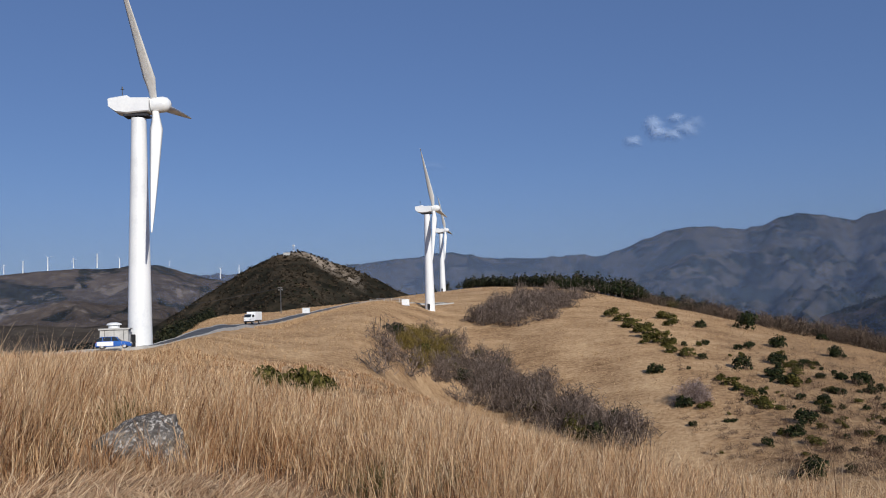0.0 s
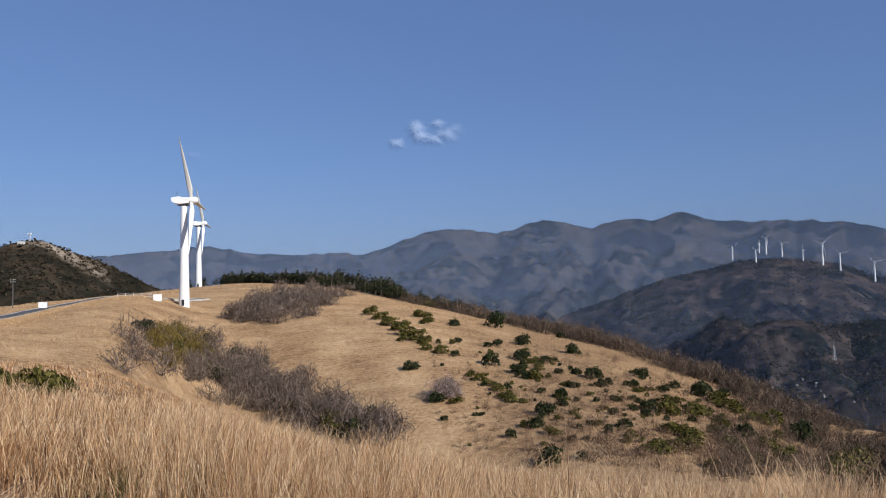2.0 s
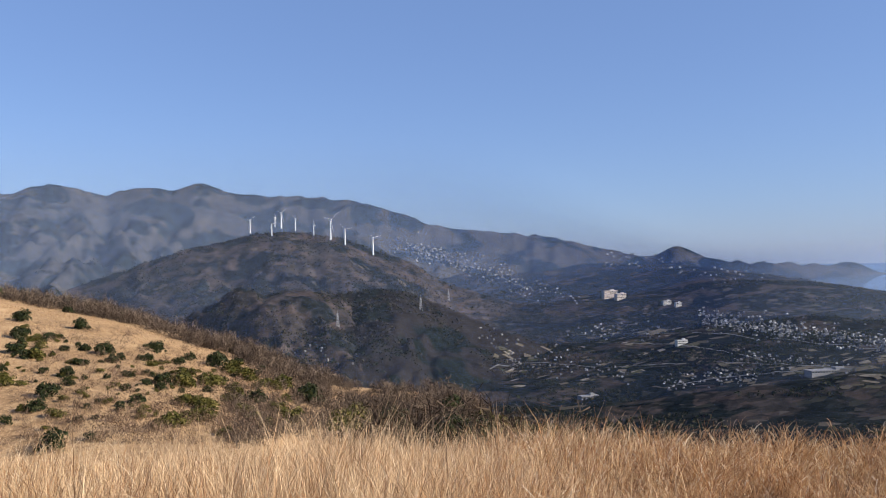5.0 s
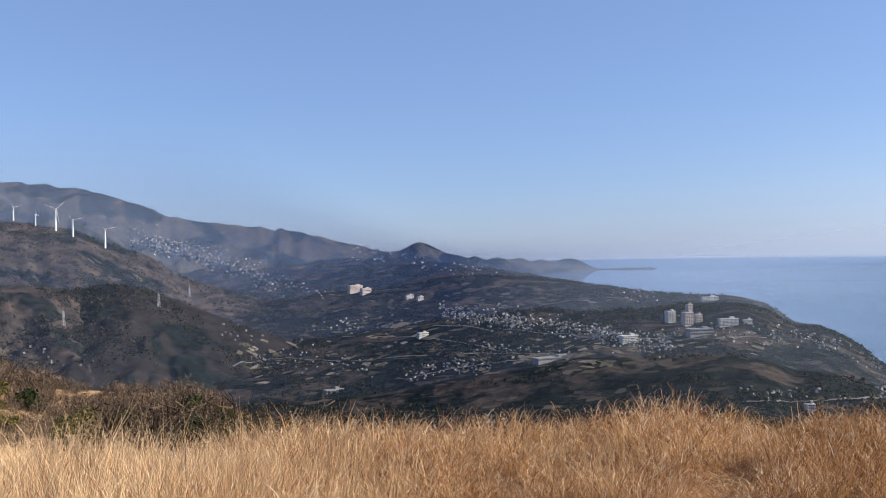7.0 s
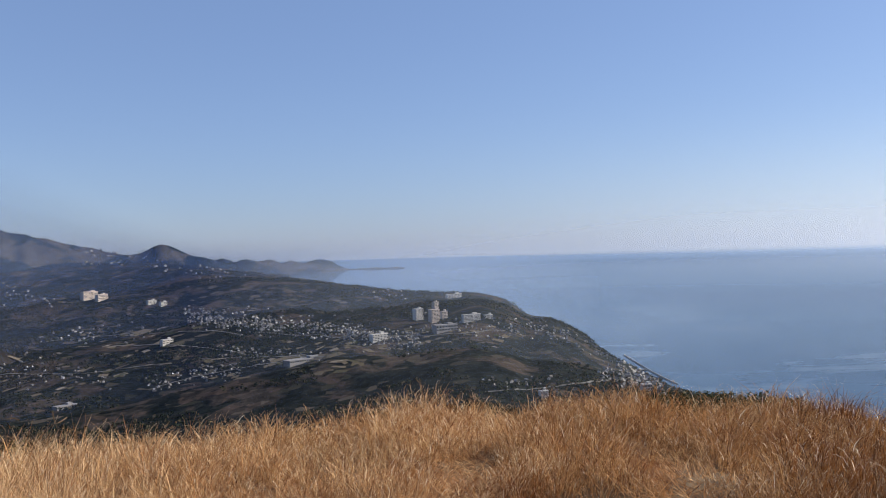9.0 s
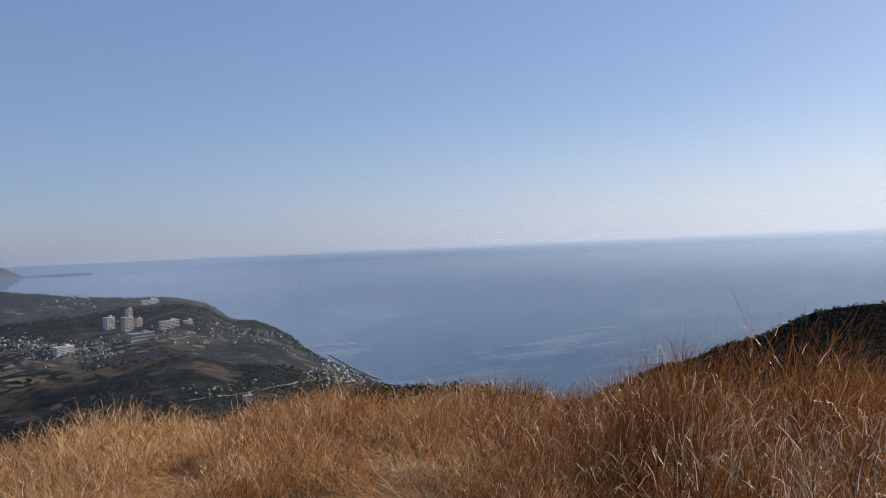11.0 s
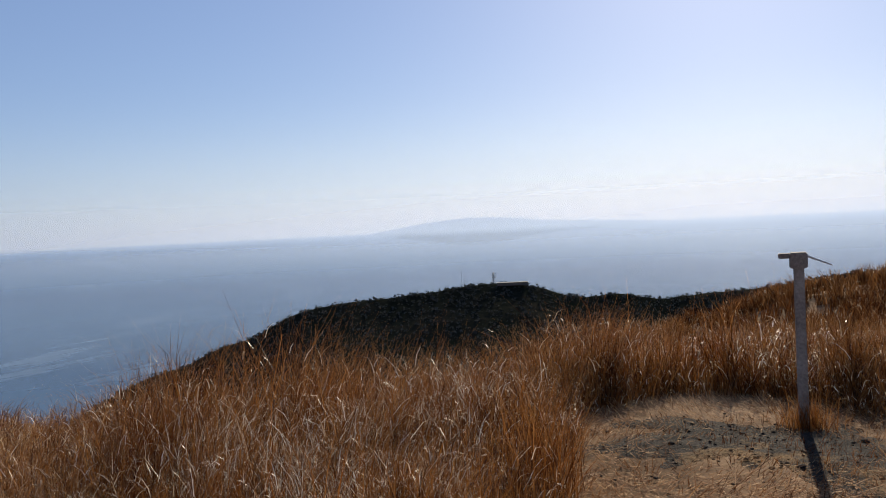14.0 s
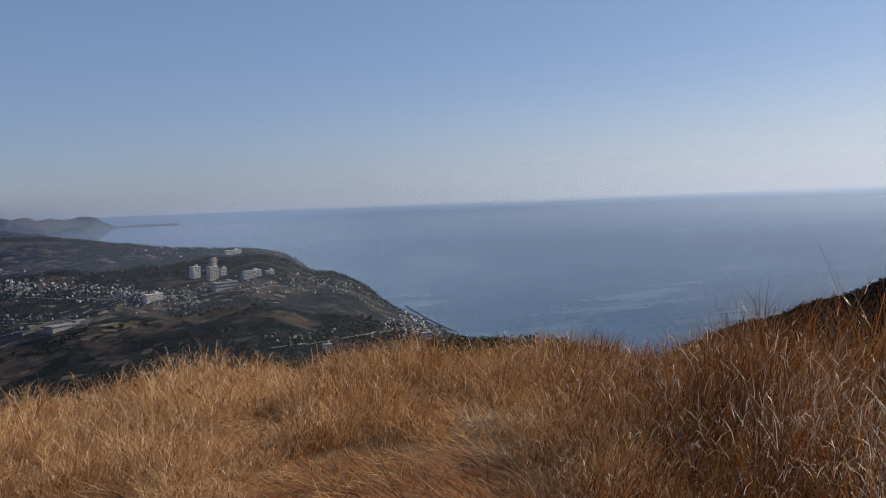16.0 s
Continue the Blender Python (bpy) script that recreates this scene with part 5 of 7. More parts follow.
put_all(light_kinds, thick_a[::2], "spreading olive bush on the dry slope", "bush", "yellow-green bushes", 24, 0.65)
put_all(dark_kinds, thick_a[1::2], "round dark green bush on the dry slope", "bush", "bushes on the slope", 25, 0.8)
put_all(dark_kinds, [(rngb.uniform(19, 36), rngb.uniform(-9.4, -3.4), rngb.uniform(6, 14)) for k in range(24)], "round dark green bush on the dry slope", "bush", "bushes on the slope", 23)
pl = [np.array(spot(15.9, -6.2)[0]), np.array(spot(16.3, -6.1)[0])]
shrub_stuff("cherry_shrub", pl, [5.4, 4.8], pink_twig, 4, 800, 0.04, 0.9, "leafless pinkish cherry shrub on the slope")
pl, az = [], None
for k in range(330):
    az = rngs.uniform(12, 40)
    pl.append(np.array(stand(az, float(table(np.array([az]), CREST_R)[0]) * rngs.uniform(0.94, 1.10))))
shrub_stuff("crest_wood", pl, rngs.uniform(4.5, 8.5, len(pl)), brown_twig, 5, 90, 0.085, 0.85, "leafless brown woodland along the crest")
pl = []
for k in range(340):
    az = rngs.uniform(35, 58)
    pl.append(np.array(stand(az, float(table(np.array([az]), CREST_R)[0]) * rngs.uniform(0.33 if az > 42 else 0.8, 1.08))))
shrub_stuff("brown_wood", pl, rngs.uniform(2.4, 5.0, len(pl)), brown_twig, 6, 90, 0.07, 0.85, "leafless brown woodland on the lower slope")
pl = []
for k in range(220):
    az = rngs.uniform(39, 60)
    pl.append(np.array(spot(az, rngs.uniform(-12.0, max(-11.5, float(table(np.array([az]), CREST_EL)[0]))))[0]))
shrub_stuff("lower_wood", pl, rngs.uniform(1.6, 3.4, len(pl)), brown_twig, 16, 90, 0.055, 0.85, "leafless brown thicket below the hilltop")
n_s = 900
as_ = 15 + 22 * rngs.random(n_s) ** 0.75
pl = [np.array(spot(a, e)[0]) for a, e in zip(as_, -1.8 - 0.16 * (as_ - 15) - rngs.uniform(0, 1, n_s) * (8.6 - 0.12 * (as_ - 15)))]
shrub_stuff("slope_scrub", pl, rngs.uniform(0.6, 1.6, len(pl)) * (1 + 0.9 * np.clip((as_ - 19) / 6, 0, 1)), pink_brown, 7, 44, 0.05, 0.85, "small leafless shrubs strewn over the slope")


def pine(seed, h, mat=None, spread=0.24, name="pine_tree"):
    """A conifer: a tapered trunk and ragged layers of needles."""
    rng = np.random.default_rng(seed)
    top = new(name)
    bm = bmesh.new()
    tube(bm, (0, 0, -0.5), (0, 0, h * 0.9), h * 0.022, h * 0.006, 7)
    for k in range(7):
        a, z = rng.uniform(0, 6.28), h * rng.uniform(0.35, 0.85)
        tube(bm, (0, 0, z), (math.sin(a) * h * 0.16, math.cos(a) * h * 0.16, z + h * 0.05), h * 0.008, h * 0.003, 5)
    part("trunk", bm, bark, top)
    cs, rs = [], []
    for k in range(16):
        s = k / 15
        w = h * spread * (1 - s) ** 0.75 * rng.uniform(0.6, 1.15)
        a = rng.uniform(0, 6.28)
        cs.append((math.sin(a) * w, math.cos(a) * w, h * (0.28 + 0.68 * s)))
        rs.append(h * (0.13 * (1 - s) + 0.045))
    v, q = leaf_cards(rng, cs, rs, 190, h * 0.046, 0.7)
    c = new("crown", mesh_of("crown", v, q, None, mat or pine_green, False))
    c.parent = top
    return tagged(top, "dark green pine in the belt along the ridge", "pine tree", "pine belt")


pines = [pine(s, h) for s, h in ((11, 7.5), (12, 8.5), (13, 6.5), (14, 9.0))]
broad = [pine(s, h, evergreen, 0.42, "broad_tree") for s, h in ((15, 7.0), (16, 6.0))]
rngp = random.Random(5)
for k in range(250):
    az = rngp.uniform(-5, 12.6) if k < 90 else rngp.uniform(1.5, 12.6)
    d = float(table(np.array([az]), CREST_R)[0]) * rngp.uniform(0.985, 1.05)
    if az < -1:
        d = rngp.uniform(490, 540)
    s = rngp.uniform(0.68, 1.0) * (1.0 + 0.22 * min(1, max(0, (az - 4) / 5)))
    m = Matrix.Translation(stand(az, d)) @ Matrix.Rotation(rngp.uniform(0, 6.28), 4, "Z") @ Matrix.Diagonal((s, s, s, 1))
    copy_thing(pines[k % 4], m)
for k in range(46):
    az = rngp.uniform(7.6, 13.4)
    d = float(table(np.array([az]), CREST_R)[0]) * rngp.uniform(0.93, 1.01)
    s = rngp.uniform(0.8, 1.25)
    m = Matrix.Translation(stand(az, d)) @ Matrix.Rotation(rngp.uniform(0, 6.28), 4, "Z") @ Matrix.Diagonal((s * 1.2, s * 1.2, s, 1))
    tagged(copy_thing(broad[k % 2], m), "broad green tree at the end of the pine belt", "tree", "broad trees")
for k in range(84):
    az = rngp.uniform(12.4, 28)
    d = float(table(np.array([az]), CREST_R)[0]) * rngp.uniform(0.985, 1.06)
    s = rngp.uniform(0.42, 0.8) * (1.2 if az < 17 else 0.8)
    m = Matrix.Translation(stand(az, d)) @ Matrix.Rotation(rngp.uniform(0, 6.28), 4, "Z") @ Matrix.Diagonal((s * 1.5, s * 1.5, s, 1))
    copy_thing(broad[k % 2] if k % 3 else pines[k % 4], m)
for k, p0 in enumerate(pines + broad):
    p0.matrix_world = Matrix.Translation(stand(2.0 + 1.3 * k, 500 if k < 4 else 395))
BROW = [(43, -8.6), (48.5, -9.1), (52, -9.8), (55, -10.3), (58.5, -11.2)]
pl, sz = [], []
for k in range(170):
    az = rngs.uniform(43.5, 58.5)
    d = rngs.uniform(38, 85)
    p = np.array(stand(az, d))
    s = (float(rise(d, table(np.array([az]), BROW)[0] + rngs.uniform(-0.7, 0.1))) - p[2]) / 0.8
    if s > 0.8:
        pl.append(p), sz.append(s)
# brown_twig at about two thirds: the scrub's shade is put into its colour
shaded_brow_twig = blades("shaded_brow_twig", [(0, (0.026, 0.017, 0.012)), (0.5, (0.060, 0.042, 0.030)), (1, (0.125, 0.090, 0.066))], 0.10, None, 0.85, None, 0.03)
shrub_stuff("brow_scrub", pl, sz, shaded_brow_twig, 26, 170, 0.05, 0.85, "leafless brown scrub below the brow of the hilltop")
pl = [np.array(spot(a, e)[0]) for a, e in zip(rngs.uniform(33.5, 42, 150), rngs.uniform(-11.5, -7.6, 150))]
shrub_stuff("foot_scrub", pl, rngs.uniform(1.8, 4.2, len(pl)), brown_twig, 27, 100, 0.05, 0.85, "leafless brown scrub at the foot of the slope")
pl = [np.array(spot(a, e)[0]) for a, e in zip(rngs.uniform(42, 50, 70), rngs.uniform(-10.2, -8.5, 70))]
shrub_stuff("far_foot_scrub", pl, rngs.uniform(3.5, 6.0, len(pl)), brown_twig, 29, 90, 0.08, 0.85, "leafless brown scrub on the lower shoulder of the slope")

# ---- far wind turbines, town and buildings ----
far_one = turbine(34.8, 21.0, 138, 20, "white wind turbine in a row on the far upland", False)
FAR = [(-27.53, 3.85, 3.34), (-26.5, 4.08, 3.4), (-25.13, 4.32, 3.56), (-23.69, 4.6, 3.69), (-22.32, 4.52, 3.71), (-21.0, 4.23, 3.62), (-18.0, 4.2, 3.76), (-14.82, 3.52, 2.89), (-13.62, 3.69, 3.05)]


def far_turbine(src, az, hub, base, r, turn, label):
    h = r * (math.tan(radians(hub)) - math.tan(radians(base)))
    s = h / 34.8
    x, y = plan(az, r)
    m = Matrix.Translation((float(x), float(y), float(rise(r, base)) - 0.02 * h)) @ Matrix.Rotation(radians(turn), 4, "Z") @ Matrix.Diagonal((s, s, s, 1))
    if src is None:
        far_one.matrix_world = m
        return
    tagged(copy_thing(src, m), label)


far_two = turbine(34.8, 20.0, 188, 70, "white wind turbine on the wooded hill", False)
far_three = turbine(34.8, 20.0, 205, 45, "white wind turbine on the wooded hill", False)
for k, (az, hub, base) in enumerate(FAR):
    far_turbine((far_one, far_two, far_three)[k % 3] if k else None, az, hub, base, 2395, (38 if k % 3 else 0) + 5 * (k % 4), "white wind turbine in a row on the far upland")
CLUSTER = [(34.96, 3.31, 2.5), (36.36, 3.05, 2.2), (36.58, 3.83, 2.9), (36.99, 3.78, 2.8), (37.92, 3.37, 2.6), (39.12, 3.36, 2.3), (40.23, 3.29, 2.0), (43.06, 2.02, 0.9)]
for k, (az, hub, base) in enumerate(CLUSTER):
    far_turbine((far_two, far_three, far_one)[k % 3], az, hub, base, 2760, 7 * (k % 5) - 14, "white wind turbine on the wooded hill")
for src, az, hub, base in ((far_two, -29.2, 3.9, 3.2), (far_three, 41.2, 2.6, 1.6)):
    h = 2395 * (math.tan(radians(hub)) - math.tan(radians(base)))
    x, y = plan(az, 2395)
    src.matrix_world = Matrix.Translation((float(x), float(y), float(rise(2395, base)))) @ Matrix.Diagonal((h / 34.8, h / 34.8, h / 34.8, 1))

LANDS = [(valley_z, -45, 104, 700, 4200), (spurs(FARM_EL, 2800, *FARM_SHAPE), 10, 64, 1000, 3200), (spurs(KNOLL_EL, 2050, *KNOLL_SHAPE), 26, 58, 1300, 2500), (spurs(MTN_EL, MTN_DIST, *MTN_SHAPE), -30, 82, 1700, 4750)]


def land_z(az, r):
    z = np.full(np.shape(r), -400.0)
    for f, a0, a1, r0, r1 in LANDS:
        w = f(np.asarray(az, float), np.asarray(r, float))
        z = np.where((az >= a0) & (az <= a1) & (r >= r0) & (r <= r1), np.maximum(z, w), z)
    return z


def far_spot(az, el):
    """Where lines of sight meet the far land: places and distances, for arrays."""
    az, el = np.atleast_1d(np.asarray(az, float)), np.atleast_1d(np.asarray(el, float))
    r = np.geomspace(900, 4500, 700)
    A, R2 = np.meshgrid(az, r, indexing="ij")
    hit = rise(R2, el[:, None]) <= land_z(A, R2)
    k = np.where(hit.any(1), hit.argmax(1), 650)
    d = r[k]
    x, y = plan(az, d)
    return np.stack([x, y, land_z(az, d)], 1), d


wall_far = blades("wall_far", [(0, (0.07, 0.07, 0.075)), (0.45, (0.12, 0.115, 0.115)), (0.8, (0.20, 0.195, 0.19)), (1, (0.40, 0.40, 0.40))], 0.0, None, 0.8)
facade = patchy("facade", [(0.31, 0.305, 0.295), (0.39, 0.385, 0.375), (0.47, 0.46, 0.445)], 0.02, 0.3, 0.8, 0.0)
facade_pink = patchy("facade_pink", [(0.34, 0.29, 0.26), (0.42, 0.36, 0.325), (0.48, 0.42, 0.38)], 0.02, 0.3, 0.8, 0.0)
roof_far = patchy("roof_far", [(0.10, 0.10, 0.11), (0.16, 0.16, 0.17), (0.25, 0.24, 0.24)], 0.03, 0.3, 0.8, 0.0)


def houses(name, areas, seed, label, size=(6, 14)):
    """Many small houses with pitched roofs, in one."""
    rng = np.random.default_rng(seed)
    V, Q, T, off = [], [], [], 0
    for az0, az1, el0, el1, n in areas:
        n = int(n * 1.5)
        az = rng.uniform(az0, az1, n)
        s = (az - az0) / (az1 - az0)
        el = el0 + (el1 - el0) * s + rng.normal(size=n) * 0.33
        p, d = far_spot(az, el)
        for c in p:
            f = math.hypot(c[0], c[1]) / 2600
            w, l, h, a = f * rng.uniform(*size), f * rng.uniform(*size), f * rng.uniform(1.4, 2.4), rng.uniform(0, 3.14)
            ca, sa_ = math.cos(a), math.sin(a)
            loc = np.array([(-w, -l, -1.2), (w, -l, -1.2), (w, l, -1.2), (-w, l, -1.2), (-w, -l, h), (w, -l, h), (w, l, h), (-w, l, h), (0, -l, h + w * 0.5), (0, l, h + w * 0.5)]) * [0.5, 0.5, 1]
            rot = np.stack([loc[:, 0] * ca - loc[:, 1] * sa_, loc[:, 0] * sa_ + loc[:, 1] * ca, loc[:, 2]], 1) + c
            V.append(rot)
            Q += [(off + i, off + j, off + k, off + m) for i, j, k, m in ((0, 1, 5, 4), (1, 2, 6, 5), (2, 3, 7, 6), (3, 0, 4, 7))]
            T += [(off + 4, off + 5, off + 8), (off + 6, off + 7, off + 9)]
            # the roof is a loose piece of its own, so that it takes another tone
            r4 = rot[[4, 5, 6, 7, 8, 9]] + [0, 0, 0.15]
            V.append(r4)
            o2 = off + 10
            Q += [(o2 + 0, o2 + 4, o2 + 5, o2 + 3), (o2 + 1, o2 + 2, o2 + 5, o2 + 4)]
            off += 16
    return tagged(new(name, mesh_of(name, np.concatenate(V), Q, T, wall_far, False)), label, "houses", kind="stuff")


houses("hillside_town", [(44.4, 46.4, 1.5, 1.15, 60), (46.0, 49.8, 1.0, 0.1, 110), (49.5, 52.8, 0.0, -0.9, 60), (52, 57, -1.6, -2.3, 30)], 1, "small white houses scattered up the hillside", (2.8, 6.0))
houses("valley_town", [(64.5, 70, -3.7, -4.6, 170), (69, 76, -4.5, -5.3, 180), (75, 80, -5.5, -6.1, 130), (62, 68, -8.0, -7.2, 60), (56, 62, -4.7, -4.8, 30), (80, 90, -5.0, -5.6, 90), (52, 60, -6.5, -7.5, 40), (66, 74, -6.2, -6.9, 50)], 2,
       "small houses crowded on the valley floor", (3.4, 7.5))
houses("ridge_houses", [(64.3, 68.6, -0.9, -1.1, 18), (76, 79.5, -2.7, -3.1, 14), (88, 94, -5.3, -8.3, 40), (50, 56, -4.6, -6.2, 14), (36, 42, -5.7, -5.9, 10), (58.5, 63.5, 0.2, -0.25, 24)], 3, "white houses along the far ridge", (3.5, 7))
houses("harbour_town", [(91.8, 96.0, -8.6, -9.4, 120), (93.0, 95.5, -7.9, -8.7, 50), (84, 92, -9.0, -9.2, 24)], 4, "close-packed houses by the harbour", (5, 10))


def building(az0, az1, el_base, el_top, mat, label, floors=5, bays=8, depth=0.35, twist=32.0):
    """A larger building filling a span of headings: walls, roof and rows of windows."""
    azc = (az0 + az1) / 2
    p, d = far_spot(azc, el_base)
    p, d = p[0], float(d[0])
    w = d * radians(az1 - az0)
    h = d * (math.tan(radians(el_top)) - math.tan(radians(el_base)))
    top = new("building")
    bm = bmesh.new()
    box(bm, w, w * depth, h + 8, (0, 0, h / 2 - 4), 0.2)
    wl = part("wall", bm, mat, top)
    bm = bmesh.new()
    box(bm, w * 1.02, w * depth * 1.04, 1.0, (0, 0, h + 0.4), 0.1)
    rf = part("roof", bm, mat, top)
    bm = bmesh.new()
    box(bm, w * 0.22, w * depth * 0.5, 3.5, (w * 0.2, 0, h + 2.4), 0.1)
    part("roof_house", bm, mat, rf)
    bw, fh = w / bays, h / floors
    bm = bmesh.new()
    box(bm, bw * 0.62, 0.3, fh * 0.5, (0, 0, 0))
    me = bpy.data.meshes.new("window")
    bm.to_mesh(me)
    bm.free()
    me.materials.append(glass_dark)
    for i in range(bays):
        for j in range(floors):
            o = new("window", me)
            o.parent = wl
            o.location = (-w / 2 + (i + 0.5) * bw, -w * depth / 2 - 0.1, (j + 0.55) * fh)
    tagged(top, label, "building").matrix_world = Matrix.Translation(Vector(p)) @ Matrix.Rotation(radians(-azc + twist), 4, "Z")
    return top


building(58.35, 59.35, -2.38, -1.92, facade_pink, "large pink-beige hotel on the wooded slope", 6, 12)
building(59.2, 59.9, -2.5, -2.12, facade_pink, "lower wing of the pink-beige hotel", 4, 8, 0.5)
building(79.5, 80.08, -4.6, -3.9, facade, "pale grey apartment tower above the town", 10, 5, 0.8)
building(80.55, 81.2, -4.75, -3.95, facade_pink, "brown tower block above the town", 9, 5, 0.7)
building(80.8, 81.15, -4.3, -3.45, facade_pink, "tall brown lift tower of the block", 9, 3, 1.0)
building(81.3, 81.75, -4.6, -4.1, facade_pink, "low brown wing beside the tower block", 5, 4, 0.8)
building(82.7, 84.06, -4.8, -4.35, facade, "long white hotel block above the sea", 5, 14, 0.2)
building(80.75, 82.45, -5.4, -5.0, roof_far, "long grey hall below the hotels", 2, 14, 0.35)
building(76.5, 77.7, -5.92, -5.5, facade, "white hospital-like block in the town", 4, 10, 0.4)
building(62.98, 63.75, -5.46, -5.2, facade, "low white hall beside the fields", 2, 8, 0.4)
building(62.2, 62.8, -2.9, -2.65, facade, "white school building on the slope", 3, 6, 0.4)
building(63.0, 63.45, -3.0, -2.75, facade, "small white building on the slope", 3, 5, 0.4)
building(81.65, 82.85, -3.2, -2.95, facade, "white hotel on the cape's crest", 3, 10, 0.2)
building(84.25, 84.85, -4.66, -4.45, facade, "small white hotel on the cape", 3, 6, 0.4)
building(94.5, 95.2, -9.5, -9.1, facade, "white market hall by the harbour", 2, 6, 0.5)
building(70.7, 73.6, -7.05, -6.92, roof_far, "long pale greenhouse roofs on the valley floor", 1, 16, 0.3)
building(56.6, 57.95, -8.95, -8.8, roof_far, "long grey farm sheds on the valley floor", 1, 10, 0.4)
building(87.8, 88.4, -10.0, -9.55, facade, "white apartment house below the hilltop", 5, 5, 0.6)

# lattice pylons on the wooded hills
py0 = mast(30, 2.6, "grey lattice power pylon on the wooded hill", 0)
for k, (az, el) in enumerate(((40.6, -4.0), (46.2, -3.0), (48.1, -2.4))):
    p, d = far_spot(az, el)
    m = Matrix.Translation(Vector(p[0]))
    if k:
        copy_thing(py0, m)
    else:
        py0.matrix_world = m

# harbour wall and beach
bm = bmesh.new()
box(bm, 70, 9, 6, (0, 0, 0), 0.5)
mw = bpy.data.meshes.new("harbour_wall")
bm.to_mesh(mw)
bm.free()
mw.materials.append(roof_far)
hw = tagged(new("harbour_wall", mw), "dark harbour wall jutting into the sea", "harbour wall", kind="structure")
xh, yh = plan(93.9, 2010)
hw.matrix_world = Matrix.Translation((float(xh), float(yh), float(sea_z(93.9, 2010)) + 2)) @ Matrix.Rotation(radians(-94.6 + 8), 4, "Z")

# fields, yards and country roads on the valley floor
parcel_mat = blades("parcel", [(0, (0.040, 0.046, 0.026)), (0.35, (0.075, 0.064, 0.046)), (0.75, (0.115, 0.097, 0.074)), (1, (0.20, 0.175, 0.145))], 0.0, None, 0.95, None, 0.0)
rngf = np.random.default_rng(808)
V, off, Q = [], 0, []
for az0, az1, el0, el1, n, big in ((51, 58, -5.4, -8.2, 40, 22), (58, 66, -4.4, -7.6, 60, 24), (66, 76, -5.6, -8.0, 60, 22), (60.5, 64.5, -4.55, -4.75, 9, 46), (70, 74.5, -6.7, -7.1, 10, 40), (76, 86, -5.2, -6.6, 40, 18), (60, 72, -2.6, -3.6, 24, 18)):
    pc, d_ = far_spot(rngf.uniform(az0, az1, n), rngf.uniform(el1, el0, n))
    for c in pc:
        a = -math.atan2(c[0], c[1]) + rngf.normal() * 0.8
        w, l = 1.25 * big * rngf.uniform(0.4, 1.1), big * rngf.uniform(0.25, 0.8)
        cor = np.array([(-w, -l), (w, -l * 0.8), (w * 0.9, l), (-w * 0.8, l * 0.9)]) * 0.5
        x = c[0] + cor[:, 0] * math.cos(a) - cor[:, 1] * math.sin(a)
        y = c[1] + cor[:, 0] * math.sin(a) + cor[:, 1] * math.cos(a)
        z = land_z(np.degrees(np.arctan2(x, y)), np.hypot(x, y)) + 0.8
        V.append(np.stack([x, y, z], 1))
        Q.append((off, off + 1, off + 2, off + 3))
        off += 4
tagged(new("valley_fields", mesh_of("valley_fields", np.concatenate(V), Q, None, parcel_mat, False)), "small tan and grey fields and yards in the valley", "fields", kind="stuff")
lane_mat = patchy("lane_mat", [(0.06, 0.058, 0.055), (0.09, 0.088, 0.084), (0.13, 0.125, 0.12)], 0.01, 0.1, 0.9, 0.0)
for k_, line_ in enumerate((((50.5, -6.9), (54, -6.6), (58, -7.0), (63, -6.7), (68, -6.6), (74, -6.9)), ((56, -4.9), (60, -4.7), (65, -4.75), (70, -5.2), (77, -5.7), (82, -5.7), (86, -5.5)), ((60, -5.4), (63, -5.5), (66, -5.9), (69, -6.6)),
                            ((62.5, -8.2), (65, -7.7), (69, -7.2), (72, -6.95)), ((45.5, 1.2), (48, 0.4), (51, -0.6), (54, -1.9)), ((84, -9.6), (88, -9.4), (91.5, -9.0), (94, -8.7)))):
    la = np.array(line_)
    s_ = np.linspace(0, len(la) - 1, 60)
    pc, d_ = far_spot(np.interp(s_, np.arange(len(la)), la[:, 0]), np.interp(s_, np.arange(len(la)), la[:, 1]))
    cx_, cy_ = pc[:, 0], pc[:, 1]
    k9 = np.ones(7) / 7
    cx_, cy_ = np.convolve(np.pad(cx_, 3, "edge"), k9, "valid"), np.convolve(np.pad(cy_, 3, "edge"), k9, "valid")
    tx_, ty_ = np.gradient(cx_), np.gradient(cy_)
    nl = np.hypot(tx_, ty_) + 1e-6
    rows_ = []
    for o_ in (-2.2, 2.2):
        x, y = cx_ + ty_ / nl * o_, cy_ - tx_ / nl * o_
        rows_.append(np.stack([x, y, land_z(np.degrees(np.arctan2(x, y)), np.hypot(x, y)) + 1.4], 1))
    bv = np.stack(rows_, 1).reshape(-1, 3)
    bq = np.arange(59)[:, None] * 2 + np.array([[0, 1, 3, 2]])
    tagged(new("valley_road", mesh_of("valley_road", bv, bq, None, lane_mat)), "pale country road winding through the valley", "road", kind="structure")

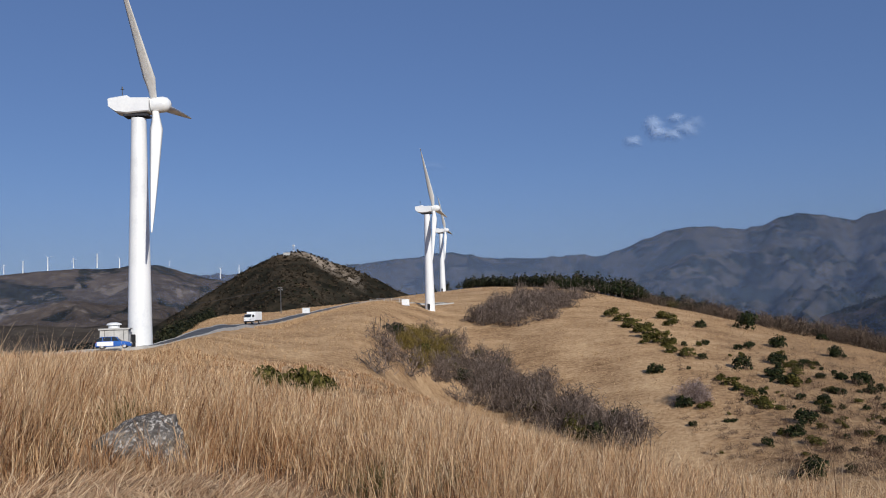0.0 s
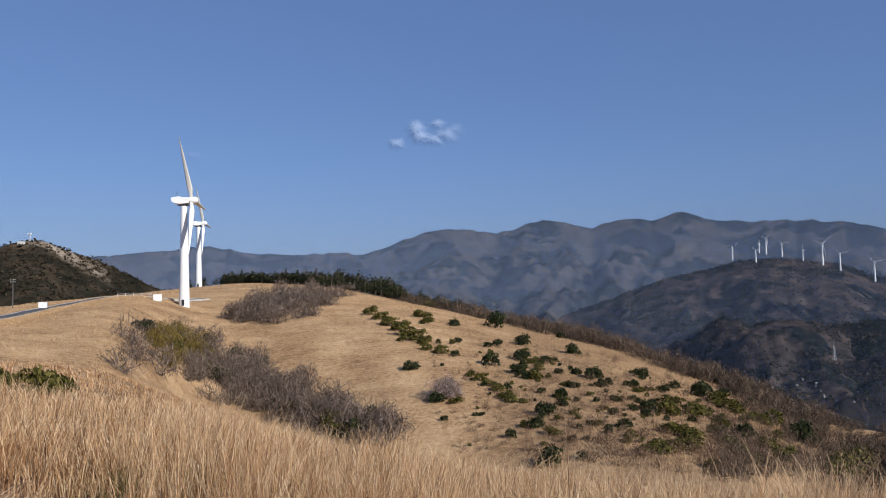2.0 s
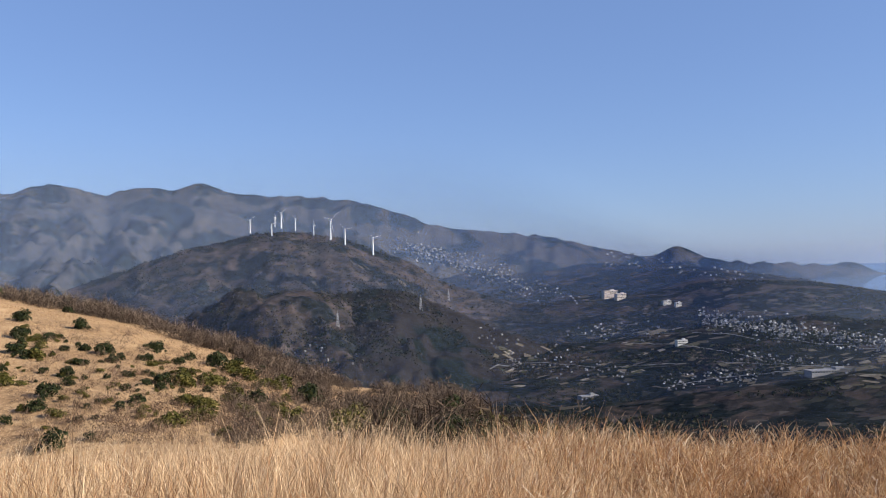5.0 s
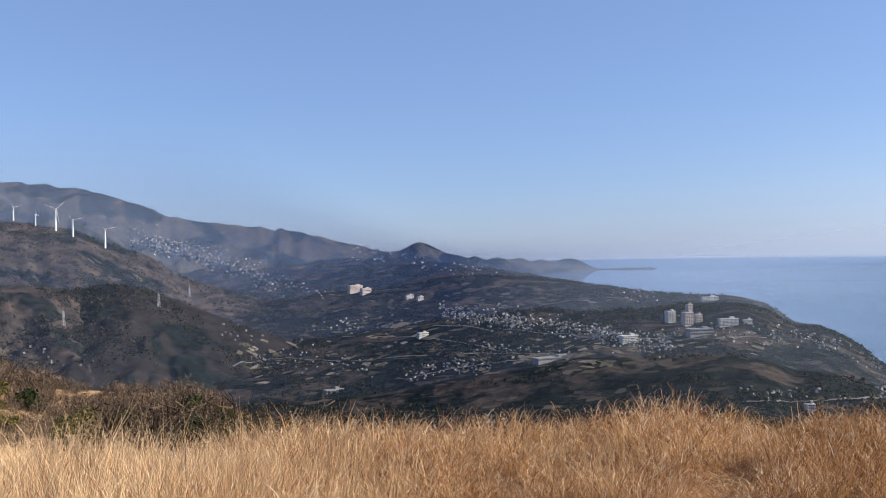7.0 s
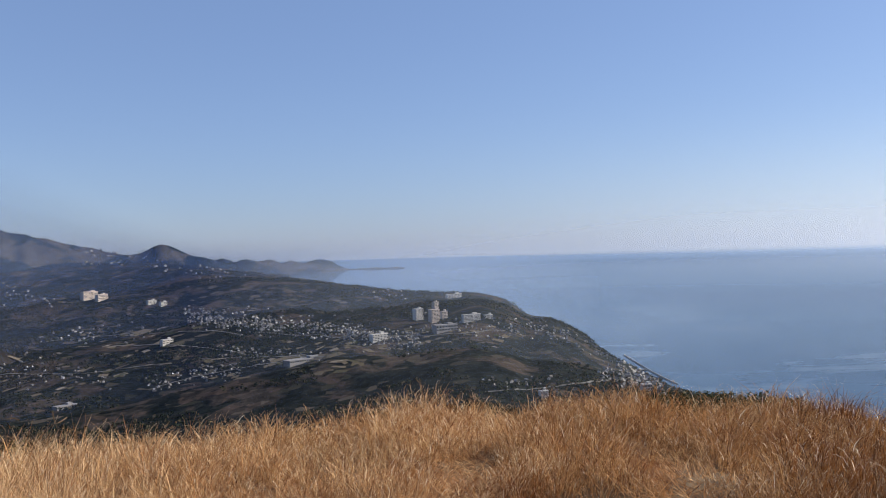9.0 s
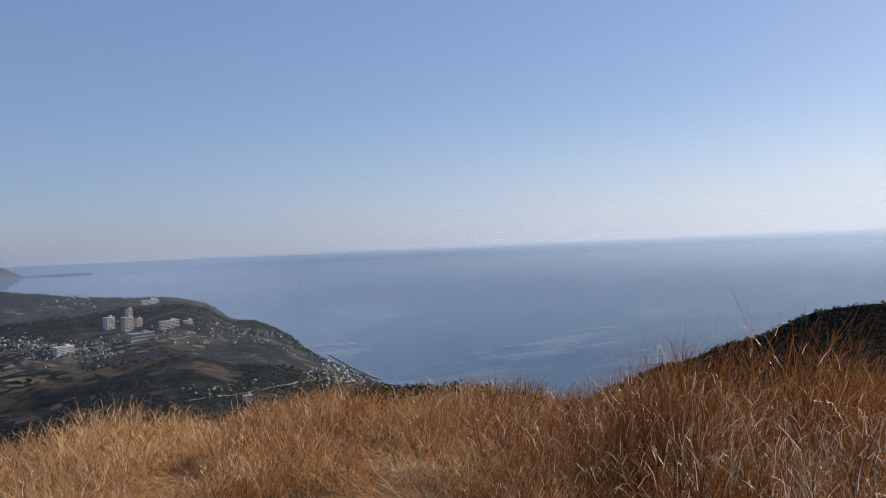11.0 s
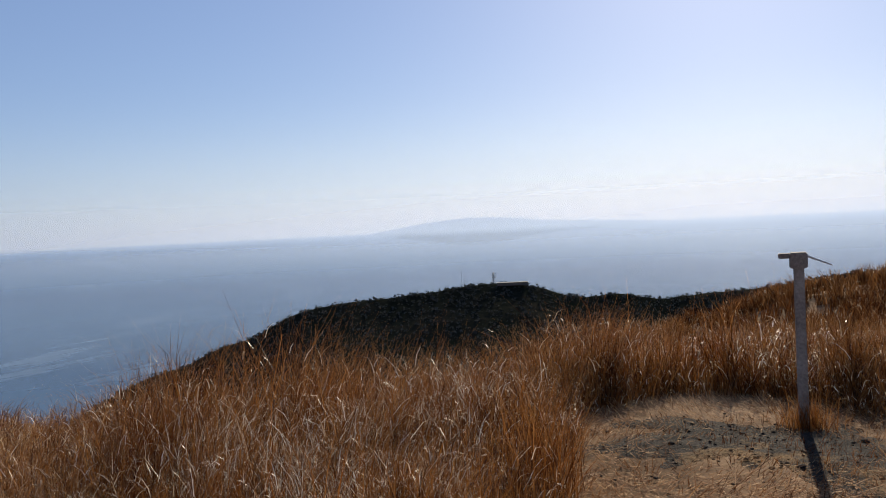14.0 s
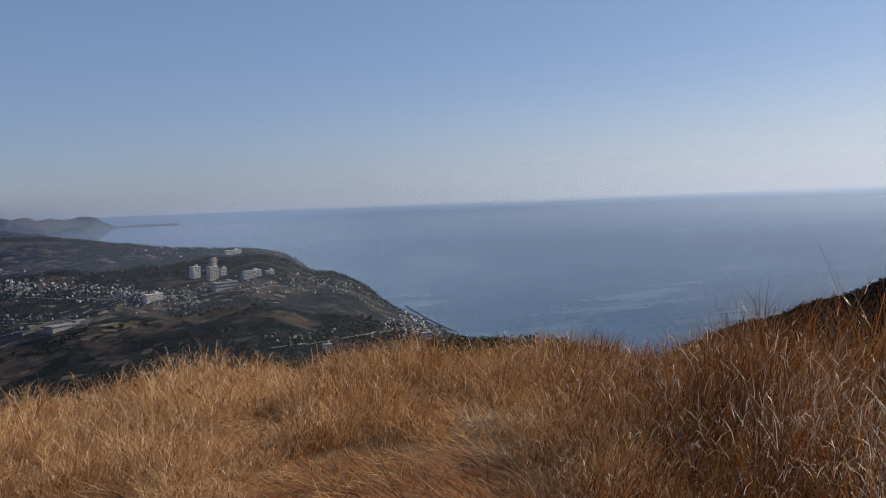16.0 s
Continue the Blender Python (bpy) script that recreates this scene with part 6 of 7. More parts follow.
# the beach below the cape: a curved strip of pale sand with a line of surf
sand = patchy("sand", [(0.27, 0.25, 0.22), (0.34, 0.32, 0.29), (0.42, 0.40, 0.36)], 0.02, 0.3, 0.9, 0.0)
q_ = np.linspace(0, 1, 40)
baz = 93.5 + 3.4 * q_
brr = 2190 - 300 * q_ - 26 * np.sin(q_ * np.pi)
rows_ = []
for o_, dz_ in ((-10, -4.0), (-5, 2.0), (5, 1.2), (12, -3.0)):
    x, y = plan(baz, brr + o_)
    rows_.append(np.stack([x, y, sea_z(baz, brr) + dz_], 1))
bv = np.stack(rows_, 1).reshape(-1, 3)
bq = np.concatenate([np.arange(39)[:, None] * 4 + np.array([[j, j + 1, j + 5, j + 4]]) for j in range(3)])
tagged(new("beach", mesh_of("beach", bv, bq, None, sand)), "curved pale sand beach below the cape", "beach", kind="structure")

# ---- woods on the far land ----
def canopy(name, places, sizes, mat, seed, per, label, leaf=0.30):
    """Tree crowns in one: a few ragged clumps of leaves each."""
    rng = np.random.default_rng(seed)
    n = len(places)
    k = np.repeat(np.arange(n), per)
    s = np.asarray(sizes)[k]
    d = rng.normal(size=(n * per, 3))
    d /= np.linalg.norm(d, axis=1)[:, None]
    d[:, 2] = np.abs(d[:, 2])
    p = np.asarray(places)[k] + d * (s * rng.uniform(0.25, 0.55, n * per))[:, None] * [1, 1, 1.25] + np.stack([0 * s, 0 * s, s * 0.25], 1)
    nn = d + rng.normal(size=d.shape) * 0.35
    nn /= np.linalg.norm(nn, axis=1)[:, None]
    a = np.cross(nn, rng.normal(size=d.shape))
    a /= np.linalg.norm(a, axis=1)[:, None]
    b = np.cross(nn, a)
    w = (s * leaf * rng.uniform(0.6, 1.3, n * per))[:, None]
    v = np.stack([p - a * w, p - b * w * 0.7, p + a * w, p + b * w * 0.7], 1).reshape(-1, 3)
    return tagged(new(name, mesh_of(name, v, np.arange(n * per * 4).reshape(-1, 4), None, mat, False)), label, "trees", kind="stuff")


rngw = np.random.default_rng(123)
dark_twig = blades("dark_twig", [(0, (0.020, 0.016, 0.012)), (0.6, (0.034, 0.027, 0.019)), (1, (0.062, 0.048, 0.034))], 0.05, None, 0.9, None, 0.0)
# headland leaf tones lifted and blued, so that haze is in their colour
hazed_wood_leaf = blades("hazed_wood_leaf", [(0, (0.026, 0.032, 0.034)), (0.6, (0.042, 0.049, 0.050)), (1, (0.062, 0.062, 0.058))], 0.12, None, 0.8, None, 0.0)
n = 8000
az = rngw.uniform(110, 166, n)
r = 1060 - 400 * rngw.random(n) ** 1.3
h_ = hill(HEAD_EL, 1050, *HEAD_SHAPE)
x, y = plan(az, r)
canopy("headland_wood", np.stack([x, y, h_(az, r) - 2.0], 1), rngw.uniform(3.5, 6, n), hazed_wood_leaf, 1, 5, "dense dark woodland covering the headland")
n = 9000
az = rngw.uniform(-26, 0, n)
r = 705 - 270 * rngw.random(n) ** 1.2
dn = hill(DARK_EL, 700, *DARK_SHAPE)
x, y = plan(az, r)
keep = fbm(x / 60, y / 60, 3, 5) > -0.25
canopy("hill_scrub", np.stack([x, y, dn(az, r) - 1.0], 1)[keep], rngw.uniform(1.2, 3.6, n)[keep], dark_twig, 2, 5, "dark leafless scrub over the hill")
az = -26 + 24 * rngw.random(1500) ** 1.5
r = 650 - 230 * rngw.random(1500) ** 0.7
x, y = plan(az, r)
canopy("hill_evergreens", np.stack([x, y, dn(az, r) - 1.0], 1), rngw.uniform(1.6, 3.2, 1500), pine_green, 3, 8, "dark evergreen scrub over the hill")
n = 56000
az = rngw.uniform(22, 100, n)
r = (900 + 2300 * rngw.random(n) ** 0.8)
x, y = plan(az, r)
z = land_z(az, r)
belt = fbm(x / 90 + 0.4 * fbm(x / 60, y / 60, 2, 12), y / 210, 4, 9)
keep = (belt > 0.08) & (z > -290) & (r < table(az, CAPE_R) + 15)
az2 = rngw.uniform(24, 57, 14000)
r2 = 1700 + 1100 * rngw.random(14000)
x2, y2 = plan(az2, r2)
valley_leaf = blades("valley_leaf", [(0, (0.014, 0.021, 0.015)), (0.5, (0.024, 0.031, 0.021)), (0.8, (0.040, 0.036, 0.026)), (1, (0.062, 0.054, 0.038))], 0.15, None, 0.9, None, 0.0)
canopy("valley_wood", np.stack([x, y, z - 2.0], 1)[keep], rngw.uniform(4.5, 9, n)[keep], valley_leaf, 4, 7, "dark woods over the valley and its hills", 0.27)

# a dark strip of trees below the brow, on the sea side
az3 = rngw.uniform(95.0, 104.8, 90)
r3_ = rngw.uniform(58, 76, 90)
x3, y3 = plan(az3, r3_)
top3 = rise(r3_, -9.3 + rngw.uniform(-0.5, 0.1, 90) - 0.06 * np.abs(az3 - 99.5))
canopy("brow_wood", np.stack([x3, y3, top3 - 2.6], 1), np.full(90, 2.8), evergreen, 8, 260, "dark evergreen wood below the brow of the hilltop", 0.05)
az3 = np.concatenate([rngw.normal(51.5, 0.5, 12), rngw.normal(54.0, 0.7, 16), rngw.normal(56.3, 0.5, 10), rngw.normal(41.5, 0.5, 8)])
r3_ = rngw.uniform(45, 60, len(az3))
x3, y3 = plan(az3, r3_)
top3 = rise(r3_, table(az3, BROW) - 0.3 + rngw.uniform(-0.6, 0.1, len(az3)))
canopy("brow_shrubs", np.stack([x3, y3, top3 - 1.6], 1), np.full(len(az3), 1.7), yellow_green, 18, 240, "yellow-green shrubs below the brow of the hilltop", 0.055)
az3 = np.concatenate([rngw.uniform(43, 50, 26), rngw.uniform(50, 58.5, 26)])
r3_ = rngw.uniform(42, 62, len(az3))
x3, y3 = plan(az3, r3_)
top3 = rise(r3_, table(az3, BROW) - 0.35 + rngw.uniform(-1.2, 0.1, len(az3)))
canopy("brow_evergreens", np.stack([x3, y3, top3 - 1.7], 1), np.full(len(az3), 1.8), evergreen, 38, 240, "dark evergreen shrubs below the brow of the hilltop", 0.055)
az3 = rngw.uniform(-18.4, -15.4, 40)
r3_ = np.array([float(table(np.array([a_]), CREST_R)[0]) for a_ in az3]) * rngw.uniform(1.0, 1.08, 40)
x3, y3 = plan(az3, r3_)
canopy("edge_scrub", np.stack([x3, y3, ground_z(az3, r3_) - 0.6], 1), rngw.uniform(2.4, 4.6, 40), pine_green, 28, 150, "dark evergreen scrub at the edge of the ridge", 0.06)
canopy("pine_belt_wood", np.array([np.array(stand(a_, float(table(np.array([a_]), CREST_R)[0]) * f_)) for a_, f_ in zip(rngw.uniform(1.5, 13, 260), rngw.uniform(0.99, 1.05, 260))]),
       rngw.uniform(6.0, 8.2, 260), pine_green, 9, 50, "dark pines crowded along the ridge", 0.09)
hill_leaf = blades("hill_leaf", [(0, (0.026, 0.026, 0.022)), (0.5, (0.046, 0.040, 0.034)), (1, (0.080, 0.066, 0.055))], 0.15, None, 0.9, None, 0.0)
# ---- the small cloud ----
def puff(az, el, wide, high, dense):
    """One soft tuft of vapour: thick in the middle, clear at its ragged rim."""
    n, m = 64, 16
    a = np.linspace(0, 2 * np.pi, n, endpoint=False)
    rim = 1 + 0.35 * fbm(np.cos(a) * 1.7 + az, np.sin(a) * 1.7 + el, 3, 31)
    f = np.linspace(0, 1, m)[:, None] ** 0.8
    A, E = az + wide * f * rim * np.cos(a), el + high * f * rim * np.sin(a)
    x, y = plan(A, 4400.0)
    deep = 60 * (1 - f ** 2) * np.ones_like(A)
    x, y = x * (1 - deep / 4400), y * (1 - deep / 4400)
    fade = np.clip((1 - f ** 2) ** 2 * dense * (1 + 0.3 * fbm(A * 3, E * 3, 2, 33)), 0, 1) * np.ones_like(A)
    q = [(k * n + i, k * n + (i + 1) % n, (k + 1) * n + (i + 1) % n, (k + 1) * n + i) for k in range(m - 1) for i in range(n)]
    return np.stack([x, y, rise(4400.0, E)], -1).reshape(-1, 3), np.array(q), np.zeros((0, 3), int), fade.ravel()


def join_puffs(rows):
    off, V, Q, F = 0, [], [], []
    for r_ in rows:
        v, q, t, f = puff(*r_)
        V.append(v * (1 + 0.001 * len(V))), Q.append(q + off), F.append(f)
        off += len(v)
    return np.concatenate(V), np.concatenate(Q), np.concatenate(F)


cv, cq, cf = join_puffs([(14.35, 11.85, 0.95, 0.85, 0.6), (14.6, 11.3, 1.0, 0.7, 0.55), (15.5, 11.1, 1.1, 0.6, 0.5), (16.4, 11.4, 1.1, 0.7, 0.5), (15.85, 12.1, 0.85, 0.5, 0.5), (17.0, 11.75, 1.0, 0.6, 0.2), (12.9, 10.85, 0.9, 0.55, 0.5), (-0.55, 9.95, 1.2, 0.4, 0.08)])
tagged(new("backdrop_cloud", mesh_of("backdrop_cloud", cv, cq, None, mist, True, cf)), "small wispy white cloud", "cloud", kind="structure")
k2 = fbm(x2 / 120, y2 / 120, 3, 19) > -0.1
canopy("hill_wood_trees", np.stack([x2, y2, land_z(az2, r2) - 2.0], 1)[k2], rngw.uniform(4, 8, 14000)[k2], hill_leaf, 6, 5, "brown-grey woods over the wind farm hill", 0.34)

# ---- grass ----
def strands(x, y, h, lean, tilt, curl, width, rng, segs=3, late=2.0, lift=-0.03):
    """Blades of grass standing at x, y: lengths, the heading of their lean, the tilt at the root and the curl towards the tip."""
    n = len(x)
    az = np.degrees(np.arctan2(x, y))
    z = ground_z(az, np.hypot(x, y)) + lift
    dx, dy = np.sin(lean), np.cos(lean)
    t = rng.uniform(0, np.pi, n)
    sx, sy = np.cos(t), np.sin(t)
    lev, along = [], []
    out, up = np.zeros(n), np.zeros(n)
    for k in range(segs + 1):
        s = k / segs
        if k:
            th = np.minimum(tilt + curl * ((k - 0.5) / segs) ** late, 2.7)
            out = out + np.sin(th) * h / segs
            up = np.maximum(up + np.cos(th) * h / segs, 0.02 - np.maximum(lift, 0))
        px, py, pz = x + dx * out, y + dy * out, z + up
        w = width * (1 - s) ** 0.5 * 0.5
        if k < segs:
            lev += [np.stack([px - sx * w, py - sy * w, pz], 1), np.stack([px + sx * w, py + sy * w, pz], 1)]
            along += [np.full(n, s)] * 2
        else:
            lev.append(np.stack([px, py, pz], 1))
            along.append(np.full(n, s))
    m = 2 * segs + 1
    v = np.stack(lev, 1).reshape(-1, 3)
    b = np.arange(n)[:, None] * m
    q = np.concatenate([b + np.array([[2 * k, 2 * k + 1, 2 * k + 3, 2 * k + 2]]) for k in range(segs - 1)]) if segs > 1 else np.zeros((0, 4), int)
    return v, q, b + np.array([[m - 3, m - 2, m - 1]]), np.stack(along, 1).ravel()


def join(bits):
    off, V, Q, T, A = 0, [], [], [], []
    for v, q, t, a in bits:
        V.append(v), Q.append(q + off), T.append(t + off), A.append(a)
        off += len(v)
    return np.concatenate(V), np.concatenate(Q), np.concatenate(T), np.concatenate(A)


def bare(x, y):
    """How trodden or bare the ground is: 1 on clearings, 0 in standing grass."""
    az, r = np.degrees(np.arctan2(x, y)), np.hypot(x, y)
    az = np.where(az < -90, az + 360, az)
    w = 0.35 * fbm(x * 1.1, y * 1.1, 3, 91)
    def blob(a0, r0, ha, hr):
        d = np.hypot((az - a0) / ha, (r - r0) / hr)
        return np.clip(1.6 - d * 1.25 + w, 0, 1)
    c = np.clip((10.3 + 0.05 * az + 1.6 * fbm(x * 0.45, y * 0.45, 2, 92) - r) / 0.8, 0, 1) * np.clip((-8 - az) / 6 + w, 0, 1)
    c = np.maximum(c, np.clip((7.2 + 1.0 * fbm(x * 0.6, y * 0.6, 2, 93) - r) / 0.7, 0, 1) * np.clip((24 - az) / 8, 0, 1))
    c = np.maximum(c, blob(-20.5, 11.1, 4.2, 0.8))
    c = np.maximum(c, blob(82.5, 8.6, 3.0, 1.3))
    c = np.maximum(c, blob(72, 6.3, 4.5, 0.9))
    pathaz = 98 + 1.6 * np.sin(r * 0.5)
    c = np.maximum(c, np.clip(1.3 - np.abs(az - pathaz) * r / 57.3 / 0.42 + w, 0, 1) * np.clip((11.5 - r) / 2.5, 0, 1) * 0.9)
    c = np.maximum(c, blob(91, 5.6, 14, 1.3) * 0.85)
    c = np.maximum(c, np.clip((az - 141.5) / 3.0 + w, 0, 1) * np.clip((9.5 - r) / 0.7 + w, 0, 1))
    return c


GRASS_UP = [(-40, 1.35), (-27, 1.32), (-20, 0.95), (-13, 1.0), (-7, 0.75), (0, 0.95), (8, 0.88), (13, 0.90), (19, 0.92), (30, 0.92), (37, 1.1), (48, 1.12), (54, 1.12), (58, 1.1), (62, 1.1), (66, 1.15), (70, 1.12), (75, 1.35), (80, 1.48), (85, 1.18),
            (90, 1.65), (95, 1.42), (102, 1.32), (108, 1.38), (111, 1.44), (113, 1.58), (115, 1.68), (118, 1.66), (121, 1.60), (124, 1.56), (126, 1.40), (129, 1.45), (133, 1.25), (138, 1.05), (143, 1.08), (147, 0.95), (153, 1.2), (165, 1.1), (180, 1.0)]




def height_at(az, r):
    """How tall the grass stands at a heading and distance: lower where it is trodden near the viewpoint."""
    return table(az, GRASS_H) * (1 + (table(az, GRASS_UP) - 1) * np.clip((r - 5.5) / 3.0, 0, 1) - 0.22 * np.clip((6.5 - r) / 2.0, 0, 1) * (az > 112))


def field(name, az0, az1, r0, r1, count, mats, seed, label, lean=1.2, tall=1.0, segs=3, wide=0.0075, power=0.5, limp=1.0, per=16, leaf=2, late=3.2, mound=0.35, minr=3.0, broad_leaf=1.0, reach=(0.18, 0.42), wild=0.9, lumps=0.9, mess=0.15, short=0.45):
    """Tussocks of dry grass over a sector, drawn thicker near the viewpoint: upright stalks that nod at the tip, and short leaves
    that spring from the stalks and hang over in hooks. limp: how far the tips nod; reach: the lengths of the leaves."""
    rng = np.random.default_rng(seed)
    n = count // per
    s = rng.random(n)
    r = (r0 ** power + (r1 ** power - r0 ** power) * s) ** (1 / power)
    az = rng.uniform(az0, az1, n)
    cx, cy = plan(az, r)
    lump = fbm(cx * lumps, cy * lumps, 3, 17)
    keep = rng.random(n) < 0.66 + 1.5 * lump + 0.25 * (r > 20)
    cx, cy, lump = cx[keep], cy[keep], lump[keep]
    n = len(cx)
    ch = 0.84 + 0.34 * fbm(cx * 0.35, cy * 0.35, 3, 7) + mound * lump + rng.normal(size=n) * 0.10
    cl = lean + rng.normal(size=n) * 0.7
    N = n * per
    spread = np.repeat(rng.uniform(0.03, 0.14, n), per)
    ox, oy = rng.normal(size=N) * spread, rng.normal(size=N) * spread
    x, y = np.repeat(cx, per) + ox, np.repeat(cy, per) + oy
    rr = np.hypot(x, y)
    a2 = np.degrees(np.arctan2(x, y))
    a2 = np.where(a2 < -90, a2 + 360, a2)
    b = bare(x, y)
    h = np.repeat(ch, per) * height_at(a2, rr) * tall * rng.uniform(short, 1.12, N) * (1 - 0.80 * b)
    h = np.where(rng.random(N) < 0.004, h * 1.1, h)
    h = np.maximum(h, 0.12)
    k = (rng.random(N) > b * 0.55) & (rr > minr)
    own = np.arctan2(ox, oy)
    le = np.where(rng.random(N) < 0.45, own, np.repeat(cl, per) + rng.normal(size=N) * wild)
    tilt = np.abs(rng.normal(size=N)) * mess + np.repeat(np.abs(rng.normal(size=n)) * 0.10, per) + 0.9 * b * rng.random(N)
    curl = rng.gamma(2.0, 0.42 * limp, N)
    far = np.clip(rr / 9, 0.75, 4.0)
    w = wide * far * rng.uniform(0.5, 1.3, N)
    bits = [strands(x[k], y[k], h[k] * (1 + 0.12 * np.minimum(curl[k], 2.4)), le[k], tilt[k], np.minimum(curl[k], 2.6), w[k], rng, segs, late)]
    # leaves along the stalks, hooked over, some coloured pale as if catching the light
    m = int(N / leaf)
    j = rng.integers(0, N, m)
    j = j[(b[j] < 0.6) & (rr[j] > 4.6)]
    m = len(j)
    at = rng.uniform(0.05, 0.86, m)
    go = np.sin(tilt[j]) * h[j] * at
    size = rng.uniform(*reach, m) * np.clip(h[j] / 0.6, 0.45, 1.3)
    bits2 = [strands(x[j] + np.sin(le[j]) * go, y[j] + np.cos(le[j]) * go, size, le[j] + rng.normal(size=m) * 1.1, rng.uniform(0.1, 0.7, m), rng.uniform(0.8, 2.9, m),
                     w[j] * broad_leaf * 0.62, rng, 3, 1.3, np.cos(tilt[j]) * h[j] * at * 0.93)]
    for nm, bb, mat, lab in ((name, bits, mats[0], label), (name + "_leaves", bits2, mats[1], "pale hooked dry leaves among the tall grass")):
        v, q, t, a = join(bb)
        tagged(new(nm, mesh_of(nm, v, q, t, mat, True, a)), lab, "grass", kind="stuff")


def trampled(name, az0, az1, r0, r1, count, mat, seed, label, length=(0.18, 0.5), wide=0.007, where=0.35, thin=False):
    """Broken stalks lying flat on trodden ground."""
    rng = np.random.default_rng(seed)
    az, r = rng.uniform(az0, az1, count), r0 + (r1 - r0) * rng.random(count) ** 1.1
    x, y = plan(az, r)
    k = bare(x, y) > where * rng.uniform(0.4, 1.6, count)
    if thin:
        k &= np.hypot((az - 155.5) / 11.0, (r - 7.2) / 1.15) + 0.5 * fbm(x * 1.6, y * 1.6, 3, 55) > rng.uniform(0.35, 1.15, count)
    x, y = x[k], y[k]
    n = len(x)
    swirl = 3.0 * fbm(x * 0.8, y * 0.8, 2, seed + 3)
    v, q, t, a = strands(x, y, rng.uniform(*length, n), swirl + rng.normal(size=n) * 0.9, np.clip(rng.normal(size=n) * 0.22 + 1.22, 0.3, 1.6), rng.uniform(-0.2, 0.7, n),
                         wide * rng.uniform(0.6, 1.5, n), rng, 2, 1.0, 0.015)
    tagged(new(name, mesh_of(name, v, q, t, mat, True, a)), label, "grass", kind="stuff")


straw = blades("straw", [(0, (0.07, 0.030, 0.012)), (0.3, (0.34, 0.18, 0.085)), (0.6, (0.64, 0.42, 0.225)), (1, (0.90, 0.70, 0.46))], 0.28, (0.78, 0.58, 0.36), 0.6, (2.2, (0.60, 0.47, 0.37)))
straw_pale = blades("straw_pale", [(0, (0.22, 0.115, 0.052)), (0.5, (0.55, 0.36, 0.19)), (1, (0.90, 0.74, 0.52))], 0.3, None, 0.5)
# redder grass, its tones also darkened for standing against the sun
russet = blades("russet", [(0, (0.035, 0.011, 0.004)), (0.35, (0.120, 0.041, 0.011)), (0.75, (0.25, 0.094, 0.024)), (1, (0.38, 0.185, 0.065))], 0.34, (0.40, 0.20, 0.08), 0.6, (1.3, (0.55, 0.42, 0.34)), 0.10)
# dry leaves; the near-white end of the ramp paints highlights on them
russet_pale_glint = blades("russet_pale_glint", [(0, (0.030, 0.010, 0.004)), (0.5, (0.13, 0.050, 0.015)), (0.72, (0.28, 0.14, 0.055)), (0.86, (0.66, 0.52, 0.38)), (1, (0.92, 0.85, 0.74))], 0.24, None, 0.42, None, 0.35)
bank_russet = blades("bank_russet", [(0, (0.036, 0.013, 0.006)), (0.4, (0.13, 0.050, 0.016)), (0.8, (0.23, 0.100, 0.034)), (1, (0.34, 0.19, 0.09))], 0.32, None, 0.75, (0.25, (0.55, 0.45, 0.40)), 0.05)
bank_pale = blades("bank_pale", [(0, (0.08, 0.030, 0.010)), (0.8, (0.26, 0.14, 0.060)), (1, (0.60, 0.48, 0.34))], 0.25, None, 0.6, None, 0.10)
tawny = blades("tawny", [(0, (0.12, 0.046, 0.018)), (0.3, (0.37, 0.18, 0.076)), (0.7, (0.61, 0.355, 0.165)), (1, (0.82, 0.60, 0.36))], 0.32, None, 0.6, (1.1, (0.54, 0.40, 0.32)), 0.12)
# the palest tones here also stand for highlights on the leaves
tawny_pale = blades("tawny_pale", [(0, (0.18, 0.075, 0.030)), (0.5, (0.50, 0.30, 0.145)), (0.88, (0.76, 0.56, 0.35)), (1, (0.92, 0.82, 0.64))], 0.30, None, 0.5, None, 0.2)
field("tall_grass", -34, 62, 4.2, 27, 190000, (straw, straw_pale), 1, "tall dry straw-coloured grass standing on the hilltop", 1.2, limp=0.7, leaf=1.1, mound=0.5, reach=(0.10, 0.28), wild=1.5, lumps=1.1, mess=0.2, short=0.3)
# the tawny tones made redder, and darker for grass lit from behind
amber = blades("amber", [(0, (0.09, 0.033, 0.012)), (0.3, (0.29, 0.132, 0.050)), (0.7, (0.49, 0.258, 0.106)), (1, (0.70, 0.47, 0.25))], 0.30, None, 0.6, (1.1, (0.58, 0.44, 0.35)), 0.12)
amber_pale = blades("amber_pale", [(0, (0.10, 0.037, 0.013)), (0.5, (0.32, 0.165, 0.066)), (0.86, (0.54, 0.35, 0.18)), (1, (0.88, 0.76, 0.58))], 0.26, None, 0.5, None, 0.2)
field("matted_grass", 50, 90, 4.4, 19, 80000, (tawny, tawny_pale), 2, "matted dry russet grass with trodden patches", 2.4, 1.0, limp=2.2, late=1.5, leaf=0.5, mound=0.9, reach=(0.08, 0.24), wild=1.6, lumps=1.3, mess=0.38, short=0.2)
field("amber_grass", 86, 109, 4.4, 19, 48000, (amber, amber_pale), 12, "matted dry amber grass on the sunward brow, toned darker as if backlit", 2.6, 1.0, limp=2.2, late=1.6, leaf=0.5, mound=0.8, reach=(0.08, 0.24), wild=1.5, lumps=1.3, mess=0.34, short=0.2)
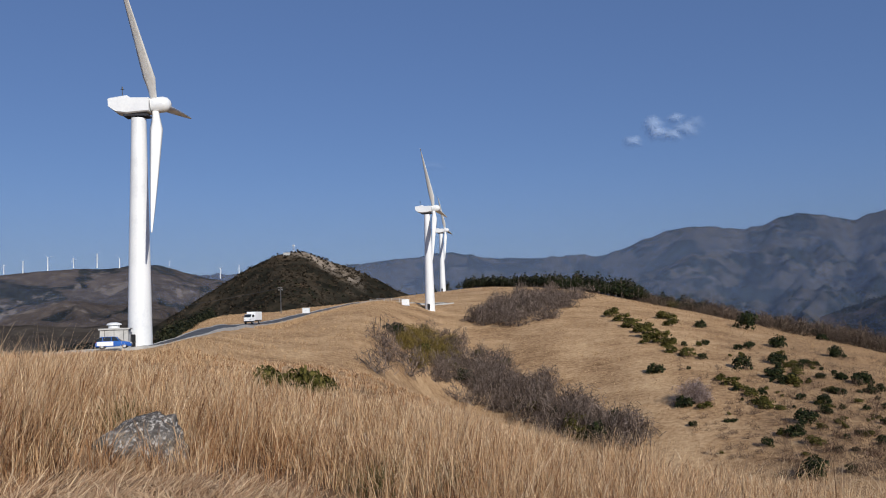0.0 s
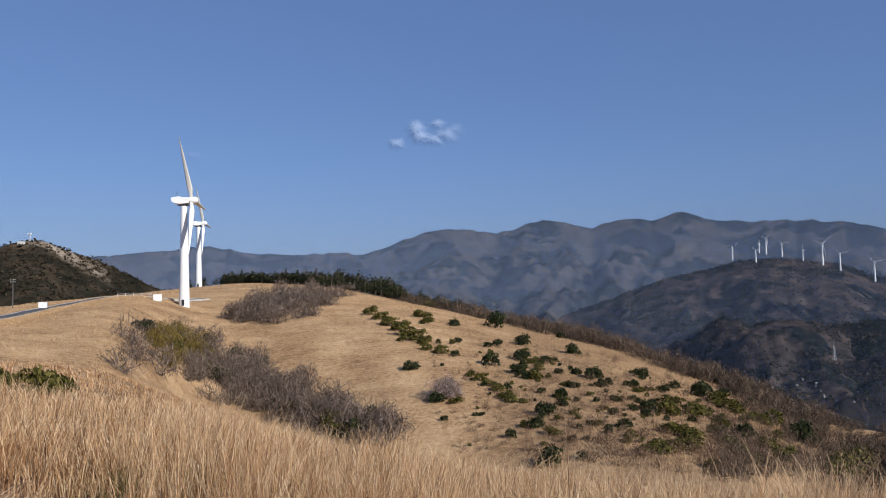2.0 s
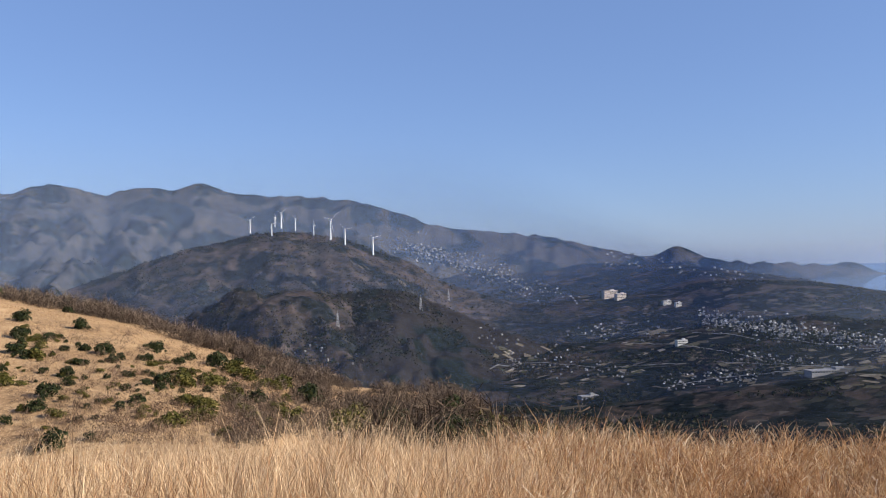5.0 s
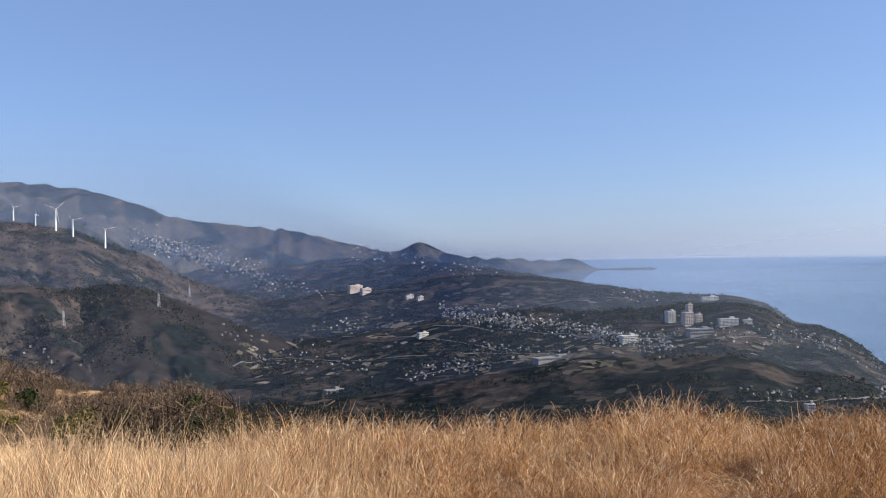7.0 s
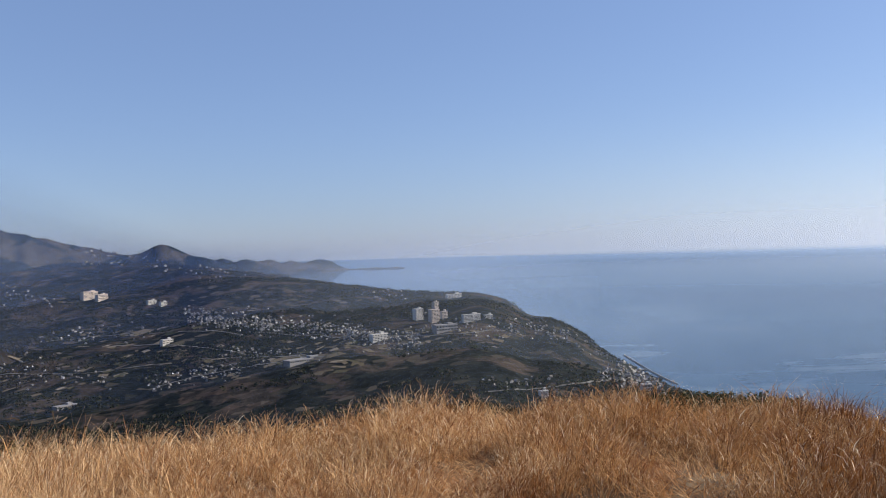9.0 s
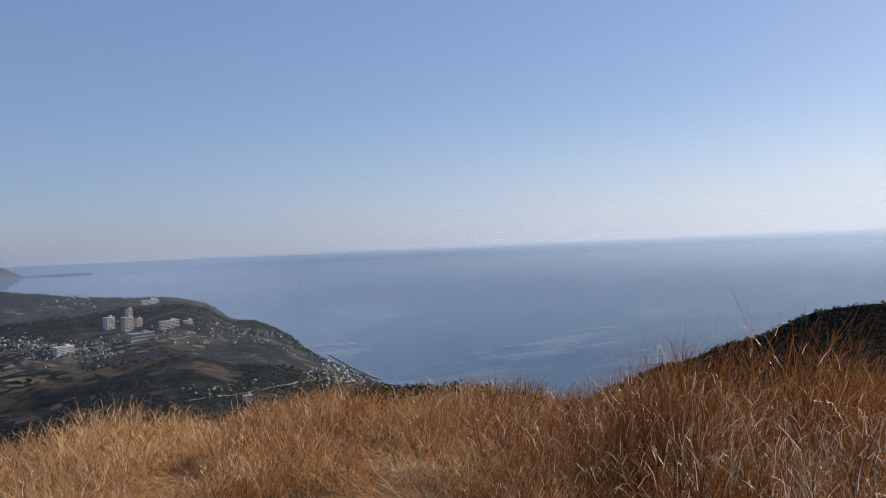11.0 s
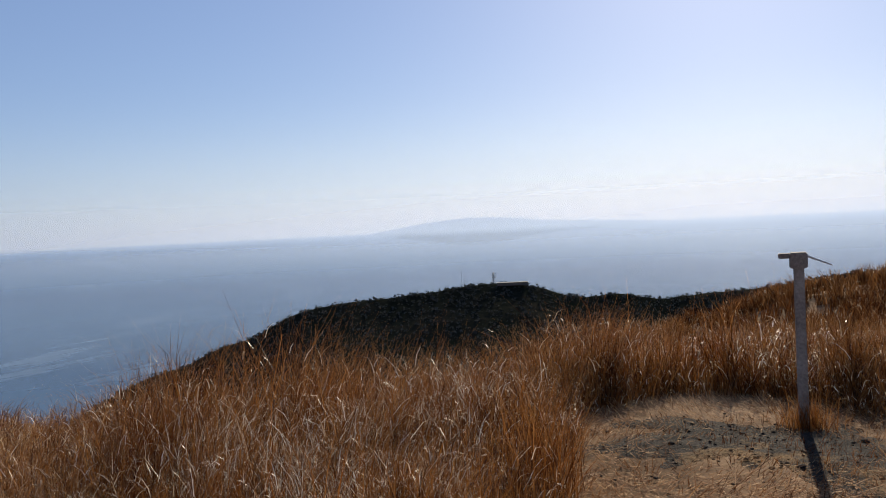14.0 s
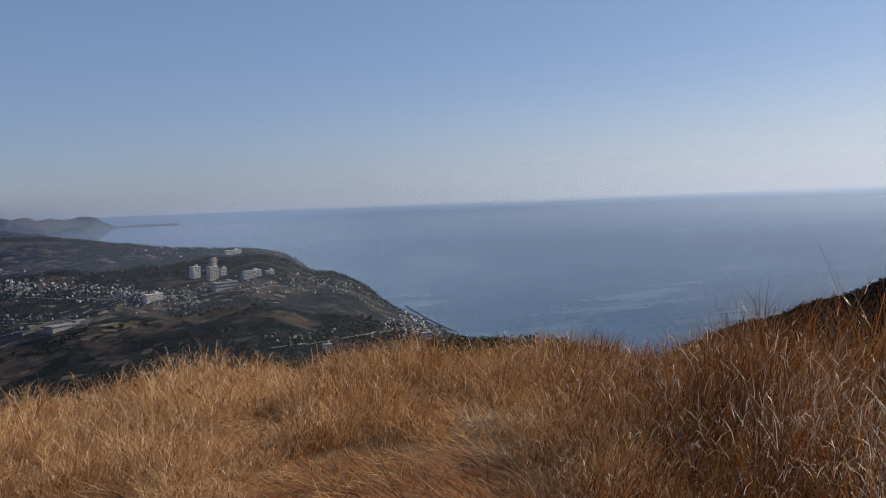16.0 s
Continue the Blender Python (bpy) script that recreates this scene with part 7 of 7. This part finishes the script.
field("deep_russet_grass", 103, 172, 4.4, 16, 94000, (russet, russet_pale_glint), 3, "tall reddish dry grass bending in the wind", 3.4, 1.0, limp=1.5, leaf=0.8, late=3.6, mound=0.65, broad_leaf=1.25, reach=(0.10, 0.30), lumps=1.1, mess=0.2, short=0.3)
field("bank_grass", 139, 172, 9.4, 13.5, 17000, (russet, bank_pale), 6, "tall reddish dry grass standing behind the clearing", 3.0, 1.0, limp=1.2, leaf=1.7, mound=0.6)
field("rise_grass", 140, 172, 12, 50, 42000, (bank_russet, bank_pale), 4, "reddish dry grass on the rise behind the post", 2.4, 1.3, 2, 0.0105, 1.2, leaf=2.5)
field("rise_top_grass", 140, 172, 27, 47, 30000, (bank_russet, bank_pale), 14, "reddish dry grass along the top of the rise", 2.4, 1.2, 2, 0.012, 1.0, leaf=4)
field("meadow_grass", -36, 10, 26, 98, 42000, (straw, straw_pale), 5, "dry straw-coloured grass across the meadow", 1.2, 0.6, 2, 0.012, 1.4, leaf=6)
trampled("trampled_straw", -36, 26, 5.6, 12.5, 84000, blades("flat_straw", [(0, (0.20, 0.105, 0.055)), (0.5, (0.52, 0.335, 0.19)), (1, (0.80, 0.62, 0.42))], 0.2, None, 0.7), 41, "pale flattened straw on the trodden ground by the boulder", (0.15, 0.45), 0.0085)
trampled("trodden_straw", 66, 104, 4.4, 11.0, 20000, tawny, 42, "flattened dry grass on the trodden patches", (0.12, 0.35))
trampled("clearing_straw", 140, 172, 4.2, 9.8, 20000, blades("clearing_straw", [(0, (0.13, 0.055, 0.026)), (0.5, (0.33, 0.17, 0.088)), (1, (0.58, 0.38, 0.22))], 0.2, None, 0.8, None, 0.05), 43,
         "short trodden reddish straw round the gravel", (0.06, 0.22), 0.006, 0.35, True)


# the rest of the hilltop round the viewpoint
field("back_grass", 172, 326, 5.0, 22, 42000, (straw, straw_pale), 15, "tall dry straw-coloured grass on the hilltop", 1.2, 0.9, 2, 0.013, limp=1.0, leaf=6)
trampled("viewpoint_straw", -40, 320, 0.5, 5.6, 26000, tawny, 44, "short trodden straw at the viewpoint", (0.06, 0.22), 0.006, -1.0)


# a clump at the foot of the post, and a stand of tall stalks by the clearing
def clump(name, az, r, n, spread, h, mat, seed, label, curl=0.7, kind=""):
    rng = np.random.default_rng(seed)
    cx, cy = plan(az, r)
    x, y = cx + rng.normal(size=n) * spread, cy + rng.normal(size=n) * spread
    v, q, t, a = strands(x, y, h * rng.uniform(0.5, 1.2, n), rng.uniform(0, 6.28, n), np.abs(rng.normal(size=n)) * 0.22, rng.gamma(2, curl / 2, n), rng.uniform(0.004, 0.010, n), rng, 4, 2.5)
    tagged(new(name, mesh_of(name, v, q, t, mat, True, a)), label, "grass clump", "" if kind else "grass clumps", kind)


clump("grass_clump", 157.9, 8.02, 300, 0.10, 0.34, russet, 51, "reddish grass clump round the foot of the post")
for k_, (az_, r_, h_c) in enumerate(((141.0, 6.0, 0.85), (140.2, 5.3, 0.8), (145.6, 9.9, 1.05), (149.2, 10.1, 0.95), (153.2, 10.0, 1.1), (160.5, 9.9, 1.1), (164.0, 9.6, 1.0))):
    clump("grass_clump", az_, r_, 220, 0.13, h_c, russet if k_ < 5 else bank_russet, 60 + k_, "tall reddish grass clump at the edge of the clearing", 0.5)
green_blade = blades("green_blade", [(0, (0.030, 0.032, 0.010)), (0.5, (0.085, 0.085, 0.026)), (1, (0.20, 0.17, 0.065))], 0.3, None, 0.6, None, 0.1)
for k_, (az_, r_, h_c) in enumerate(((-26.4, 11.8, 0.75), (-25.2, 12.2, 0.65), (-20.4, 12.9, 0.85), (-0.6, 9.0, 0.6), (0.6, 9.4, 0.6), (-4.6, 9.2, 0.55), (5.5, 9.8, 0.5))):
    clump("grass_clump", az_, r_, 260, 0.15, h_c, green_blade, 110 + k_, "olive-green grass clump among the dry straw", 0.9)
# near-white leaves: bleached straw in the clumps, painted glints in the field
bleached_glint = blades("bleached_glint", [(0, (0.40, 0.30, 0.20)), (0.5, (0.72, 0.64, 0.52)), (1, (0.92, 0.88, 0.80))], 0.25, None, 0.45, None, 0.3)
field("wind_glint_grass", 117, 138, 4.8, 9, 2200, (russet_pale_glint, bleached_glint), 33, "reddish grass with near-white leaves imitating glints, bent over by the wind", 3.4, 0.92, limp=2.0, late=3.0, mound=0.5, leaf=0.6, broad_leaf=1.1, reach=(0.12, 0.30), lumps=1.6, mess=0.25, short=0.35)
for k_, (az_, r_, h_c) in enumerate(((127.6, 5.3, 0.5), (128.8, 5.15, 0.45), (131.5, 5.6, 0.5), (125.2, 5.5, 0.45))):
    clump("grass_clump", az_, r_, 130, 0.13, h_c, bleached_glint, 90 + k_, "bleached pale grass clump among the reddish grass", 2.6)
for k_, (az_, r_, h_c) in enumerate(((141.8, 10.5, 2.1), (147.3, 10.8, 1.9), (156.1, 10.6, 2.1), (158.4, 10.9, 2.0))):
    clump("tall_stalks", az_, r_, 9, 0.10, h_c * 0.72, russet, 80 + k_, "thin tall dry stalks rising above the grass", 0.35, "stuff")


def tufts(name, az0, az1, n, seed, label):
    """Small tufts over the far slope, none on the road."""
    rng = np.random.default_rng(seed)
    az = rng.uniform(az0, az1, n)
    r = table(az, CREST_R) * rng.uniform(0.2, 1.02, n) ** 0.7
    x, y = plan(az, r)
    rx, ry = road_line[0], road_line[1]
    near = np.full(n, 1e9)
    for k in range(0, len(rx), 2):
        near = np.minimum(near, np.hypot(x - rx[k], y - ry[k]))
    keep = (near > 5.5) & (r > 60) & (np.hypot(x - plan(-21.3, 113)[0], y - plan(-21.3, 113)[1]) > 7)
    x, y, r = x[keep], y[keep], r[keep]
    n = len(x)
    v, q, t, a = join([strands(x + rng.normal(size=n) * 0.3, y + rng.normal(size=n) * 0.3, rng.uniform(0.2, 0.5, n), rng.uniform(0, 6.28, n), rng.uniform(0.1, 0.8, n), 0.0,
                               rng.uniform(0.5, 1.0, n) * (0.02 + 0.0006 * r), rng, 1) for k in range(3)])
    tagged(new(name, mesh_of(name, v, q, t, slope_straw, True, a)), label, "grass", kind="stuff")


# fringe of taller grass on the verge below the road
verge_straw = blades("verge_straw", [(0, (0.26, 0.15, 0.075)), (1, (0.70, 0.50, 0.29))], 0.25, None, 0.7, None, 0.05)
rngv = np.random.default_rng(71)
nv_ = 9000
kv = rngv.integers(0, len(road_line[0]), nv_)
dv = rngv.uniform(2.4, 6.5, nv_)
vx_, vy_ = road_line[0][kv] + road_line[3][kv] * dv + rngv.normal(size=nv_) * 0.5, road_line[1][kv] + road_line[4][kv] * dv + rngv.normal(size=nv_) * 0.5
keep = (np.hypot(vx_, vy_) > 172) & (np.hypot(vx_, vy_) < 300)
vx_, vy_ = vx_[keep], vy_[keep]
nv_ = len(vx_)
bv, bq, bt, ba = join([strands(vx_ + rngv.normal(size=nv_) * 0.15, vy_ + rngv.normal(size=nv_) * 0.15, rngv.uniform(0.35, 0.85, nv_), rngv.uniform(0, 6.28, nv_), rngv.uniform(0.05, 0.5, nv_), 0.4, rngv.uniform(0.05, 0.12, nv_), rngv, 2) for k in range(2)])
tagged(new("verge_grass", mesh_of("verge_grass", bv, bq, bt, verge_straw, True, ba)), "dry straw-coloured grass on the verge of the ridge road", "grass", kind="stuff")
slope_straw = blades("slope_straw", [(0, (0.24, 0.14, 0.07)), (1, (0.64, 0.45, 0.26))], 0.2, None, 0.8, None, 0.05)
tufts("slope_grass", -30, 46, 56000, 8, "short dry grass over the far slope")
